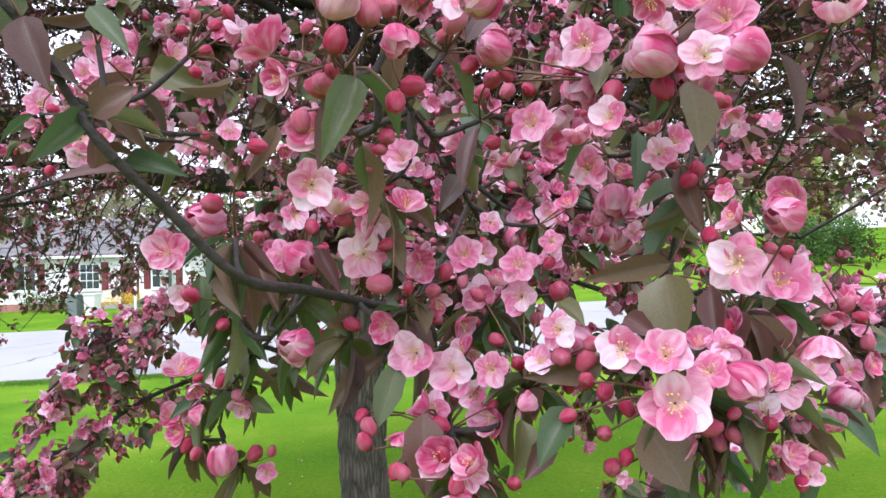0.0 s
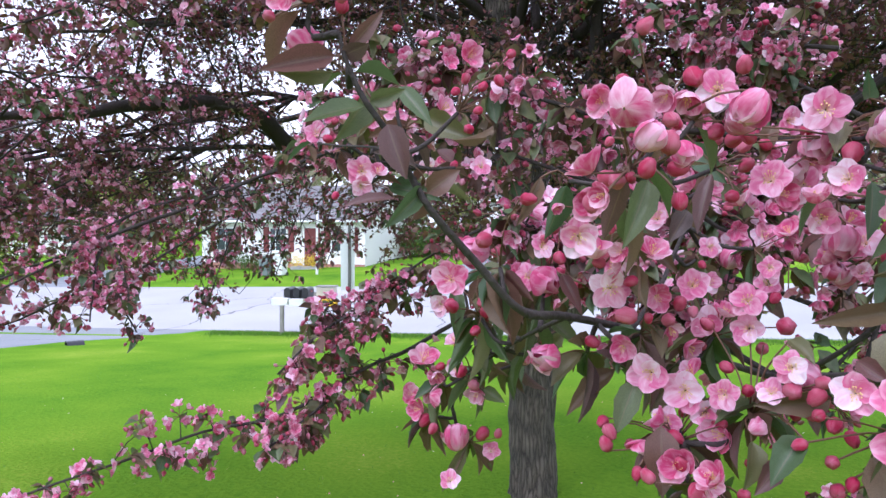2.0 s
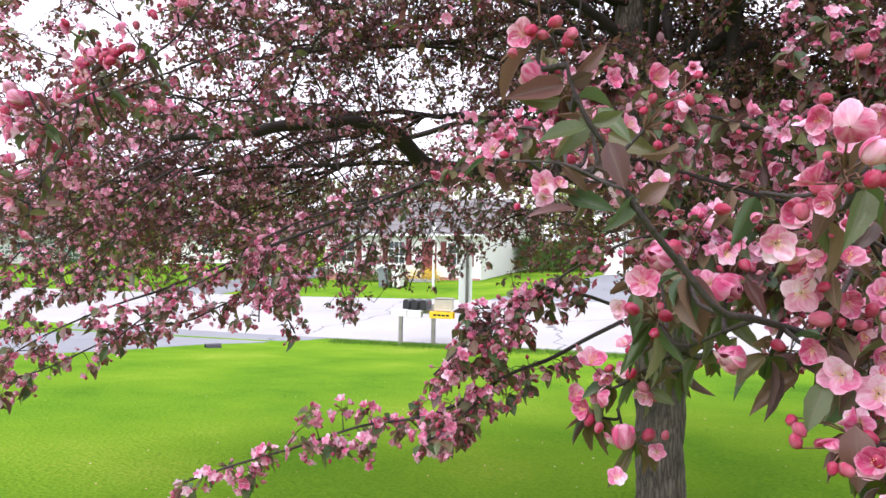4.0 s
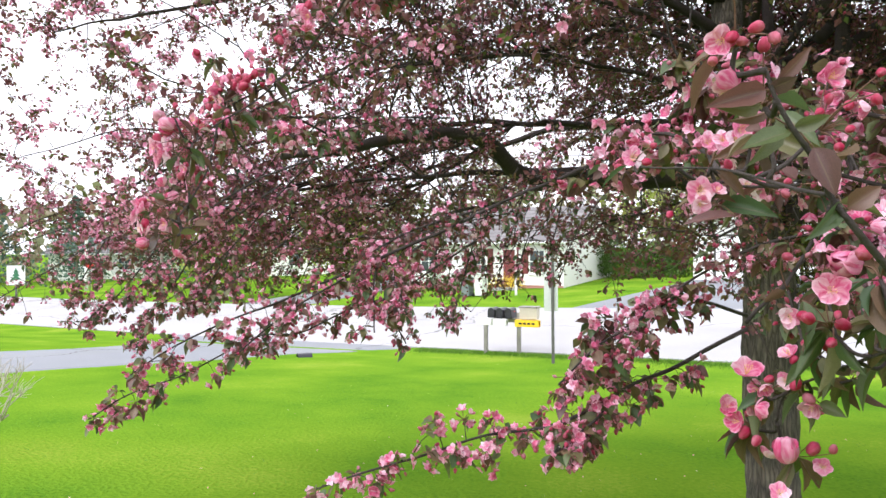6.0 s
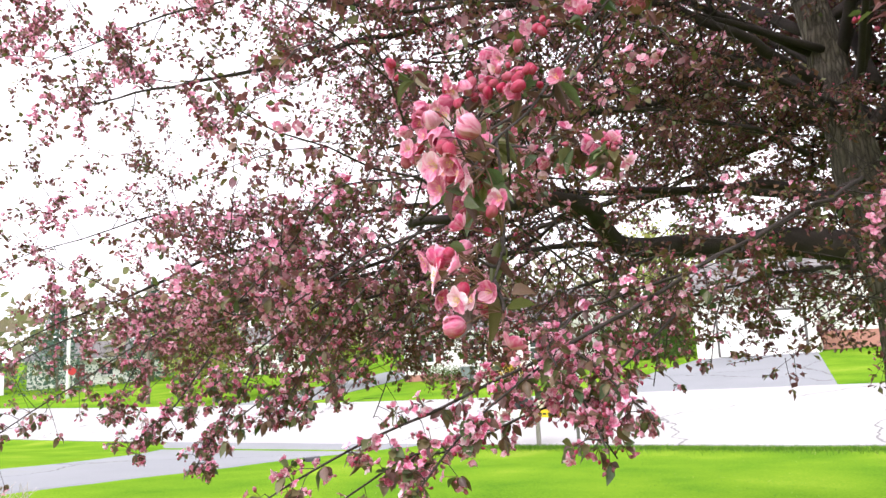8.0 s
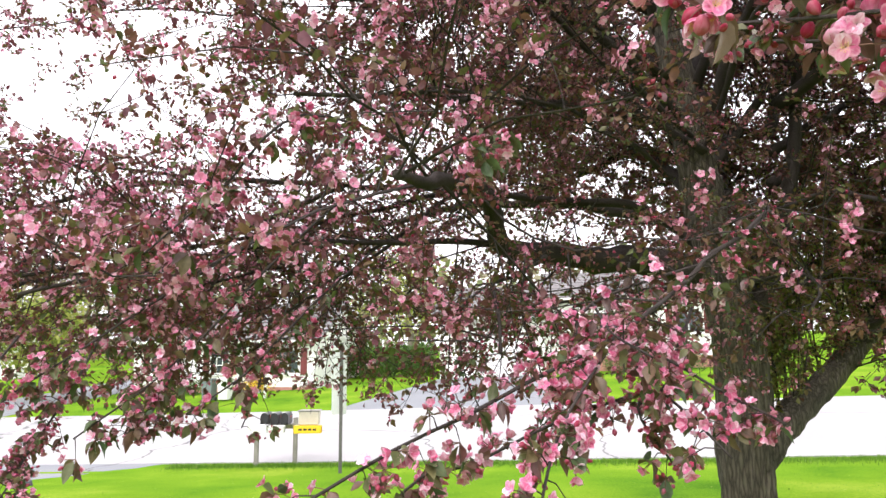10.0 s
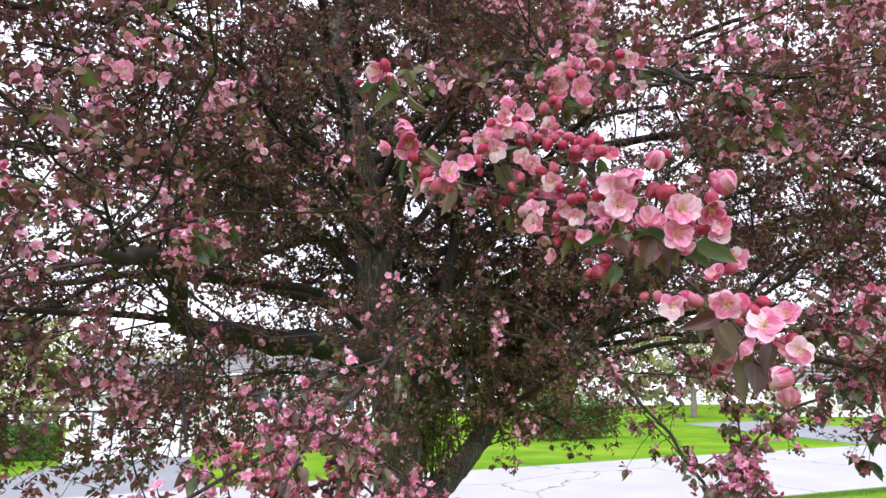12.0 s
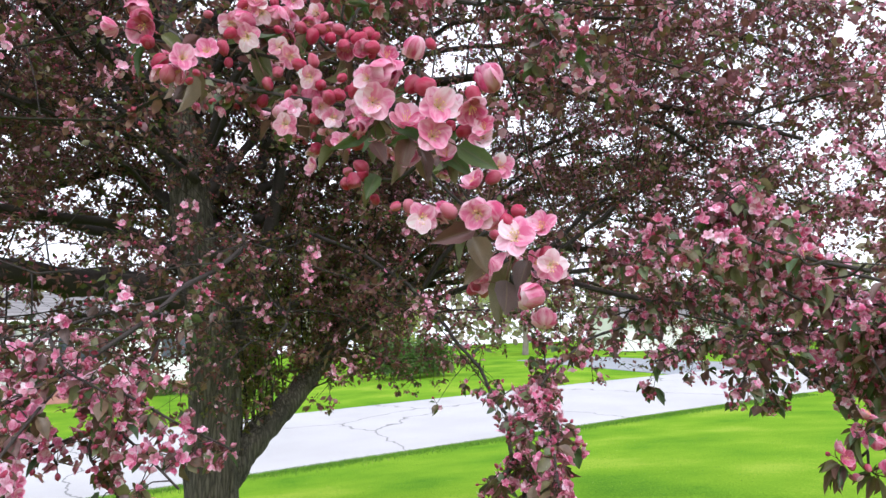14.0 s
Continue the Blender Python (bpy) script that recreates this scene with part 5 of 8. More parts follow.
# blossoms, buds and leaves of the spray nearest the end of the walk
bloom(spray_b, "cup", -1.988, 1.145, 2.142, 41)
bloom(spray_b, "bud", -1.969, 1.135, 2.154, 22)
bloom(spray_b, "cup", -1.924, 1.156, 2.020, 47)
bloom(spray_b, "bud", -1.913, 1.162, 2.003, 22)
bloom(spray_b, "bud", -1.918, 1.156, 2.042, 20)
bloom(spray_b, "bud", -1.903, 1.124, 1.960, 24)
bloom(spray_b, "open", -1.884, 1.060, 1.943, 37)
bloom(spray_b, "cup", -1.893, 1.071, 1.923, 29)
bloom(spray_b, "open", -1.854, 1.067, 1.962, 33)
bloom(spray_b, "bud", -1.900, 1.072, 1.924, 23)
bloom(spray_b, "bud", -1.833, 1.068, 1.970, 20)
bloom(spray_b, "open", -1.824, 1.070, 2.007, 36)
bloom(spray_b, "cup", -1.806, 1.072, 2.016, 36)
bloom(spray_b, "open", -1.803, 1.061, 1.989, 40)
bloom(spray_b, "open", -1.785, 1.059, 2.027, 36)
bloom(spray_b, "cup", -1.764, 1.063, 2.028, 35)
bloom(spray_b, "bud", -1.807, 1.071, 2.040, 17)
bloom(spray_b, "bud", -1.825, 1.067, 1.992, 18)
bloom(spray_b, "bud", -1.751, 1.065, 2.036, 21)
bloom(spray_b, "bud", -1.729, 1.064, 2.022, 19)
bloom(spray_b, "bud", -1.753, 1.078, 2.014, 17)
bloom(spray_b, "open", -1.720, 1.119, 2.092, 34)
bloom(spray_b, "bud", -1.685, 1.121, 2.105, 21)
bloom(spray_b, "bud", -1.654, 1.139, 2.136, 22)
bloom(spray_b, "bud", -1.645, 1.140, 2.128, 20)
bloom(spray_b, "open", -1.607, 1.201, 2.205, 39)
bloom(spray_b, "cup", -1.623, 1.197, 2.222, 34)
bloom(spray_b, "open", -1.580, 1.171, 2.189, 44)
bloom(spray_b, "cup", -1.575, 1.160, 2.163, 37)
bloom(spray_b, "cup", -1.523, 1.197, 2.262, 34)
bloom(spray_b, "open", -1.455, 1.177, 2.272, 36)
bloom(spray_b, "bud", -1.476, 1.182, 2.284, 25)
bloom(spray_b, "bud", -1.499, 1.187, 2.256, 25)
bloom(spray_b, "bud", -1.590, 1.182, 2.221, 24)
bloom(spray_b, "open", -1.705, 1.064, 2.049, 30)
bloom(spray_b, "bud", -1.715, 1.055, 2.006, 22)
bloom(spray_b, "bud", -1.705, 1.055, 2.020, 19)
bloom(spray_b, "bud", -1.688, 1.053, 2.010, 19)
bloom(spray_b, "bud", -1.677, 1.052, 2.025, 19)
bloom(spray_b, "bud", -1.653, 1.036, 2.008, 23)
bloom(spray_b, "bud", -1.673, 1.041, 1.996, 21)
bloom(spray_b, "bud", -1.635, 1.043, 2.024, 21)
bloom(spray_b, "bud", -1.643, 1.016, 1.988, 24)
bloom(spray_b, "bud", -1.656, 1.055, 2.023, 18)
bloom(spray_b, "open", -1.753, 1.034, 1.960, 33)
bloom(spray_b, "bud", -1.745, 1.025, 1.947, 20)
bloom(spray_b, "bud", -1.761, 1.065, 1.949, 18)
bloom(spray_b, "bud", -1.771, 1.075, 1.934, 18)
bloom(spray_b, "bud", -1.767, 1.112, 1.925, 19)
bloom(spray_b, "open", -1.736, 1.008, 1.924, 35)
bloom(spray_b, "bud", -1.722, 1.006, 1.915, 19)
bloom(spray_b, "bud", -1.732, 1.007, 1.948, 18)
bloom(spray_b, "bud", -1.749, 1.053, 1.914, 16)
bloom(spray_b, "cup", -1.698, 0.864, 1.880, 41)
bloom(spray_b, "open", -1.714, 0.866, 1.842, 45)
bloom(spray_b, "open", -1.712, 0.885, 1.878, 33)
bloom(spray_b, "cup", -1.688, 0.833, 1.824, 40)
bloom(spray_b, "open", -1.669, 0.797, 1.820, 44)
bloom(spray_b, "open", -1.671, 0.810, 1.791, 42)
bloom(spray_b, "cup", -1.638, 0.778, 1.811, 36)
bloom(spray_b, "bud", -1.670, 0.822, 1.852, 24)
bloom(spray_b, "bud", -1.636, 0.780, 1.831, 20)
bloom(spray_b, "cup", -1.629, 0.776, 1.800, 27)
bloom(spray_b, "bud", -1.679, 0.838, 1.858, 21)
bloom(spray_b, "bud", -1.715, 0.913, 1.873, 20)
bloom(spray_b, "bud", -1.728, 0.963, 1.882, 21)
bloom(spray_b, "bud", -1.716, 0.957, 1.884, 18)
bloom(spray_b, "open", -1.724, 0.961, 1.854, 28)
bloom(spray_b, "cup", -1.714, 0.908, 1.825, 26)
bloom(spray_b, "bud", -1.709, 0.922, 1.813, 20)
bloom(spray_b, "bud", -1.703, 0.928, 1.786, 19)
bloom(spray_b, "bud", -1.708, 0.935, 1.769, 22)
bloom(spray_b, "bud", -1.713, 0.949, 1.769, 19)
bloom(spray_b, "bud", -1.700, 0.929, 1.776, 17)
bloom(spray_b, "bud", -1.730, 1.005, 1.868, 19)
bloom(spray_b, "bud", -1.713, 0.997, 1.837, 19)
bloom(spray_b, "bud", -1.722, 1.025, 1.834, 19)
bloom(spray_b, "bud", -1.597, 0.808, 1.751, 18)
bloom(spray_b, "bud", -1.634, 0.806, 1.800, 17)
bloom(spray_b, "open", -1.687, 0.811, 1.699, 35)
bloom(spray_b, "bud", -1.695, 0.825, 1.714, 15)
bloom(spray_b, "bud", -1.665, 0.795, 1.706, 19)
bloom(spray_b, "cup", -1.640, 0.753, 1.695, 34)
bloom(spray_b, "open", -1.632, 0.727, 1.668, 43)
bloom(spray_b, "open", -1.601, 0.724, 1.679, 32)
bloom(spray_b, "cup", -1.636, 0.748, 1.642, 28)
bloom(spray_b, "open", -1.599, 0.716, 1.639, 34)
bloom(spray_b, "cup", -1.612, 0.731, 1.610, 29)
bloom(spray_b, "bud", -1.619, 0.735, 1.696, 16)
bloom(spray_b, "bud", -1.596, 0.725, 1.650, 18)
bloom(spray_b, "bud", -1.633, 0.737, 1.685, 17)
bloom(spray_b, "cup", -1.629, 0.794, 1.640, 25)
bloom(spray_b, "bud", -1.619, 0.825, 1.628, 16)
leaf_at(spray_b, (-1.702, 0.911, 1.832), (-1.738, 0.913, 1.795), 22)
leaf_at(spray_b, (-1.674, 0.858, 1.802), (-1.691, 0.851, 1.761), 24)
leaf_at(spray_b, (-1.632, 0.822, 1.788), (-1.608, 0.783, 1.755), 26)
leaf_at(spray_b, (-1.682, 0.930, 1.779), (-1.700, 0.920, 1.746), 20)
leaf_at(spray_b, (-1.685, 0.872, 1.815), (-1.650, 0.829, 1.785), 18)
leaf_at(spray_b, (-1.637, 0.849, 1.792), (-1.621, 0.818, 1.758), 22)
leaf_at(spray_b, (-1.654, 0.872, 1.797), (-1.650, 0.851, 1.757), 20)
leaf_at(spray_b, (-1.694, 0.914, 1.812), (-1.688, 0.890, 1.783), 20)
leaf_at(spray_b, (-1.670, 0.904, 1.919), (-1.705, 0.901, 1.901), 15)
leaf_at(spray_b, (-1.636, 0.790, 1.687), (-1.682, 0.795, 1.674), 22)
leaf_at(spray_b, (-1.632, 0.799, 1.695), (-1.660, 0.784, 1.710), 18)
leaf_at(spray_b, (-1.614, 0.770, 1.631), (-1.627, 0.752, 1.597), 32)
leaf_at(spray_b, (-1.613, 0.804, 1.657), (-1.644, 0.799, 1.636), 24)
leaf_at(spray_b, (-1.632, 0.801, 1.681), (-1.632, 0.776, 1.641), 26)
leaf_at(spray_b, (-1.591, 0.761, 1.652), (-1.615, 0.753, 1.621), 20)
leaf_at(spray_b, (-1.932, 1.164, 2.116), (-1.986, 1.159, 2.088), 16)
leaf_at(spray_b, (-1.924, 1.160, 2.121), (-1.891, 1.149, 2.078), 16)
leaf_at(spray_b, (-1.941, 1.162, 2.123), (-1.955, 1.132, 2.127), 14)
leaf_at(spray_b, (-1.897, 1.154, 2.014), (-1.866, 1.134, 1.983), 18)
leaf_at(spray_b, (-1.910, 1.168, 1.990), (-1.888, 1.147, 1.962), 16)
leaf_at(spray_b, (-1.856, 1.106, 2.000), (-1.883, 1.097, 1.974), 16)
leaf_at(spray_b, (-1.786, 1.080, 2.010), (-1.761, 1.053, 1.988), 16)
leaf_at(spray_b, (-1.720, 1.066, 1.987), (-1.703, 1.043, 1.958), 16)
leaf_at(spray_b, (-1.691, 0.992, 1.939), (-1.720, 0.988, 1.913), 18)
leaf_at(spray_b, (-1.628, 0.793, 1.705), (-1.637, 0.766, 1.712), 14)

# the shoot tip of the first spray
bloom(spray_a, "bud", -0.448, 0.507, 1.769, 12)
bloom(spray_a, "bud", -0.465, 0.496, 1.761, 12)
bloom(spray_a, "bud", -0.459, 0.512, 1.761, 10)
bloom(spray_a, "bud", -0.435, 0.515, 1.760, 12)
bloom(spray_a, "bud", -0.478, 0.488, 1.742, 10)
leaf_at(spray_a, (-0.443, 0.520, 1.720), (-0.478, 0.479, 1.704), 20)
leaf_at(spray_a, (-0.437, 0.530, 1.726), (-0.408, 0.529, 1.752), 12)
leaf_at(spray_a, (-0.442, 0.532, 1.723), (-0.420, 0.528, 1.727), 16)
leaf_at(spray_a, (-0.448, 0.528, 1.710), (-0.473, 0.493, 1.702), 11)
leaf_at(spray_a, (-0.426, 0.537, 1.686), (-0.456, 0.499, 1.675), 17)
leaf_at(spray_a, (-0.425, 0.544, 1.690), (-0.397, 0.542, 1.697), 14)
leaf_at(spray_a, (-0.410, 0.541, 1.672), (-0.393, 0.534, 1.632), 23)
leaf_at(spray_a, (-0.398, 0.573, 1.642), (-0.418, 0.541, 1.655), 14)
leaf_at(spray_a, (-0.387, 0.568, 1.622), (-0.363, 0.565, 1.639), 19)
leaf_at(spray_a, (-0.392, 0.577, 1.627), (-0.409, 0.547, 1.598), 16)

finish(spray_a, 8, 0.95)
finish(spray_b, 5, 0.85)

# ---- flowering sprays at arm's length and beyond ----
LIMIT = 300
REST = {"leaf": [], "blossom": [], "bud": []}
PLACED = {k: sum(1 for o in tree.children if o.name.split(".")[0] == k) for k in REST}


def put(kind, mesh, m):
    """A piece as an object while there are few of its kind, else kept to be joined."""
    if PLACED[kind] < LIMIT:
        PLACED[kind] += 1
        ob = new(kind, mesh)
        ob.parent = tree
        ob.matrix_basis = TREE_INV @ m
    else:
        REST[kind].append((mesh, m))


def leaf_pose(foot, tip, width, lift):
    x = tip - foot
    long = x.length
    x.normalize()
    y = Vector(lift).cross(x)
    y = y.normalized() if y.length > 1e-4 else x.orthogonal().normalized()
    z = x.cross(y)
    return Matrix(((x.x * long, y.x * width, z.x * long, foot.x), (x.y * long, y.y * width, z.y * long, foot.y), (x.z * long, y.z * width, z.z * long, foot.z), (0, 0, 0, 1)))


def joined(pieces):
    """Vertices, triangles and uv of many posed meshes, as arrays."""
    vs, ts, us, o, seen = [], [], [], 0, {}
    for mesh, m in pieces:
        if mesh.name not in seen:
            mesh.calc_loop_triangles()
            co = np.array([q.co for q in mesh.vertices])
            tri = np.array([q.vertices for q in mesh.loop_triangles])
            uv = np.zeros((len(co), 2))
            layer = mesh.uv_layers[0].data
            for lp in mesh.loops:
                uv[lp.vertex_index] = layer[lp.index].uv
            seen[mesh.name] = (co, tri, uv)
        co, tri, uv = seen[mesh.name]
        a = np.array(m)
        vs.append(co @ a[:3, :3].T + a[:3, 3])
        ts.append(tri + o)
        us.append(uv)
        o += len(co)
    return np.concatenate(vs), np.concatenate(ts), np.concatenate(us)



def spur_at(p, out, rnd, flowers, buds, leaves, size):
    """A short spur: leaves round it, blossoms and stalked buds hanging out of it."""
    for k in range(leaves):
        d = Vector((rnd.gauss(0, 1), rnd.gauss(0, 1), rnd.gauss(0, 0.8))) * 0.8 + out * 0.6
        d.normalize()
        long = rnd.uniform(0.024, 0.044) * size
        put("leaf", rnd.choice(SMALL_LEAVES), leaf_pose(p + d * 0.006, p + d * long + Vector((0, 0, -0.4 * long)), long * rnd.uniform(0.52, 0.70), (rnd.gauss(0, 0.6), rnd.gauss(0, 0.6), 1)))
    for k in range(flowers + buds):
        d = Vector((rnd.gauss(0, 1), rnd.gauss(0, 1), rnd.gauss(-0.25, 0.9))) + out * 0.5
        d.normalize()
        reach = rnd.uniform(0.014, 0.032) * size
        foot = p + d * reach + Vector((0, 0, -0.006))
        is_bud = k >= flowers
        if is_bud:
            mesh, s = rnd.choice(SMALL_BUDS), rnd.uniform(0.008, 0.013) * size
        else:
            mesh, s = rnd.choice(SMALL_OPEN + SMALL_CUPS if p.y < 1.4 else TINY), rnd.uniform(0.021, 0.031) * size
        axis = d + Vector((rnd.gauss(0, 0.35), rnd.gauss(0, 0.35), rnd.gauss(-0.1, 0.3)))
        put("bud" if is_bud else "blossom", mesh, aimed(foot, axis, s, rnd.uniform(0, 6.28)))
        if p.y < 2.6:
            STALK_LINES.append((p, foot))


STALK_LINES, TWIG_LINES = [], []


def flowering(points, r0, spurs, seed, spread=0.10, size=1.0, flowers=(1, 3), buds=(1, 3), leaves=(3, 5), start=0.15, droop=0.3):
    """A branch along points with spurs on short side twigs."""
    rnd = random.Random(seed)
    line = smooth_line(points, 6)
    on_tree("branch", limb_mesh("branch", points, r0, 0.0025, 7, M_TWIG, 5, 0.1, 0.008))
    n = len(line)
    spurs, spread = int(spurs * 1.1), spread * 0.6
    for k in range(spurs):
        s = start + (1 - start) * (k + rnd.random()) / spurs
        i = min(int(s * (n - 1)), n - 2)
        q = line[i].lerp(line[i + 1], s * (n - 1) - i)
        t = (line[i + 1] - line[i]).normalized()
        out = Vector((rnd.gauss(0, 1), rnd.gauss(0, 1), rnd.gauss(-droop, 0.8)))
        out = (out - t * out.dot(t) * 0.6).normalized()
        reach = rnd.uniform(0.05, 1.0) ** 1.4 * spread
        p = q + out * reach + Vector((0, 0, -reach * reach * 1.5))
        if reach > 0.02:
            TWIG_LINES.append(((q, q.lerp(p, 0.5) + Vector((0, 0, 0.01)), p), 0.002))
        spur_at(p, out, rnd, rnd.randint(*flowers) + 1, rnd.randint(*buds) + 1, rnd.randint(*leaves) + 2, size)


# the low branch over the lawn, and the ones beside it
flowering([(-0.70, 2.06, 1.36), (-0.84, 1.84, 1.275), (-0.92, 1.69, 1.24), (-1.07, 1.55, 1.15), (-1.24, 1.46, 1.11), (-1.40, 1.32, 1.06), (-1.55, 1.16, 1.005)], 0.007, 40, 1, 0.16, 1.15, (2, 4), (1, 4), (1, 3))
flowering([(-0.93, 1.60, 1.225), (-0.97, 1.46, 1.165), (-1.01, 1.36, 1.12)], 0.004, 16, 2, 0.08, 1.15, (2, 4), (1, 4), (1, 3))
flowering([(-0.70, 2.06, 1.40), (-0.84, 1.76, 1.475), (-0.89, 1.62, 1.41), (-0.95, 1.53, 1.36), (-1.02, 1.43, 1.27)], 0.006, 36, 3, 0.15, 1.15, (2, 4), (1, 4), (1, 3))
flowering([(-0.45, 2.5, 1.9), (-0.36, 2.3, 1.65), (-0.33, 2.3, 1.42)], 0.005, 18, 33, 0.11, 1.08)
flowering([(-1.95, 1.93, 1.57), (-2.23, 1.76, 1.43), (-2.53, 1.53, 1.28), (-2.79, 1.44, 1.12)], 0.006, 26, 4, 0.13, 1.17, (2, 4), (1, 4), (1, 3))
flowering([(-1.95, 1.93, 1.57), (-2.09, 1.60, 1.39), (-2.13, 1.40, 1.26)], 0.004, 18, 5, 0.11, 1.17)
flowering([(-1.66, 2.37, 1.79), (-2.00, 2.13, 1.66), (-2.04, 1.98, 1.50), (-1.97, 1.93, 1.37)], 0.005, 22, 6, 0.15, 1.19, (2, 4), (1, 4), (1, 3))
flowering([(-1.85, 2.04, 1.44), (-2.05, 1.93, 1.39), (-2.31, 1.86, 1.28), (-2.38, 1.72, 1.27), (-2.54, 1.51, 1.15), (-2.73, 1.43, 1.07), (-2.79, 1.31, 1.00)], 0.004, 30, 7, 0.11, 1.17, (2, 4), (1, 4), (1, 3))
flowering([(-2.21, 3.62, 2.10), (-2.26, 3.26, 1.75), (-2.18, 2.93, 1.48), (-2.10, 2.66, 1.23)], 0.006, 28, 8, 0.12, 1.17)
flowering([(-2.66, 2.60, 2.25), (-2.99, 2.39, 1.87), (-3.22, 2.19, 1.53), (-3.39, 1.95, 1.31)], 0.006, 23, 9, 0.16, 1.19, (1, 4))
flowering([(-3.16, 2.61, 1.98), (-3.49, 2.28, 1.64), (-3.70, 2.15, 1.46), (-3.83, 2.07, 1.32)], 0.006, 20, 40, 0.15, 1.17, (1, 4))
flowering([(-2.82, 2.83, 1.92), (-2.94, 2.39, 1.64), (-3.00, 2.17, 1.48), (-3.11, 2.03, 1.37)], 0.005, 18, 41, 0.15, 1.17, (1, 3))
flowering([(-2.32, 3.04, 2.32), (-2.29, 2.38, 2.20), (-2.26, 1.88, 2.01)], 0.005, 28, 10, 0.15, 1.19, (1, 4))
flowering([(-2.60, 2.60, 2.28), (-2.75, 1.94, 2.17), (-2.93, 1.81, 1.94), (-3.06, 1.72, 1.77)], 0.005, 19, 11, 0.15, 1.19, (1, 4))
flowering([(-1.72, 2.29, 1.65), (-1.81, 2.06, 1.52), (-1.91, 1.94, 1.40), (-1.83, 1.93, 1.26)], 0.005, 18, 12, 0.09, 1.08, (2, 4), (1, 4), (1, 3))
flowering([(-0.95, 1.74, 2.59), (-0.91, 1.60, 2.54), (-0.99, 1.41, 2.37), (-0.96, 1.36, 2.25)], 0.005, 20, 13, 0.12, 1.17)
flowering([(-1.07, 1.58, 2.48), (-1.46, 1.39, 2.34), (-1.57, 1.28, 2.25)], 0.005, 20, 14, 0.11, 1.17)
flowering([(-1.79, 1.79, 2.34), (-1.77, 1.57, 2.19), (-1.83, 1.32, 2.04), (-1.80, 1.15, 1.95), (-1.67, 0.93, 1.86)], 0.004, 26, 51, 0.05, 0.95, (1, 3))
flowering([(-1.80, 1.26, 1.98), (-1.62, 1.12, 1.90), (-1.48, 1.02, 1.85)], 0.003, 12, 52, 0.05, 0.95, (1, 3))
# the ends that hang before the trunk
flowering([(-1.95, 1.93, 1.57), (-1.86, 1.88, 1.52), (-1.74, 1.78, 1.44), (-1.66, 1.70, 1.39)], 0.004, 15, 81, 0.12, 1.12, (2, 4), (1, 4), (1, 3))
flowering([(-1.95, 1.93, 1.57), (-1.90, 1.84, 1.48), (-1.83, 1.74, 1.40), (-1.77, 1.67, 1.33)], 0.004, 10, 82, 0.13, 1.12, (2, 4), (1, 4), (1, 3))
flowering([(-2.00, 2.13, 1.66), (-1.97, 1.86, 1.58), (-1.90, 1.72, 1.52)], 0.004, 11, 83, 0.13, 1.12, (2, 4), (1, 4), (1, 3))
# the low ends of the crown over the drive
flowering([(-4.60, 3.20, 2.10), (-4.80, 2.70, 1.90), (-5.00, 2.20, 1.70), (-5.10, 1.90, 1.55)], 0.006, 40, 84, 0.45, 0.95, (0, 2), (0, 3), (2, 4))
flowering([(-4.40, 3.00, 2.00), (-4.50, 2.40, 1.70), (-4.60, 2.00, 1.45), (-4.70, 1.70, 1.25)], 0.006, 40, 85, 0.40, 0.95, (0, 2), (0, 3), (2, 4))
flowering([(-5.26, 2.76, 1.98), (-5.30, 2.30, 1.80), (-5.35, 2.00, 1.62)], 0.006, 28, 86, 0.40, 0.95, (0, 2), (0, 3), (2, 4))
# leafy wood along the limbs that carry the low sprays
flowering([(-1.14, 3.80, 2.25), (-1.32, 2.91, 2.03), (-1.66, 2.37, 1.79), (-1.90, 2.00, 1.60)], 0.003, 34, 87, 0.30, 1.0, (0, 2), (0, 3), (3, 5))
flowering([(-0.52, 3.40, 2.05), (-0.48, 3.20, 1.98), (-0.55, 2.60, 1.62), (-0.70, 2.06, 1.38)], 0.003, 34, 88, 0.30, 1.0, (0, 2), (0, 3), (3, 5))
# leafy wood along the drooping outer limb
flowering([(0.50, 3.5, 2.05), (0.60, 2.7, 1.85), (0.48, 2.0, 1.64), (0.42, 1.68, 1.45)], 0.004, 46, 57, 0.40, 1.0, (0, 2), (0, 2), (3, 5))
flowering([(0.0, 4.7, 1.85), (0.2, 4.4, 1.95), (0.5, 3.5, 2.05)], 0.004, 36, 58, 0.40, 1.0, (0, 1), (0, 2), (3, 5))
flowering([(-0.1, 5.25, 1.62), (0.25, 5.20, 1.62), (0.50, 5.12, 1.50), (0.60, 5.0, 1.40)], 0.004, 30, 59, 0.30, 1.0, (0, 1), (0, 2), (3, 5))
# leafy ends that hang under the elbowed limb
flowering([(-1.72, 3.95, 2.02), (-1.80, 3.55, 1.72), (-1.83, 3.32, 1.42)], 0.005, 13, 96, 0.30, 1.0, (0, 2), (0, 3), (3, 5))
flowering([(-2.05, 3.75, 2.05), (-2.03, 3.40, 1.70), (-2.05, 3.18, 1.36)], 0.005, 16, 97, 0.30, 1.0, (0, 2), (0, 3), (3, 5))
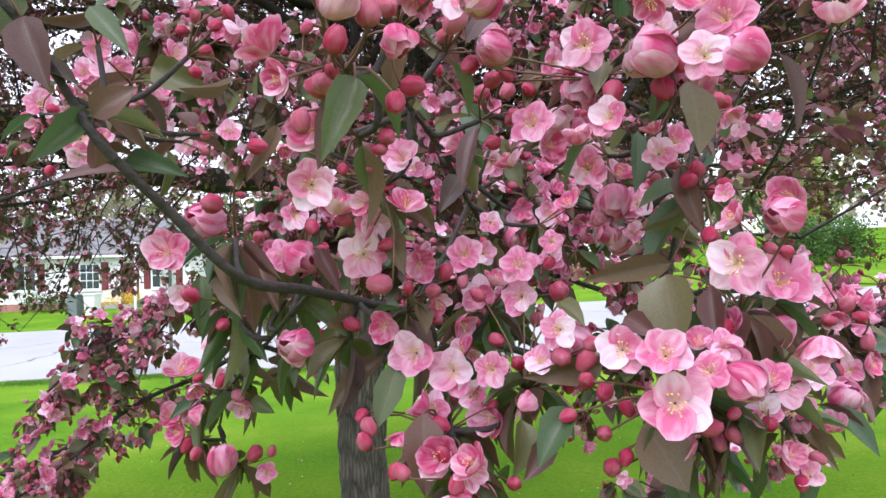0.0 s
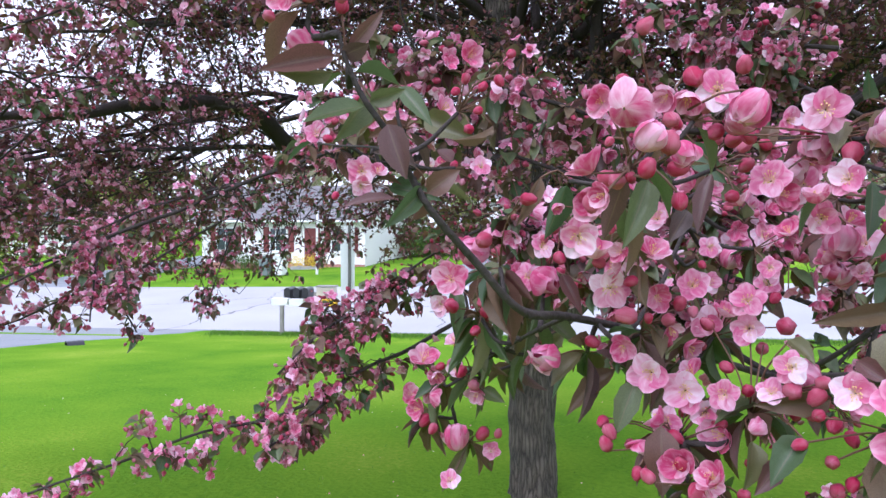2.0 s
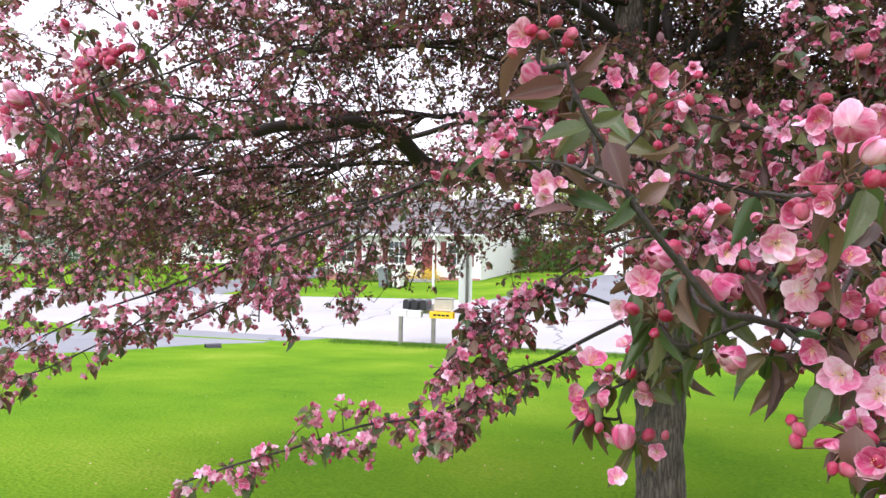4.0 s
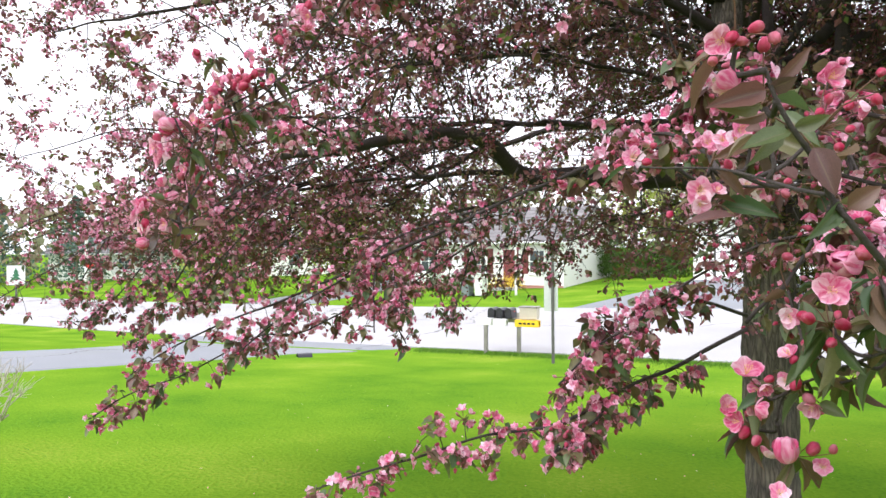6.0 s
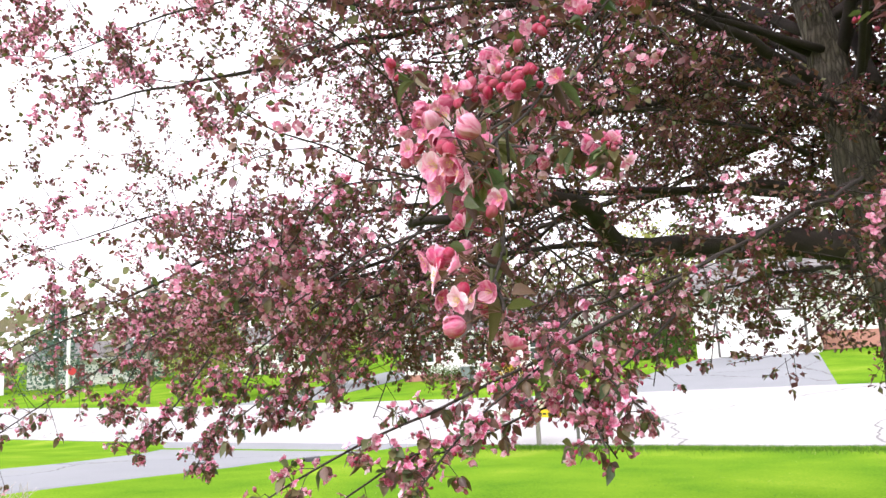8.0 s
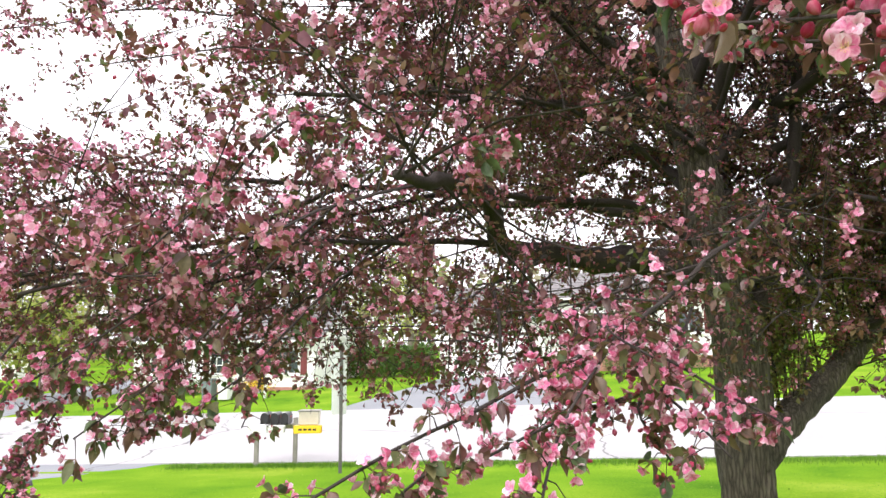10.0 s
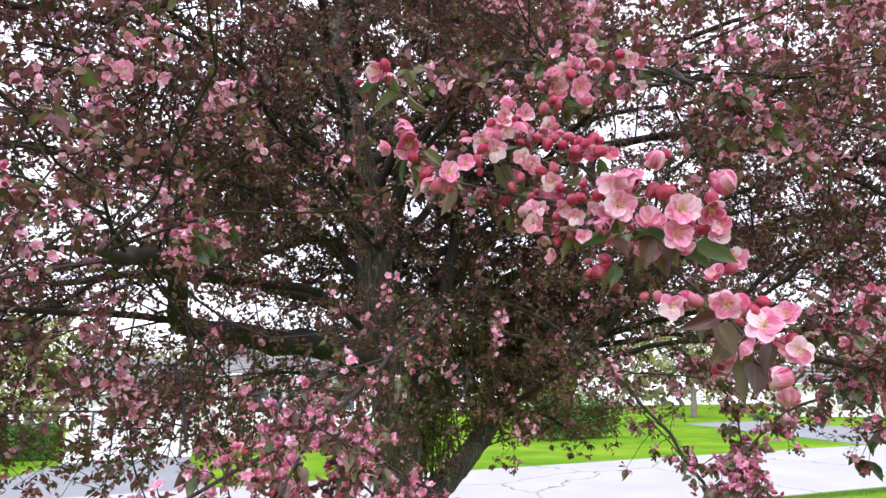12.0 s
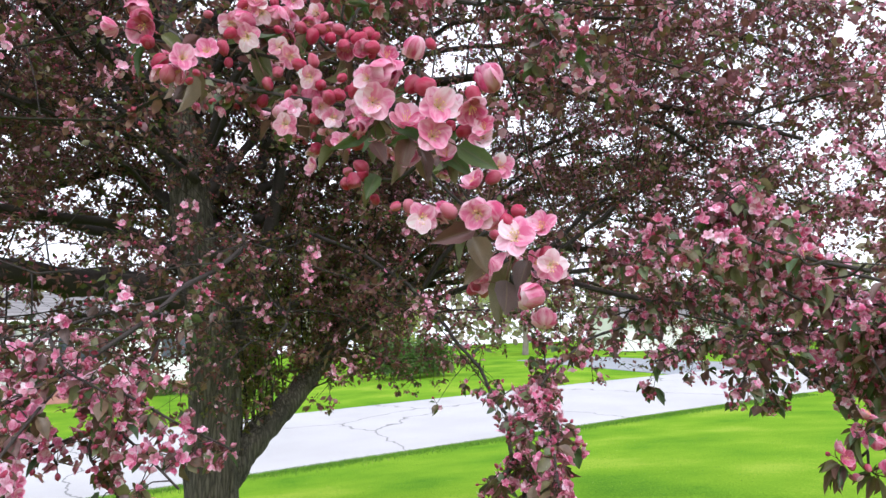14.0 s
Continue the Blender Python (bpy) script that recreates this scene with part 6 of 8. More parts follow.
# leafy short wood close before the trunk
flowering([(-1.05, 4.72, 2.20), (-1.20, 4.45, 2.05), (-1.25, 4.30, 1.85), (-1.20, 4.25, 1.60)], 0.007, 26, 101, 0.50, 1.0, (0, 1), (0, 2), (4, 6))
flowering([(-0.95, 4.70, 2.50), (-1.10, 4.40, 2.45), (-1.25, 4.20, 2.28)], 0.006, 14, 102, 0.45, 1.0, (0, 1), (0, 2), (4, 6))
flowering([(-0.90, 4.72, 1.75), (-1.00, 4.45, 1.70), (-1.10, 4.30, 1.50), (-1.12, 4.25, 1.35)], 0.006, 24, 103, 0.40, 1.0, (0, 1), (0, 2), (4, 6))
flowering([(-1.10, 4.72, 3.00), (-1.20, 4.40, 2.92), (-1.32, 4.20, 2.72)], 0.006, 10, 104, 0.50, 1.0, (0, 1), (0, 2), (4, 6))
# low ends over the lawn beyond the elbow
flowering([(-3.20, 3.15, 2.00), (-3.26, 2.95, 1.58), (-3.32, 2.80, 1.25)], 0.005, 13, 109, 0.40, 0.95, (0, 2), (0, 2), (3, 5))
flowering([(-2.60, 3.70, 2.10), (-2.62, 3.55, 1.65), (-2.62, 3.42, 1.30)], 0.005, 14, 110, 0.40, 0.95, (0, 2), (0, 2), (3, 5))
flowering([(-3.50, 3.60, 2.05), (-3.60, 3.30, 1.72), (-3.65, 3.10, 1.42)], 0.005, 40, 105, 0.45, 0.95, (0, 2), (0, 2), (3, 5))
flowering([(-4.05, 3.45, 2.00), (-4.15, 3.10, 1.70), (-4.22, 2.90, 1.42)], 0.005, 38, 106, 0.45, 0.95, (0, 2), (0, 2), (3, 5))
flowering([(-3.00, 3.75, 2.05), (-3.03, 3.55, 1.72), (-3.05, 3.40, 1.42)], 0.005, 26, 107, 0.45, 0.95, (0, 2), (0, 2), (3, 5))
# and on the sunny side
flowering([(1.30, 3.60, 2.30), (1.50, 3.20, 2.00), (1.58, 3.00, 1.75)], 0.005, 30, 98, 0.34, 1.0, (0, 2), (0, 3), (3, 5))
flowering([(-2.33, 3.98, 2.03), (-2.38, 3.83, 1.69), (-2.40, 3.70, 1.41)], 0.006, 19, 53, 0.22, 1.0, (0, 2), (0, 3), (3, 5))
flowering([(-2.53, 3.38, 1.95), (-2.51, 3.15, 1.52), (-2.40, 3.11, 1.24)], 0.006, 19, 54, 0.20, 1.0, (0, 2), (0, 3), (3, 5))
flowering([(-2.15, 4.21, 2.03), (-2.14, 3.98, 1.69), (-2.16, 3.85, 1.45)], 0.006, 16, 55, 0.25, 1.0, (0, 2), (0, 3), (3, 5))
flowering([(-1.7, 4.4, 2.05), (-1.65, 4.2, 1.8), (-1.7, 4.1, 1.6)], 0.006, 20, 56, 0.25, 1.0, (0, 1), (0, 3), (3, 5))
flowering([(-3.92, 2.33, 1.60), (-3.93, 2.13, 1.38), (-3.98, 2.02, 1.28), (-3.98, 1.92, 1.20)], 0.005, 34, 61, 0.16, 1.0, (1, 3), (1, 3), (3, 5))
flowering([(-3.67, 2.42, 1.60), (-3.67, 2.23, 1.36), (-3.69, 2.12, 1.22), (-3.68, 2.03, 1.12)], 0.005, 36, 62, 0.16, 1.0, (1, 3), (1, 3), (3, 5))
flowering([(-3.28, 2.34, 1.60), (-3.30, 2.19, 1.38), (-3.33, 2.14, 1.29)], 0.005, 28, 63, 0.16, 1.0, (1, 3), (1, 3), (3, 5))
flowering([(-4.43, 2.36, 1.70), (-4.37, 2.18, 1.46), (-4.36, 2.10, 1.30)], 0.005, 30, 64, 0.18, 1.0, (1, 3), (1, 3), (3, 5))
# sprays on the camera's right at the end of the walk
flowering([(0.04, 1.23, 1.73), (-0.24, 1.24, 1.77), (-0.43, 1.22, 1.83), (-0.57, 1.21, 1.89), (-0.66, 1.20, 1.92)], 0.006, 40, 15, 0.16, 1.19, (1, 4))
flowering([(0.04, 1.25, 1.60), (-0.26, 1.27, 1.66), (-0.52, 1.26, 1.75), (-0.74, 1.27, 1.79), (-0.86, 1.28, 1.80)], 0.005, 22, 16, 0.15, 1.19, (1, 4))
flowering([(-0.44, 1.77, 1.64), (-0.62, 1.74, 1.60), (-0.80, 1.72, 1.50), (-0.91, 1.69, 1.37), (-1.01, 1.66, 1.25)], 0.005, 28, 17, 0.11, 1.08, (0, 2), (1, 4), (2, 5))
flowering([(0.11, 1.25, 1.45), (-0.13, 1.27, 1.53), (-0.29, 1.29, 1.59), (-0.42, 1.32, 1.54), (-0.50, 1.34, 1.45)], 0.005, 24, 18, 0.15, 1.08, (0, 3), (1, 4), (2, 4))
# the leafy mass of the sunny side over the drooping limb
flowering([(0.1, 1.44, 1.92), (-0.06, 1.49, 1.97), (-0.26, 1.52, 2.06)], 0.005, 30, 91, 0.18, 1.1, (1, 4), (1, 4), (3, 5))
flowering([(0.15, 1.47, 1.80), (-0.02, 1.59, 1.92), (-0.29, 1.68, 1.89), (-0.54, 1.76, 1.84)], 0.005, 44, 92, 0.24, 1.1, (0, 3), (1, 4), (4, 6))
flowering([(0.26, 1.52, 1.69), (0.08, 1.67, 1.75), (-0.18, 1.77, 1.74), (-0.42, 1.82, 1.68)], 0.005, 44, 93, 0.24, 1.1, (0, 2), (1, 4), (4, 6))
flowering([(0.10, 1.43, 1.60), (-0.04, 1.53, 1.60), (-0.22, 1.62, 1.59), (-0.39, 1.70, 1.53)], 0.005, 36, 94, 0.20, 1.1, (0, 2), (1, 4), (4, 6))
flowering([(-0.05, 1.55, 1.60), (-0.10, 1.53, 1.48), (-0.13, 1.48, 1.38)], 0.003, 12, 95, 0.12, 1.1, (0, 2), (0, 3), (3, 5))
# sprays behind the first one
flowering([(0.1, 1.7, 1.75), (-0.02, 1.35, 1.70), (-0.08, 1.15, 1.64), (-0.1, 1.05, 1.60)], 0.005, 46, 19, 0.18, 1.1, (1, 4))
flowering([(-0.06, 1.06, 1.40), (-0.2, 1.15, 1.48), (-0.33, 1.1, 1.56), (-0.42, 1.02, 1.62)], 0.005, 52, 20, 0.16, 1.1, (1, 4))
flowering([(0.42, 1.68, 1.45), (0.4, 1.35, 1.46), (0.34, 1.12, 1.45), (0.28, 1.0, 1.44)], 0.006, 41, 21, 0.16, 1.1, (1, 4))
flowering([(-0.56, 0.95, 1.70), (-0.62, 1.1, 1.76), (-0.71, 1.16, 1.80), (-0.80, 1.16, 1.75)], 0.005, 12, 22, 0.06, 1.0, (1, 3), (1, 3), (1, 3))

flowering([(0.42, 1.68, 1.45), (0.22, 1.45, 1.46), (0.08, 1.28, 1.40), (-0.02, 1.18, 1.30)], 0.005, 28, 71, 0.15, 1.05, (0, 3), (1, 4), (4, 6))
flowering([(0.42, 1.68, 1.45), (0.30, 1.40, 1.34), (0.16, 1.22, 1.26), (0.05, 1.12, 1.18)], 0.004, 26, 72, 0.15, 1.05, (0, 3), (1, 4), (4, 6))
flowering([(0.10, 1.70, 1.75), (0.12, 1.45, 1.62), (0.10, 1.30, 1.55), (0.06, 1.20, 1.50)], 0.004, 18, 73, 0.13, 1.05, (0, 3), (1, 4), (4, 6))

# stalks of those spurs, joined: too fine to tell apart
sv, st = [], []
for a, b in STALK_LINES:
    m = (a + b) / 2 + Vector((0, 0, 0.004))
    d = (b - a).normalized()
    u = d.orthogonal().normalized() * 0.0011
    w = d.cross(u)
    o = len(sv)
    near = a.y < 1.5
    for c in ((a, m, b) if near else (a, b)):
        sv += [c + u, c - u * 0.5 + w * 0.87, c - u * 0.5 - w * 0.87]
    for r0 in ((0, 3) if near else (0,)):
        for k in range(3):
            p, q = o + r0 + k, o + r0 + (k + 1) % 3
            st += [(p, q, q + 3), (p, q + 3, p + 3)]
stalks = on_tree("stalk_mass", big_shape("stalk_mass", sv, st, M_STALK), "thin reddish-green flower stalks")
tagged(stalks, kind="stuff")


# ---- the crown: branches, twigs, leaves, blossoms and buds beyond counting ----
crown_rng = random.Random(77)
PATH_SPOTS = [(-0.17, 0.18, 1.53), (-0.18, 0.09, 1.61), (-0.28, -0.03, 1.58), (-0.36, -0.10, 1.59), (-0.45, -0.14, 1.60), (-0.76, -0.00, 1.62), (-1.15, 0.06, 1.59), (-1.55, 0.13, 1.55), (-1.95, 0.19, 1.52), (-2.21, 0.18, 1.54), (-2.20, 0.12, 1.56), (-2.03, 0.20, 1.55)]
SPURS = []


def clear_of_walk(p, r=1.05):
    return all((p - Vector(q)).length > r for q in PATH_SPOTS)


def underside(x, y):
    """How low the crown hangs."""
    d = math.hypot(x + 1.0, y - 4.86)
    if y < 2.7:
        return 1.78 if x > -2.3 else 1.62
    low = 0.10 * min(1, max(0, (-1.4 - x) / 1.0)) * min(1, max(0, (5.0 - y) / 1.2))
    return 1.44 + 0.16 * min(1, max(0, 1.6 - d)) - low + 0.16 * noise.noise(Vector((x * 0.9, y * 0.9, 4)))


def fullness(e):
    """How closely the crown is set with twigs round e: low where the sky shows through, high where it is shut."""
    x, y, z = e
    near_trunk = math.hypot(x + 1.0, y - 4.86) < 0.9 and y < 4.9 and z < 3.0
    if -2.32 < x < -0.8 and 1.4 < y < (4.1 if x > -1.4 else 4.5) and 1.75 < z < 2.55:
        return -0.20  # the bare space before the elbowed limb
    if near_trunk:
        return 0.45 if z < 2.4 else 0.34
    if -1.9 < x < -1.0 and 3.2 < y < 5.6 and z > 3.05:
        return -0.15
    if -3.6 < x < -3.0 and y < 3.6 and 2.2 < z < 2.9:
        return 0.30
    if -3.1 < x < -1.1 and 2.6 < y < 5.2 and 1.95 < z < 2.7:
        return 0.16 if x < -2.3 else 0.45
    if -3.6 < x < -1.1 and 2.4 < y < 5.2 and z > 2.35:
        return 0.65
    if x > 0.3 or (x > -0.7 and (y > 5 or y < 3)) or (x < -3.3 and z < 2.1):
        return 0.75
    return 0.42 if x < -0.9 and 2.4 < y < 5.2 else 0.47


def grow(q, t, length, radius, depth):
    """A branch from q along t that arches, side branches, and spurs set close along the young wood."""
    pts, p, d = [q], q.copy(), t.normalized()
    step = length / 5
    for k in range(5):
        d = (d + Vector((crown_rng.gauss(0, 0.20), crown_rng.gauss(0, 0.20), crown_rng.gauss(0, 0.17) - 0.05 * k * (depth < 2)))).normalized()
        p = p + d * step
        pts.append(p.copy())
    if pts[-1].z < underside(pts[-1].x, pts[-1].y) - 0.1 or not clear_of_walk(pts[-1]) or not clear_of_walk(pts[3]):
        return
    if depth == 2:
        spare = len(TWIG_LINES), len(SPURS)
        TWIG_LINES.append((tuple(pts), radius))
        for k in range(6):
            o = Vector((crown_rng.gauss(0, 1), crown_rng.gauss(0, 1), crown_rng.gauss(0.1, 0.8))).normalized()
            grow(pts[1 + (k * 5) // 6], d * 0.6 + o, length * crown_rng.uniform(0.34, 0.58), radius * 0.5, 1)
        if len(SPURS) - spare[1] < 14:
            del TWIG_LINES[spare[0]:]
            del SPURS[spare[1]:]
        return
    e = pts[3]
    if noise.noise(e * 2.1) + 0.45 * noise.noise(e * 5.0) > fullness(e):
        return
    TWIG_LINES.append(((pts[0], pts[2], pts[5]), radius))
    count = max(3, int(length / 0.055))
    for k in range(count):
        u = 0.8 + 4.2 * (k + crown_rng.random()) / count
        i = min(int(u), 4)
        o = Vector((crown_rng.gauss(0, 1), crown_rng.gauss(0, 1), crown_rng.gauss(0, 0.8))).normalized()
        at = pts[i].lerp(pts[i + 1], u - i)
        if crown_rng.random() < 0.35:
            tip = at + (o + d * 0.4) * crown_rng.uniform(0.04, 0.11)
            if at.y < 4.9 and at.z < 4.0:
                TWIG_LINES.append(((at, tip), 0.0016))
            SPURS.append((tip, o))
            SPURS.append((at.lerp(tip, 0.5), o))
        else:
            SPURS.append((at + o * 0.008, o))


for pts, r0, r1, twiggy in BOUGHS:
    n = len(pts)
    for i in range(int(n * 0.22), n):
        s = i / (n - 1)
        for k in range(1 if crown_rng.random() < 0.75 * twiggy else 0):
            t = (pts[min(i + 1, n - 1)] - pts[max(i - 1, 0)]).normalized()
            o = Vector((crown_rng.gauss(0, 1), crown_rng.gauss(0, 1), crown_rng.gauss(0.15, 0.7))).normalized()
            grow(pts[i], t * 0.5 + o, crown_rng.uniform(0.55, 1.05), min(0.0075, 0.20 * (r0 + (r1 - r0) * s) + 0.0025), 2)

# small green leaves along the water shoots
SHOOT_SPURS = []
for foot, mid, top in SHOOTS:
    for k in range(32):
        u = 0.12 + 0.88 * crown_rng.random()
        q = foot.lerp(mid, 2 * u) if u < 0.5 else mid.lerp(top, 2 * u - 1)
        out = Vector((crown_rng.gauss(0, 1), crown_rng.gauss(0, 1), 0.5)).normalized()
        p = q + out * crown_rng.uniform(0.01, 0.14)
        SHOOT_SPURS.append((p, out))
        TWIG_LINES.append(((q, p), 0.0016))

# twigs of the crown in one mesh
tv, tt = [], []
for line, r in TWIG_LINES:
    d = (line[-1] - line[0]).normalized()
    u = d.orthogonal().normalized()
    w = d.cross(u)
    o, last = len(tv), len(line) - 1
    for i, c in enumerate(line):
        rr = r * (1 - 0.55 * i / last)
        tv += [c + u * rr, c + (-u * 0.5 + w * 0.87) * rr, c + (-u * 0.5 - w * 0.87) * rr]
    for i in range(0, 3 * last, 3):
        for k in range(3):
            p, q = o + i + k, o + i + (k + 1) % 3
            tt += [(p, q, q + 3), (p, q + 3, p + 3)]
tagged(on_tree("twig_mass", big_shape("twig_mass", tv, tt, M_TWIG), "dark fine twigs"), kind="stuff")

spots = np.array([tuple(p) for p, d in SPURS])
outs = np.array([tuple(d) for p, d in SPURS])


def unit(a):
    return a / np.maximum(np.linalg.norm(a, axis=1, keepdims=True), 1e-9)


def scatter(local, tris, uv, centre, x, up, long, wide):
    """Copies of a small shape at the centres: x its length direction, up its rough normal."""
    y = unit(np.cross(up, x))
    z = np.cross(x, y)
    v = (centre[:, None, :] + local[None, :, 0, None] * (x * long[:, None])[:, None, :]
         + local[None, :, 1, None] * (y * wide[:, None])[:, None, :] + local[None, :, 2, None] * (z * long[:, None])[:, None, :])
    t = tris[None] + (np.arange(len(centre)) * len(local))[:, None, None]
    return v.reshape(-1, 3), t.reshape(-1, 3), np.tile(uv, (len(centre), 1))


def crown_mesh(name, label, mat, batches):
    vs, ts, us, o = [], [], [], 0
    for v, t, u in batches:
        vs.append(v)
        ts.append(t + o)
        us.append(u)
        o += len(v)
    tagged(on_tree(name, big_shape(name, np.concatenate(vs), np.concatenate(ts), mat, np.concatenate(us)), label), kind="stuff")


# what is left of the sprays, by its material
for name, label, mat in (("spray_leaf_mass", "bronze and olive leaves of the outer sprays", M_LEAF), ("open_blossom_mass", "open pink blossoms of the outer sprays", M_PETAL),
                         ("half_open_blossom_mass", "half-open deep pink blossoms of the outer sprays", M_PETAL_DEEP), ("spray_bud_mass", "crimson buds of the outer sprays", M_BUD_DULL)):
    pieces = [q for kept in REST.values() for q in kept if q[0].materials[0] == mat]
    crown_mesh(name, label, mat, [joined(pieces)])

crown_np = np.random.default_rng(9)
LEAF6 = np.array([(0, 0, 0), (0.26, -0.42, 0.07), (0.66, -0.40, 0.02), (1, 0, -0.15), (0.66, 0.40, 0.02), (0.26, 0.42, 0.07)])
LEAF6_T = np.array([(0, 1, 5), (1, 2, 4), (1, 4, 5), (2, 3, 4)])
LEAF6_U = np.array([(0, .3), (.3, 0), (.7, 0), (1, .3), (.7, .4), (.3, .4)])
LEAF4 = np.array([(0, 0, 0), (0.42, -0.5, 0.10), (1, 0, -0.18), (0.52, 0.5, 0.06)])
LEAF4_T = np.array([(0, 2, 1), (0, 3, 2)])
LEAF4_U = np.array([(0, .4), (.4, 0), (1, .4), (.5, 1)])


def leaf_batch(spots, outs, local, tris, uv, per, grown=1.0):
    """Leaves round some of the spurs."""
    c, d = np.repeat(spots, per, 0), np.repeat(outs, per, 0)
    n = len(c)
    x = unit(d * 0.5 + crown_np.normal(0, 1, (n, 3)) + np.array([0, 0, -0.15]))
    long = crown_np.uniform(0.019, 0.041, n) * grown
    return scatter(local, tris, uv, c + x * crown_np.uniform(0, 0.022, (n, 1)), x, unit(crown_np.normal(0, 0.6, (n, 3)) + np.array([0, 0, 1])), long, long * crown_np.uniform(0.55, 0.75, n))


front = spots[:, 1] < 2.6
back = ((spots[:, 1] > 5.4) | (spots[:, 2] > 4.2)) & ~front
middle = ~front & ~back
leaf_batches = [leaf_batch(spots[front], outs[front], LEAF6, LEAF6_T, LEAF6_U, 6, 0.95), leaf_batch(spots[middle], outs[middle], LEAF4, LEAF4_T, LEAF4_U, 5, 0.98),
                leaf_batch(spots[back], outs[back], LEAF4, LEAF4_T, LEAF4_U, 4, 1.55)]
crown_mesh("leaf_mass", "dense bronze-green and reddish leaves", M_CROWN_LEAF, leaf_batches)
shoot_spots, shoot_outs = np.array([tuple(p) for p, d in SHOOT_SPURS]), np.array([tuple(d) for p, d in SHOOT_SPURS])
crown_mesh("shoot_leaf_mass", "small olive-green leaves on the water shoots", M_SHOOT_LEAF, [leaf_batch(shoot_spots, shoot_outs, LEAF6, LEAF6_T, LEAF6_U, 6, 0.95)])

P5, P5T, P5U = [], [], []
P4, P4T, P4U = [], [], []
for k in range(5):
    a = 2 * math.pi * k / 5
    ca, sa = math.cos(a), math.sin(a)
    o = len(P5)
    for x, y, z in ((0.03, 0, 0), (0.27, -0.28, 0.12), (0.27, 0.28, 0.12), (0.48, -0.17, 0.26), (0.48, 0.17, 0.26)):
        P5.append((x * ca - y * sa, x * sa + y * ca, z + 0.03 * (k % 2)))
    P5T += [(o, o + 1, o + 2), (o + 1, o + 3, o + 2), (o + 3, o + 4, o + 2)]
    P5U += [(0.0, .5), (.5, 0), (.5, 1), (1, .2), (1, .8)]
    o = len(P4)
    for x, y, z in ((0.03, 0, 0), (0.32, -0.27, 0.14), (0.52, 0, 0.24), (0.32, 0.27, 0.14)):
        P4.append((x * ca - y * sa, x * sa + y * ca, z))
    P4T += [(o, o + 1, o + 2), (o, o + 2, o + 3)]
    P4U += [(0.05, .5), (.6, 0), (1, .5), (.6, 1)]
P5, P5T, P5U, P4, P4T, P4U = [np.array(q) for q in (P5, P5T, P5U, P4, P4T, P4U)]
# blossoms sit in clumps, most of them on the outside of the crown
patch = np.array([noise.noise(Vector(p) * 3.1) + 0.8 * noise.noise(Vector(p) * 9.0) for p in spots])
outer = np.hypot(spots[:, 0] + 1.0, spots[:, 1] - 4.86)
bloomy = patch + np.where(spots[:, 0] > -0.4, 0.03, 0.16) * np.clip(outer - 2.0, -1.5, 1.2) + crown_np.normal(0, 0.12, len(spots))
chosen = np.flatnonzero(bloomy > np.where(front, 0.33, 0.54))


def blossom_batch(which, local, tris, uv, per):
    """Blossoms round some of the spurs."""
    pick = np.repeat(which, per)
    n = len(pick)
    dirs = unit(crown_np.normal(0, 1, (n, 3)))
    axis = unit(crown_np.normal(0, 0.7, (n, 3)) + dirs)
    side_dir = unit(np.cross(axis, crown_np.normal(0, 1, (n, 3))))
    size = crown_np.uniform(0.022, 0.034, n)
    return scatter(local, tris, uv, spots[pick] + dirs * crown_np.uniform(0.012, 0.035, (n, 1)), side_dir, axis, size, size)


blossom_batches = [blossom_batch(chosen[front[chosen]], P5, P5T, P5U, 4), blossom_batch(chosen[middle[chosen]], P4, P4T, P4U, 3), blossom_batch(chosen[back[chosen]], P4, P4T, P4U, 2)]
crown_mesh("blossom_mass", "pink blossoms in clumps through the crown", M_CROWN_PETAL, blossom_batches)

B6 = np.array([(0.5, 0, 0), (-0.25, 0.43, 0), (-0.25, -0.43, 0), (0, 0, 0.65), (0, 0, -0.6)])
B6T = np.array([(0, 1, 3), (1, 2, 3), (2, 0, 3), (1, 0, 4), (2, 1, 4), (0, 2, 4)])
B6U = np.array([(.5, 0), (.5, .3), (.5, .6), (.95, .5), (.1, .5)])
budded = np.flatnonzero((bloomy > 0.02) & (crown_np.random(len(spots)) < 0.56) & ~((spots[:, 1] > 5.6) | (spots[:, 2] > 4.6)))
pick = np.repeat(budded, np.where(spots[budded, 1] > 2.8, 2, 3))
n = len(pick)
dirs = unit(crown_np.normal(0, 1, (n, 3)) + np.array([0, 0, -0.3]))
size = crown_np.uniform(0.010, 0.015, n)
bud_pieces = scatter(B6, B6T, B6U, spots[pick] + dirs * crown_np.uniform(0.012, 0.04, (n, 1)), unit(crown_np.normal(0, 1, (n, 3))), dirs, size, size)
crown_mesh("bud_mass", "crimson flower buds through the crown", M_BUD_DULL, [bud_pieces])

# petals shed on the grass
rng = np.random.default_rng(21)
nf = 170
fx, fy = rng.normal(-1.6, 2.6, nf), np.clip(rng.normal(5.0, 2.4, nf), 1.5, 13.5)
fz = ground_z(fx, fy) + lawn_lift(fx, fy) + rng.uniform(0.015, 0.04, nf)
flat = unit(np.stack([rng.normal(0, 1, nf), rng.normal(0, 1, nf), rng.normal(0, 0.15, nf)], 1))
size = rng.uniform(0.012, 0.019, nf)
v, t, u = scatter(LEAF6, LEAF6_T, LEAF6_U, np.stack([fx, fy, fz], 1), flat, unit(np.stack([rng.normal(0, 0.4, nf), rng.normal(0, 0.4, nf), np.ones(nf)], 1)), size, size * 0.9)
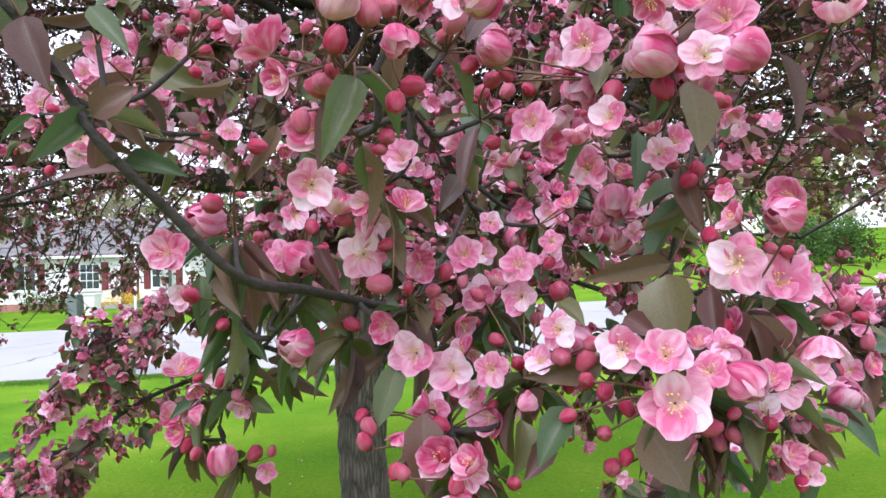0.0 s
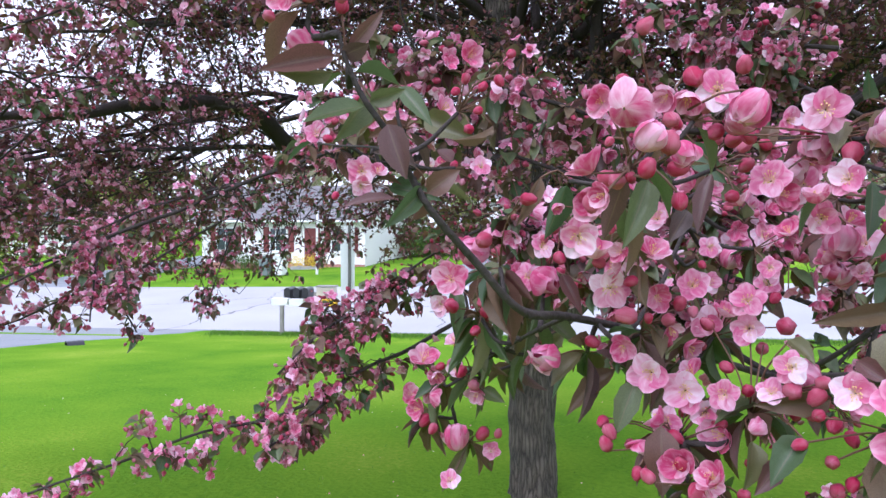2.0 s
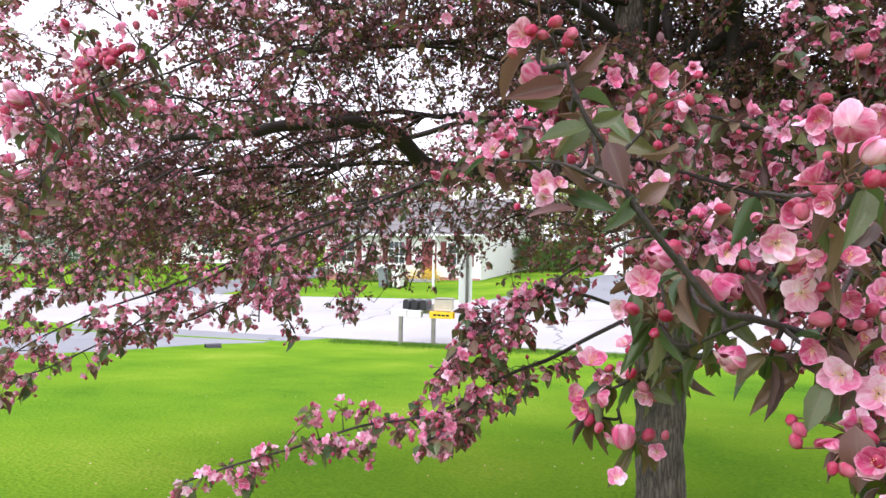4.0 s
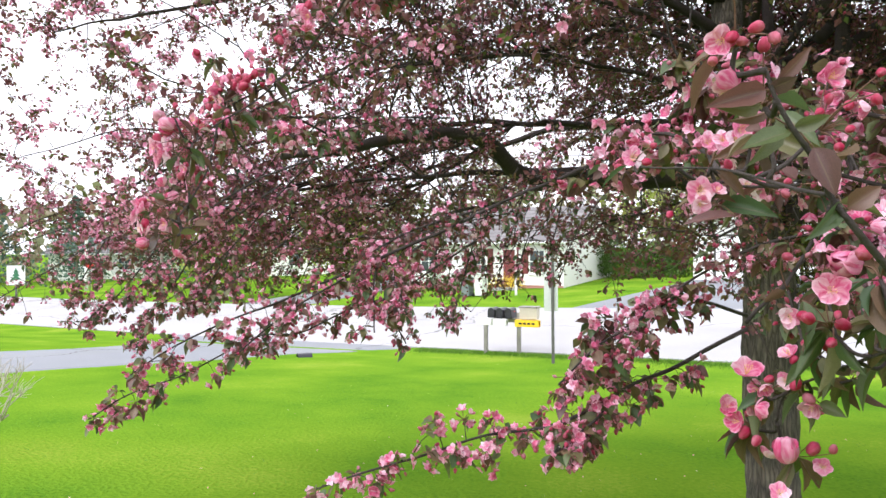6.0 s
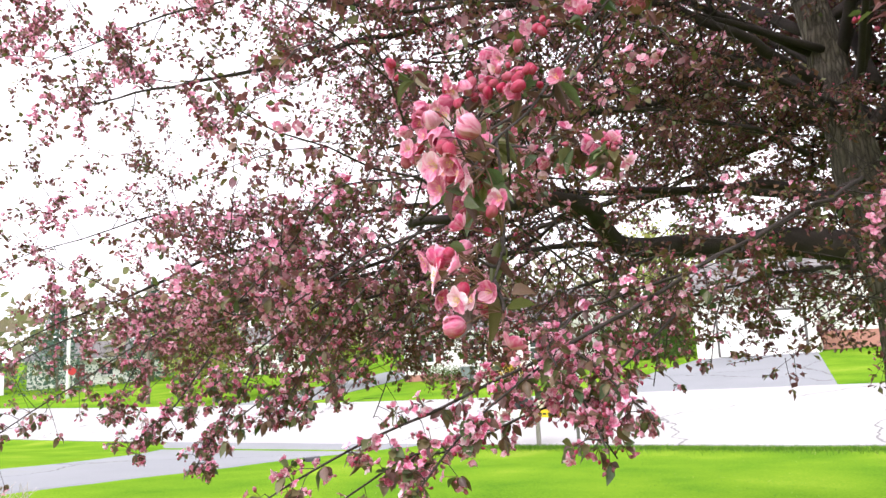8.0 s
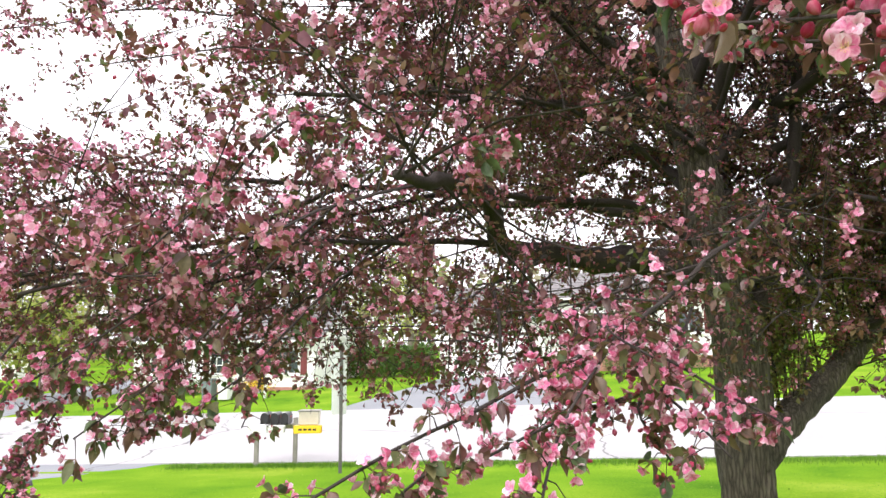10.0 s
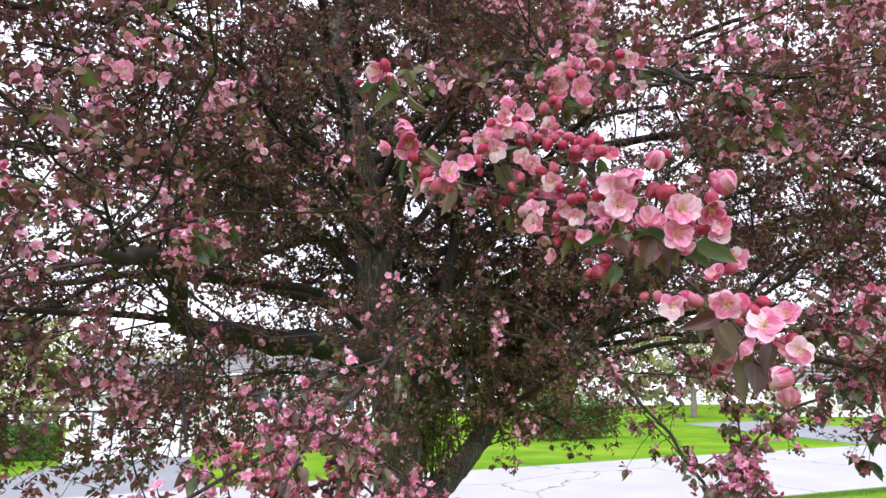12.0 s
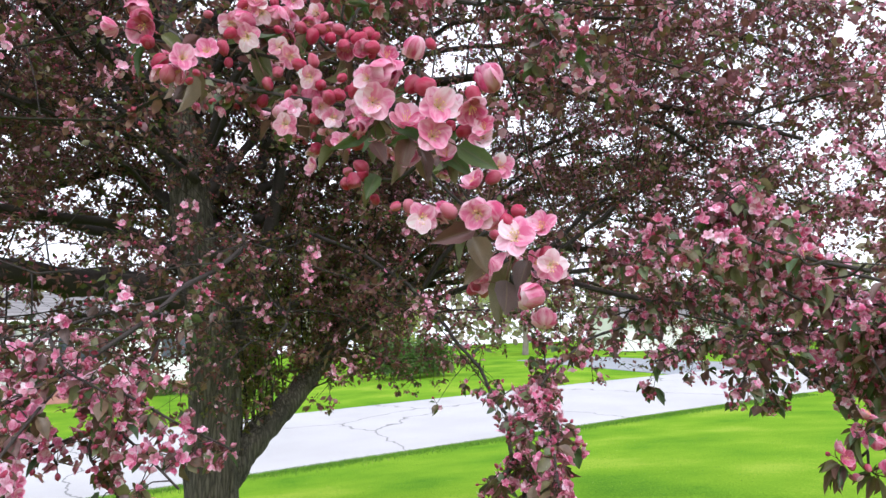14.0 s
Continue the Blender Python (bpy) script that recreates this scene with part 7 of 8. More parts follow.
tagged(new("petal_litter", big_shape("petal_litter", v, t, M_PETAL, u)), "pale pink petals shed on the lawn", "petals", kind="stuff")

# ---- roadside and neighbours ----


def post_rig():
    """Two posts with a beam that carries the street's mailboxes and paper tubes."""
    x0, y0 = -9.38, 16.05
    stand = thing("mailbox_stand", (x0, y0, gz(x0, y0)), "weathered wooden two-post stand for roadside mailboxes", "mailbox stand", turn=10)
    part("post", boxed(-0.05, 0.05, -0.05, 0.05, -0.2, 0.86, 0.008), M_WOOD, stand)
    part("post", boxed(0.87, 0.97, -0.05, 0.05, -0.2, 1.12, 0.008), M_WOOD, stand)
    part("beam", boxed(-0.12, 1.12, -0.045, 0.045, 0.86, 0.95, 0.006), M_WOOD, stand)
    part("plank", boxed(0.1, 0.86, -0.14, 0.14, 0.95, 0.975, 0.004), M_WOOD, stand)
    return stand


def round_top(bm, w, y0, y1, z0, h, n=8):
    """A box with a half-round lid, lying along y."""
    ring = [(-w / 2, z0), (w / 2, z0)] + [(w / 2 * math.cos(math.pi * k / n), z0 + h - w / 2 + w / 2 * math.sin(math.pi * k / n)) for k in range(n + 1)]
    a = [bm.verts.new((x, y0, z)) for x, z in ring]
    b = [bm.verts.new((x, y1, z)) for x, z in ring]
    bm.faces.new(a)
    bm.faces.new(list(reversed(b)))
    for i in range(len(ring)):
        j = (i + 1) % len(ring)
        bm.faces.new((a[j], a[i], b[i], b[j]))
    bmesh.ops.recalc_face_normals(bm, faces=bm.faces)


def mailbox(dx, mat, label):
    x0, y0 = -9.38, 16.05
    a = radians(10)
    m = thing("mailbox", (x0 + dx * math.cos(a), y0 + dx * math.sin(a), gz(x0, y0) + 0.975), label, "mailbox", "mailboxes on the stand", turn=10)
    bm = bmesh.new()
    round_top(bm, 0.17, -0.24, 0.22, 0.0, 0.27)
    part("body", bm, mat, m)
    bm = bmesh.new()
    round_top(bm, 0.178, 0.22, 0.245, -0.004, 0.278)
    part("door", bm, mat, m)
    part("flag", boxed(0.088, 0.094, -0.02, 0.10, 0.15, 0.18), M_SIGNRED, m, "small red flag")
    return m


def culvert(x, y, turn):
    """The open end of a drain pipe that runs under a drive."""
    c = thing("culvert_pipe", (x, y, gz(x, y) - 0.07), "black corrugated drain pipe end in the grass verge", "drain pipe", turn=turn)
    v, f = [], []
    rings, sides = 8, 20
    for i in range(rings):
        r = 0.17 + 0.008 * (i % 2)
        for k in range(sides):
            a = 2 * math.pi * k / sides
            v.append((r * math.cos(a), 0.05 * i, r * math.sin(a)))
    for i in range(rings - 1):
        for k in range(sides):
            a, b = i * sides + k, i * sides + (k + 1) % sides
            f.append((a, a + sides, b + sides, b))
    part("barrel", shape("barrel", v, f, M_BLACK, True), M_BLACK, c)
    rim = bmesh.new()
    inner = [rim.verts.new((0.14 * math.cos(2 * math.pi * k / sides), -0.004, 0.14 * math.sin(2 * math.pi * k / sides))) for k in range(sides)]
    outer_ring = [rim.verts.new((0.185 * math.cos(2 * math.pi * k / sides), -0.004, 0.185 * math.sin(2 * math.pi * k / sides))) for k in range(sides)]
    for k in range(sides):
        rim.faces.new((inner[k], inner[(k + 1) % sides], outer_ring[(k + 1) % sides], outer_ring[k]))
    part("rim", rim, M_BLACK, c)


culvert(-12.75, 12.4, -35)
culvert(-32.6, 27.0, -60)
post_rig()
mailbox(0.22, M_BLACK, "black metal mailbox with rounded top")
mailbox(0.46, M_BLACK, "black metal mailbox with rounded top")
mailbox(0.70, M_BLACK, "black metal mailbox with rounded top")


def paper_tube(dx, z, long, mat, label, words):
    x0, y0, a = -9.2, 15.62, radians(10)
    tb = thing("newspaper_tube", (x0 + dx * math.cos(a) + 0.02, y0 + dx * math.sin(a) - 0.17, gz(x0, y0) + z), label, "newspaper tube", turn=10)
    bm = bmesh.new()
    w, h, th = long, 0.17, 0.012
    box(bm, -w / 2, w / 2, -0.10, 0.10, 0, th, 0.004)
    box(bm, -w / 2, w / 2, -0.10, -0.10 + th, th, h - th, 0.0)
    box(bm, -w / 2, w / 2, 0.10 - th, 0.10, th, h - th, 0.0)
    box(bm, -w / 2, w / 2, -0.10, 0.10, h - th, h, 0.004)
    box(bm, -w / 2, -w / 2 + th, -0.09, 0.09, th, h - th, 0.0)
    part("sleeve", bm, mat, tb)
    for k in range(words):
        part("lettering_bar", boxed(-0.20 + 0.11 * k, -0.12 + 0.11 * k, -0.104, -0.1, 0.065, 0.11), M_BLACK, tb, "dark unreadable lettering")
    return tb


paper_tube(0.10, 0.86, 0.42, M_WHITEP, "white plastic newspaper tube on the stand", 0)
paper_tube(0.52, 0.84, 0.36, M_WHITEP, "white plastic newspaper tube on the stand", 0)
paper_tube(1.24, 0.84, 0.62, M_YELLOW, "yellow plastic newspaper tube with dark lettering", 4)


def slatted_box():
    x0, y0, a = -9.2, 15.62, radians(10)
    b = thing("parcel_box", (x0 + 1.24 * math.cos(a), y0 + 1.24 * math.sin(a), gz(x0, y0) + 1.02), "tan slatted wooden mailbox beside the post", "mailbox", turn=10)
    part("body", boxed(-0.22, 0.22, -0.16, 0.16, 0.0, 0.30, 0.01), M_TAN, b)
    for k in range(4):
        part("slat", boxed(-0.23, 0.23, -0.176, -0.162, 0.015 + 0.072 * k, 0.07 + 0.072 * k, 0.003), M_TAN, b)
    part("lid", boxed(-0.25, 0.25, -0.19, 0.19, 0.30, 0.325, 0.006), M_WOOD, b)


slatted_box()


def street_sign():
    x, y = -6.88, 14.78
    s = thing("street_sign", (x, y, gz(x, y)), "metal sign post with a pale board seen from behind", "sign", turn=25)
    bm = bmesh.new()
    box(bm, -0.035, 0.035, -0.008, 0.008, -0.2, 2.75, 0.002)
    box(bm, -0.035, -0.025, 0.0, 0.03, -0.2, 2.75)
    box(bm, 0.025, 0.035, 0.0, 0.03, -0.2, 2.75)
    part("pole", bm, M_STEEL, s)
    part("board", boxed(-0.20, 0.12, 0.034, 0.042, 1.22, 2.72, 0.003), M_PANEL, s, "pale grey narrow board")
    for z in (1.4, 2.0, 2.55):
        bm = bmesh.new()
        bmesh.ops.create_cone(bm, cap_ends=True, segments=8, radius1=0.012, radius2=0.010, depth=0.02, matrix=Matrix.Translation((0, -0.016, z)) @ Matrix.Rotation(radians(90), 4, "X"))
        part("bolt", bm, M_STEEL, s)


street_sign()


def window(parent, x, z, w, h, y, cols, rows, shutters=False):
    """A window standing on a wall's face at y, looking towards -y."""
    win = part("window", boxed(x - w / 2 - 0.08, x + w / 2 + 0.08, y - 0.06, y + 0.02, z - 0.08, z + h + 0.08, 0.01), M_TRIM, parent)
    for i in range(cols):
        for j in range(rows):
            a, b = x - w / 2 + w * i / cols, x - w / 2 + w * (i + 1) / cols
            c, d = z + h * j / rows, z + h * (j + 1) / rows
            part("pane", boxed(a + 0.025, b - 0.025, y - 0.072, y - 0.062, c + 0.025, d - 0.025), M_GLASS, win)
    part("sill", boxed(x - w / 2 - 0.12, x + w / 2 + 0.12, y - 0.12, y, z - 0.13, z - 0.08, 0.008), M_TRIM, win)
    if shutters:
        for s in (-1, 1):
            cx = x + s * (w / 2 + 0.28)
            sh = part("shutter", boxed(cx - 0.17, cx + 0.17, y - 0.045, y + 0.005, z - 0.08, z + h + 0.08, 0.006), M_RED, parent, "dark red shutter")
            for k in range(8):
                zz = z + (h - 0.05) * k / 8
                part("slat", boxed(cx - 0.13, cx + 0.13, y - 0.06, y - 0.046, zz, zz + h / 8 - 0.03), M_RED, sh)


def clapboards(parent, x0, x1, y, z0, z1, step=0.16):
    n = int((z1 - z0) / step)
    base = None
    for k in range(n):
        if base is None:
            bm = bmesh.new()
            a = [bm.verts.new(p) for p in ((x0, y, 0), (x1, y, 0), (x1, y - 0.022, 0.004), (x0, y - 0.022, 0.004), (x1, y - 0.002, step), (x0, y - 0.002, step), (x0, y, step), (x1, y, step))]
            for q in ((0, 1, 2, 3), (3, 2, 4, 5), (5, 4, 7, 6)):
                bm.faces.new([a[i] for i in q])
            base = bpy.data.meshes.new("clapboard")
            bm.to_mesh(base)
            bm.free()
            base.materials.append(M_SIDING)
        ob = new("clapboard", base)
        ob.parent = parent
        ob.location = (0, 0, z0 + k * step)


def gable_roof(parent, x0, x1, y0, y1, z, rise, over=0.45):
    ym = (y0 + y1) / 2
    for s, ye in ((0, y0 - over), (1, y1 + over)):
        slope = rise / (ym - y0)
        ze = z - slope * over
        bm = bmesh.new()
        a = [(x0 - over, ye, ze), (x1 + over, ye, ze), (x1 + over, ym, z + rise), (x0 - over, ym, z + rise)]
        low = [bm.verts.new(p) for p in a]
        top = [bm.verts.new((p[0], p[1], p[2] + 0.16)) for p in a]
        bm.faces.new(low)
        bm.faces.new(list(reversed(top)))
        for i in range(4):
            j = (i + 1) % 4
            bm.faces.new((low[j], low[i], top[i], top[j]))
        bmesh.ops.recalc_face_normals(bm, faces=bm.faces)
        roof = part("roof", bm, M_ROOF, parent)
        if s == 0:
            run = math.hypot(ym - ye, z + rise - ze)
            for k in range(9):
                t0 = k / 9
                yy, zz = ye + (ym - ye) * t0, ze + (z + rise - ze) * t0 + 0.16
                part("shingle_course", boxed(x0 - over, x1 + over, yy, yy + 0.06, zz - 0.005, zz + 0.022), M_ROOF, roof)
    for x in (x0, x1):
        bm = bmesh.new()
        f = [bm.verts.new(p) for p in ((x, y0, z), (x, y1, z), (x, ym, z + rise))]
        g = [bm.verts.new((p.co.x + 0.1, p.co.y, p.co.z)) for p in f]
        bm.faces.new(f)
        bm.faces.new(list(reversed(g)))
        for i in range(3):
            j = (i + 1) % 3
            bm.faces.new((f[j], f[i], g[i], g[j]))
        bmesh.ops.recalc_face_normals(bm, faces=bm.faces)
        part("gable", bm, M_SIDING, parent)
    part("gutter", boxed(x0 - over, x1 + over, y0 - over - 0.12, y0 - over, z - rise / (ym - y0) * over - 0.02, z - rise / (ym - y0) * over + 0.10, 0.015), M_TRIM, parent)


def house_across():
    """White house with red shutters, left of the far drive."""
    x, y = -19.32, 34.16
    h = thing("house", (x, y, gz(x, y)), "white clapboard house with dark red shutters", "house")
    part("wall", boxed(-5.6, 4.6, 0, 8, -0.8, 2.75), M_SIDING, h)
    clapboards(h, -5.6, 4.6, -0.002, 0.25, 2.7, 0.2)
    gable_roof(h, -5.6, 4.6, 0, 8, 2.75, 1.9)
    window(h, -0.6, 0.95, 1.0, 1.25, -0.02, 3, 3, True)
    window(h, -4.0, 0.95, 1.1, 1.25, -0.02, 2, 2, True)
    window(h, 3.2, 0.95, 1.1, 1.2, -0.02, 2, 2, True)
    door = part("door", boxed(1.0, 1.95, -0.06, -0.02, 0.15, 2.2, 0.01), M_RED, h, "dark red front door")
    part("door_handle", boxed(1.08, 1.12, -0.12, -0.06, 1.1, 1.2, 0.01), M_STEEL, door)
    part("door_frame", boxed(0.88, 2.07, -0.045, -0.01, 0.15, 2.32), M_TRIM, h)
    part("step", boxed(0.7, 2.2, -1.1, 0, -0.3, 0.14, 0.02), M_ROAD, h)
    part("foundation", boxed(-5.58, 4.58, -0.03, 8, -0.8, 0.24), M_BRICK, h)


def house_garage():
    """White house with an attached garage at the end of the far drive."""
    x, y = -6.06, 37.50
    g = gz(x, y)
    h = thing("house", (x, y, g), "white sided house with attached two-car garage", "house")
    part("wall", boxed(-2.75, 2.9, 0, 7, -0.8, 3.3), M_SIDING, h)
    clapboards(h, -2.75, -1.75, -0.002, 0.1, 3.2, 0.2)
    clapboards(h, 2.45, 2.9, -0.002, 0.1, 3.2, 0.2)
    clapboards(h, -1.74, 2.44, -0.002, 2.32, 3.2, 0.2)
    part("door_frame", boxed(-1.72, 2.42, -0.05, -0.004, 0, 2.3, 0.01), M_STEEL, h, "dark door surround")
    door = part("garage_door", boxed(-1.6, 2.3, -0.07, -0.052, 0.02, 2.18, 0.004), M_TRIM, h, "white panelled garage door")
    for i in range(4):
        for j in range(4):
            part("panel", boxed(-1.52 + 0.96 * i, -0.68 + 0.96 * i, -0.085, -0.071, 0.09 + 0.53 * j, 0.50 + 0.53 * j, 0.01), M_TRIM, door)
    lamp = part("wall_lamp", boxed(-2.2, -2.06, -0.16, -0.004, 1.75, 2.0, 0.02), M_BLACK, h, "small black wall lamp")
    gable_roof(h, -2.75, 2.9, 0, 7, 3.3, 1.7)
    part("wall", boxed(2.9, 14.5, 1.2, 9, -0.8, 4.3), M_SIDING, h)
    clapboards(h, 2.92, 14.5, 1.198, 1.1, 4.2, 0.2)
    part("foundation", boxed(2.95, 14.5, 1.16, 1.21, -0.6, 1.08, 0.0), M_BRICK, h, "red brick lower wall")
    window(h, 6.2, 2.2, 2.2, 1.2, 1.18, 3, 1)
    window(h, 10.5, 2.3, 1.4, 1.1, 1.18, 2, 1, True)
    gable_roof(h, 3.1, 14.5, 1.2, 9, 4.3, 1.6)


def cottage(x, y, w, d, label, turn):
    h = thing("house", (x, y, gz(x, y)), label, "house", turn=turn)
    part("wall", boxed(-w / 2, w / 2, 0, d, -0.8, 2.8), M_SIDING, h)
    gable_roof(h, -w / 2, w / 2, 0, d, 2.8, 1.5)
    window(h, -w / 4, 1.0, 1.2, 1.2, -0.02, 2, 2)
    window(h, w / 4, 1.0, 1.2, 1.2, -0.02, 2, 2)
    part("door", boxed(-0.5, 0.45, -0.05, 0.0, 0.1, 2.15, 0.01), M_RED, h, "red door")


house_across()
house_garage()
cottage(-69.46, 40.87, 11, 7, "small white house with grey roof far off", 30)
cottage(-49.45, 45.37, 12, 7, "white house behind garden trees", 20)
cottage(48.78, 42.46, 13, 8, "white house on the rise to the east", -25)


def bin_at(x, y, mat, label):
    b = thing("wheelie_bin", (x, y, gz(x, y)), label, "bin")
    bm = bmesh.new()
    vs = box(bm, -0.26, 0.26, -0.3, 0.3, 0.06, 0.95, 0.02)
    for q in vs:
        k = 0.82 + 0.18 * q.co.z / 0.95
        q.co.x *= k
        q.co.y *= k
    part("body", bm, mat, b)
    part("lid", boxed(-0.29, 0.29, -0.34, 0.33, 0.95, 1.03, 0.02), mat, b)
    for s in (-1, 1):
        bm = bmesh.new()
        bmesh.ops.create_cone(bm, cap_ends=True, segments=14, radius1=0.1, radius2=0.1, depth=0.05, matrix=Matrix.Translation((0.22 * s, 0.24, 0.1)) @ Matrix.Rotation(radians(90), 4, "Y"))
        part("wheel", bm, M_BLACK, b)


bin_at(-18.20, 29.95, M_GREY, "dark grey wheeled rubbish bin on the lawn")
bin_at(-17.47, 30.06, M_WHITEP, "pale wheeled recycling bin on the lawn")


def pole_at(x, y, h, r, mat, label, arm):
    p = thing("utility_pole", (x, y, gz(x, y)), label, "utility pole")
    part("pole", limb_mesh("pole", [(0, 0, -0.3), (0, 0, h / 2), (0.03, 0, h)], r, r * 0.75, 12, mat, 4, 0.03), mat, p)
    if arm:
        part("crossarm", boxed(-1.1, 1.1, -0.06, 0.06, h - 0.9, h - 0.76, 0.01), mat, p)
        for k in (-1.0, -0.4, 0.4, 1.0):
            part("insulator", boxed(k - 0.05, k + 0.05, -0.05, 0.05, h - 0.76, h - 0.6, 0.02), M_WHITEP, p)


pole_at(-55.60, 31.56, 9, 0.16, M_WHITEP, "pale utility pole by the street", False)
pole_at(-40.14, 27.75, 8, 0.13, M_TRUNKFAR, "dark wooden utility pole by the street", True)
pole_at(-15.78, 30.61, 3.2, 0.07, M_WHITEP, "white wooden lamp post in the far yard", False)


def park_sign():
    x, y = -50.75, 23.81
    s = thing("park_sign", (x, y, gz(x, y)), "white sign with a green tree symbol on a post", "sign", turn=60)
    part("post", boxed(-0.06, 0.06, -0.06, 0.06, -0.2, 2.4, 0.005), M_STEEL, s)
    part("board", boxed(-0.55, 0.55, -0.09, -0.065, 1.25, 2.6, 0.02), M_WHITEP, s)
    bm = bmesh.new()
    for k in range(3):
        w, z = 0.32 - 0.08 * k, 1.62 + 0.24 * k
        f = [bm.verts.new(p) for p in ((-w, -0.096, z), (w, -0.096, z), (0, -0.096, z + 0.34))]
        g = [bm.verts.new((p.co.x, -0.09, p.co.z)) for p in f]
        bm.faces.new(f)
        bm.faces.new(list(reversed(g)))
        for i in range(3):
            bm.faces.new((f[(i + 1) % 3], f[i], g[i], g[(i + 1) % 3]))
    part("tree_symbol", bm, M_SIGNGREEN, s, "dark green tree symbol")


def stop_sign():
    x, y = -52.42, 30.02
    s = thing("stop_sign", (x, y, gz(x, y)), "red octagonal road sign on a steel post", "sign", turn=55)
    part("post", boxed(-0.03, 0.03, -0.03, 0.03, -0.2, 2.5), M_STEEL, s)
    bm = bmesh.new()
    bmesh.ops.create_cone(bm, cap_ends=True, segments=8, radius1=0.3, radius2=0.3, depth=0.02, matrix=Matrix.Translation((0, -0.05, 2.2)) @ Matrix.Rotation(radians(90), 4, "X") @ Matrix.Rotation(radians(22.5), 4, "Z"))
    part("plate", bm, M_SIGNRED, s)


park_sign()
stop_sign()


# ---- trees and shrubs in the distance ----
def leaf_cloud(centres, spread, count, size, seed):
    r = np.random.default_rng(seed)
    c = np.repeat(np.array(centres, float), count, 0)
    m = len(c)
    c = c + r.normal(0, 1, (m, 3)) * np.repeat(np.array(spread, float), count)[:, None]
    x = unit(r.normal(0, 1, (m, 3)))
    long = r.uniform(0.7, 1.3, m) * size
    return scatter(LEAF6, LEAF6_T, LEAF6_U, c, x, unit(r.normal(0, 0.7, (m, 3)) + np.array([0, 0, 1])), long, long * 0.75)


def far_tree(x, y, h, w, mat, label, seed, dense=60, leaf=0.16, low=0.25):
    """A broadleaf tree: trunk, limbs and a ragged crown of small leaves."""
    r = random.Random(seed)
    t = thing("tree", (x, y, gz(x, y)), label, "tree", "trees beyond the street")
    part("trunk", limb_mesh("trunk", [(0, 0, -0.3), (0.05 * w, 0, h * 0.25), (-0.03 * w, 0.02 * w, h * 0.55), (0, 0, h * 0.85)], 0.035 * h, 0.006 * h, 10, M_TRUNKFAR, 4, 0.1), M_TRUNKFAR, t)
    centres, spread = [], []
    for k in range(16):
        a, up = 2.4 * k + r.uniform(-0.3, 0.3), low + (0.92 - low) * (k + r.random()) / 16
        reach = w * (1 - 0.75 * abs(up - 0.5)) * r.uniform(0.5, 1.0)
        z0 = h * up * 0.75
        tip = Vector((reach * math.cos(a), reach * math.sin(a), h * up + 0.15 * reach))
        part("limb", limb_mesh("limb", [(0, 0, z0), (tip.x * 0.5, tip.y * 0.5, z0 + (tip.z - z0) * 0.65), tip], 0.010 * h, 0.003 * h, 5, M_TRUNKFAR, 3), M_TRUNKFAR, t)
        for s in (0.55, 0.75, 1.0):
            q = Vector((0, 0, z0)).lerp(tip, s)
            for j in range(2):
                centres.append((q.x + r.gauss(0, 0.10 * w), q.y + r.gauss(0, 0.10 * w), q.z + r.gauss(0, 0.04 * h)))
                spread.append(0.11 * w * r.uniform(0.6, 1.3))
    v, tr, u = leaf_cloud(centres, spread, int(dense * 0.5), leaf * 1.3, seed)
    part("crown", big_shape("crown", v, tr, mat, u), mat, t)


def spruce(x, y, h, w, seed):
    r = random.Random(seed)
    t = thing("spruce", (x, y, gz(x, y)), "dark blue-green spruce with layered boughs", "tree", "spruces")
    part("trunk", limb_mesh("trunk", [(0, 0, -0.3), (0, 0, h * 0.5), (0, 0, h)], 0.018 * h, 0.003 * h, 8, M_TRUNKFAR, 4), M_TRUNKFAR, t)
    centres, spread = [], []
    for k in range(60):
        up = 0.06 + 0.92 * k / 60
        a = 2.4 * k
        reach = w * (1 - up) * r.uniform(0.75, 1.1)
        for s in (0.3, 0.6, 0.9):
            centres.append((reach * s * math.cos(a), reach * s * math.sin(a), h * up - 0.12 * reach * s))
            spread.append(0.10 * w * (1.1 - up) + 0.05)
    v, tr, u = leaf_cloud(centres, spread, 16, 0.27, seed)
    part("foliage", big_shape("foliage", v, tr, M_NEEDLE, u), M_NEEDLE, t)


far_tree(-28.68, 31.92, 6.0, 2.8, M_SPRING, "young yellow-green spring tree", 1, 80)
far_tree(-34.44, 28.15, 5.0, 2.4, M_SPRING, "young yellow-green spring tree", 2, 70)
far_tree(-12.50, 45.86, 9.0, 4.0, M_SPRING, "tall tree in thin spring leaf", 3, 60)
far_tree(-25.19, 46.75, 10.0, 4.5, M_WOODS, "bare-looking tree with budding twigs", 4, 50)
far_tree(-37.81, 43.41, 10.0, 4.5, M_WOODS, "bare-looking tree with budding twigs", 5, 50)
far_tree(12.76, 51.48, 10.0, 4.5, M_WOODS, "bare-looking tree with budding twigs", 6, 50)
far_tree(23.30, 52.68, 9.0, 4.2, M_SPRING, "tall tree in thin spring leaf", 7, 55)
far_tree(19.21, 43.12, 6.0, 3.0, M_SPRING, "young yellow-green spring tree", 8, 70)
far_tree(34.97, 48.61, 9.0, 4.5, M_SPRING, "tall tree in thin spring leaf", 9, 60)
far_tree(46.76, 36.10, 8.0, 4.2, M_WOODS, "bare-looking tree with budding twigs", 10, 50)
far_tree(61.48, 40.52, 10.0, 5.0, M_SPRING, "tall tree in thin spring leaf", 11, 60)
far_tree(-44.02, 33.82, 7.0, 3.2, M_SPRING, "tall tree in thin spring leaf", 12, 60)
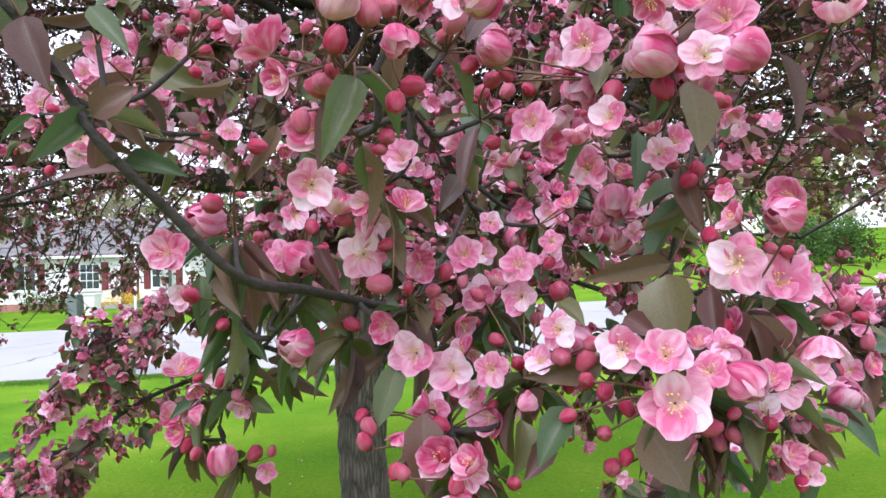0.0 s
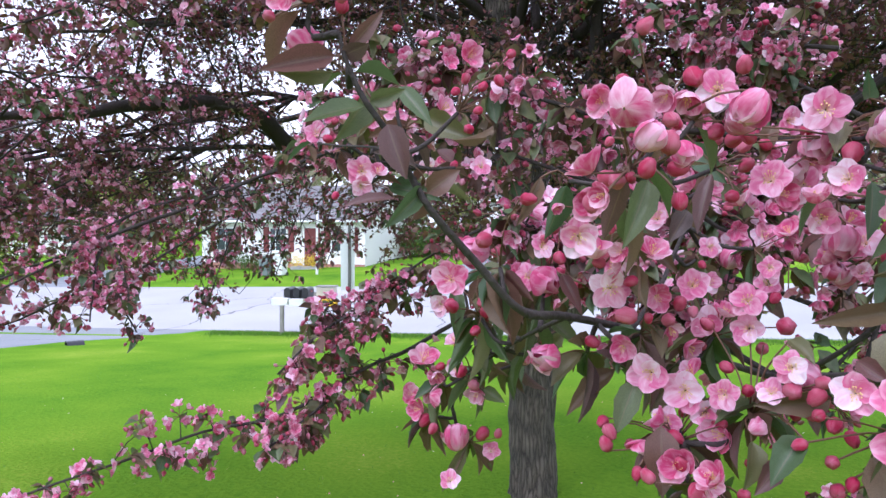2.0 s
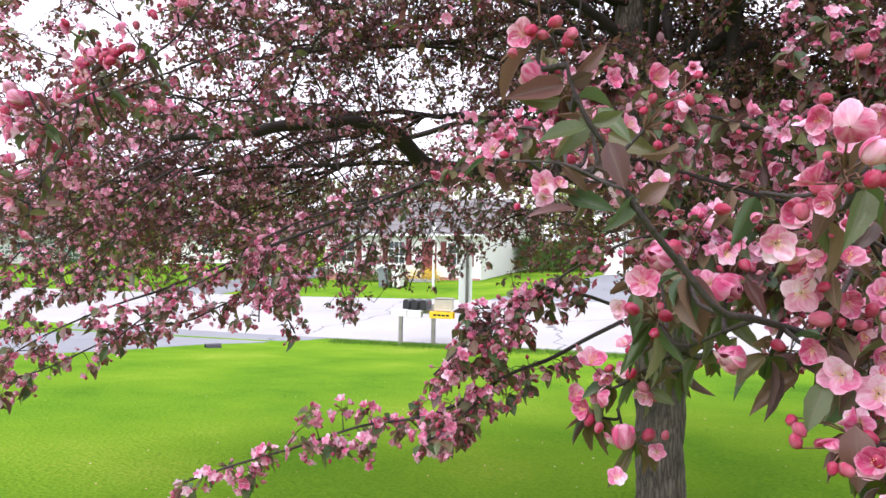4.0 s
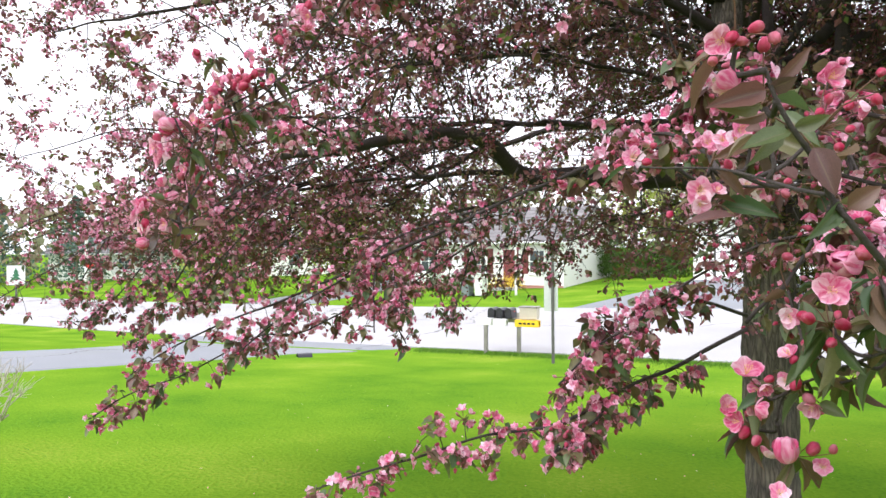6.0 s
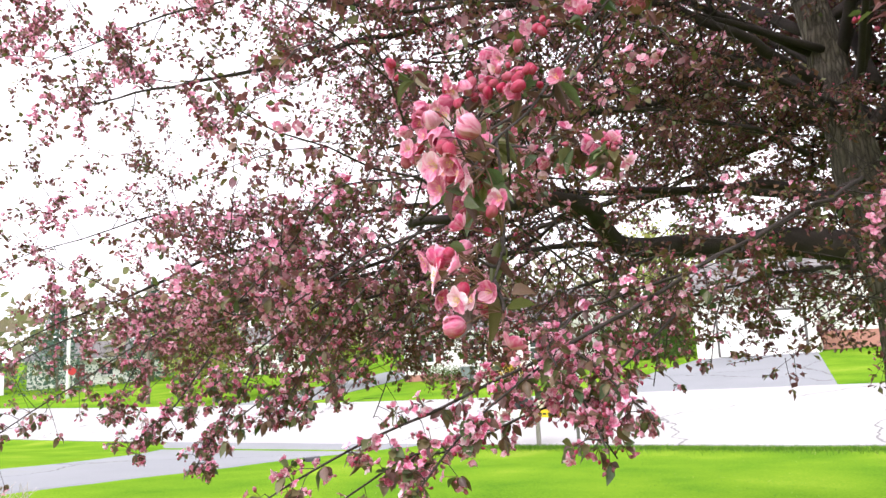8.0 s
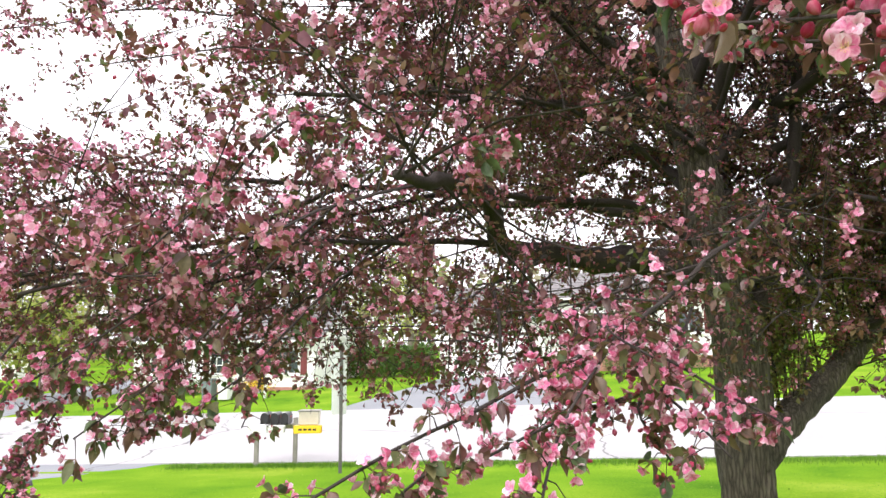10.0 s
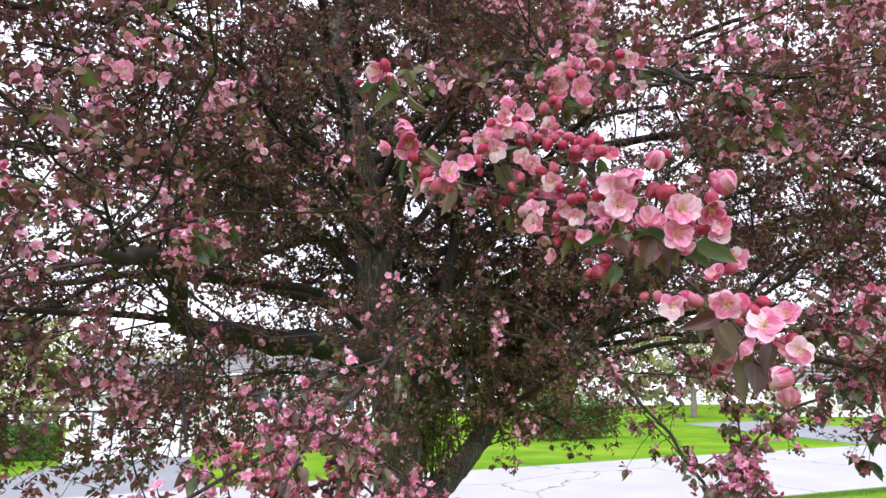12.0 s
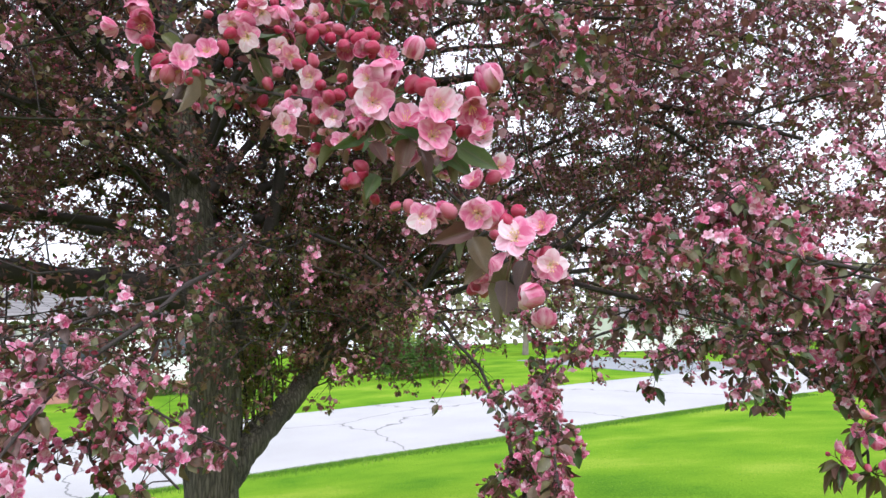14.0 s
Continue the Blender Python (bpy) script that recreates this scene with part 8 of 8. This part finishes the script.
far_tree(-88.37, 34.28, 10.0, 5.0, M_SPRING, "tall tree in thin spring leaf", 13, 50, 0.24)
spruce(-61.04, 43.10, 10, 5.0, 1)
spruce(-66.23, 36.69, 8.5, 5.0, 2)
spruce(-75.69, 33.40, 10, 5.5, 3)
spruce(-56.89, 48.43, 11, 5.0, 4)


def far_woods():
    """The wooded rise that closes the view."""
    r = random.Random(3)
    centres, spread = [], []
    for k in range(420):
        a = radians(-75 + 160 * (k + r.random()) / 420)
        d = r.uniform(75, 120)
        x, y = -1 + d * math.sin(-a), d * math.cos(a)
        g = gz(x, y)
        for j in range(5):
            centres.append((x + r.gauss(0, 1.5), y + r.gauss(0, 1.5), g + r.uniform(0.6, 9.0)))
            spread.append(r.uniform(0.8, 1.6))
    v, tr, u = leaf_cloud(centres, spread, 5, 1.1, 8)
    tagged(new("woods", big_shape("woods", v, tr, M_WOODS, u)), "distant spring woods on the rise", "woods", kind="stuff")


far_woods()


def shrub(x, y, w, d, h, mat, label, name, seed, count=70, leaf=0.07):
    t = thing(name, (x, y, gz(x, y)), label, "shrub")
    r = random.Random(seed)
    centres, spread = [], []
    n = int(14 * w * d) + 8
    for k in range(n):
        px, py = r.uniform(-w / 2, w / 2), r.uniform(-d / 2, d / 2)
        hh = h * r.uniform(0.7, 1.05)
        if k % 3 == 0:
            part("stem", limb_mesh("stem", [(px * 0.7, py * 0.7, -0.1), (px, py, hh * 0.8)], 0.012, 0.004, 5, M_TRUNKFAR, 2), M_TRUNKFAR, t)
        for z in (0.25, 0.5, 0.75, 0.95):
            centres.append((px + r.gauss(0, 0.08), py + r.gauss(0, 0.08), hh * z))
            spread.append(0.14)
    v, tr, u = leaf_cloud(centres, spread, count // 4, leaf, seed)
    part("foliage", big_shape("foliage", v, tr, mat, u), mat, t)


shrub(-12.85, 40.05, 6.4, 1.6, 1.9, M_HEDGE, "tall green hedge between two houses", "hedge", 1, 80, 0.12)
shrub(-17.83, 33.44, 1.8, 0.7, 0.7, M_FLOWER, "yellow flowering shrub by the house wall", "flowering_shrub", 2, 60, 0.06)
shrub(-21.63, 33.28, 2.6, 0.8, 0.8, M_HEDGE, "low green foundation shrubs", "foundation_shrub", 3, 60, 0.07)
shrub(2.38, 37.93, 5.0, 0.8, 0.8, M_HEDGE, "low green foundation shrubs", "foundation_shrub", 4, 60, 0.08)
shrub(16.68, 35.17, 4.5, 2.2, 2.2, M_HEDGE, "rounded green shrubs on the far lawn", "shrub", 5, 60, 0.13)


def bare_shrub(x, y):
    """A leafless pale shrub at the edge of the yard."""
    t = thing("bare_shrub", (x, y, gz(x, y)), "leafless pale grey shrub with fine twigs", "shrub")
    r = random.Random(4)

    def sprout(p, d, length, rad, depth):
        q = p + d * length * 0.5 + Vector((r.gauss(0, 0.03), r.gauss(0, 0.03), 0.02))
        e = q + (d + Vector((r.gauss(0, 0.25), r.gauss(0, 0.25), 0.1))).normalized() * length * 0.5
        part("stem" if depth == 3 else "twig", limb_mesh("stem", [p, q, e], rad, rad * 0.55, 5, M_DRY, 2), M_DRY, t)
        if depth:
            for k in range(3):
                o = Vector((r.gauss(0, 0.6), r.gauss(0, 0.6), r.gauss(0.3, 0.5)))
                sprout(q.lerp(e, r.random()), (d + o).normalized(), length * r.uniform(0.5, 0.75), rad * 0.55, depth - 1)

    for k in range(7):
        a = 0.9 * k
        sprout(Vector((0, 0, -0.05)), Vector((0.6 * math.cos(a), 0.6 * math.sin(a), 0.9)).normalized(), 0.5, 0.016, 3)


bare_shrub(-7.28, 2.75)
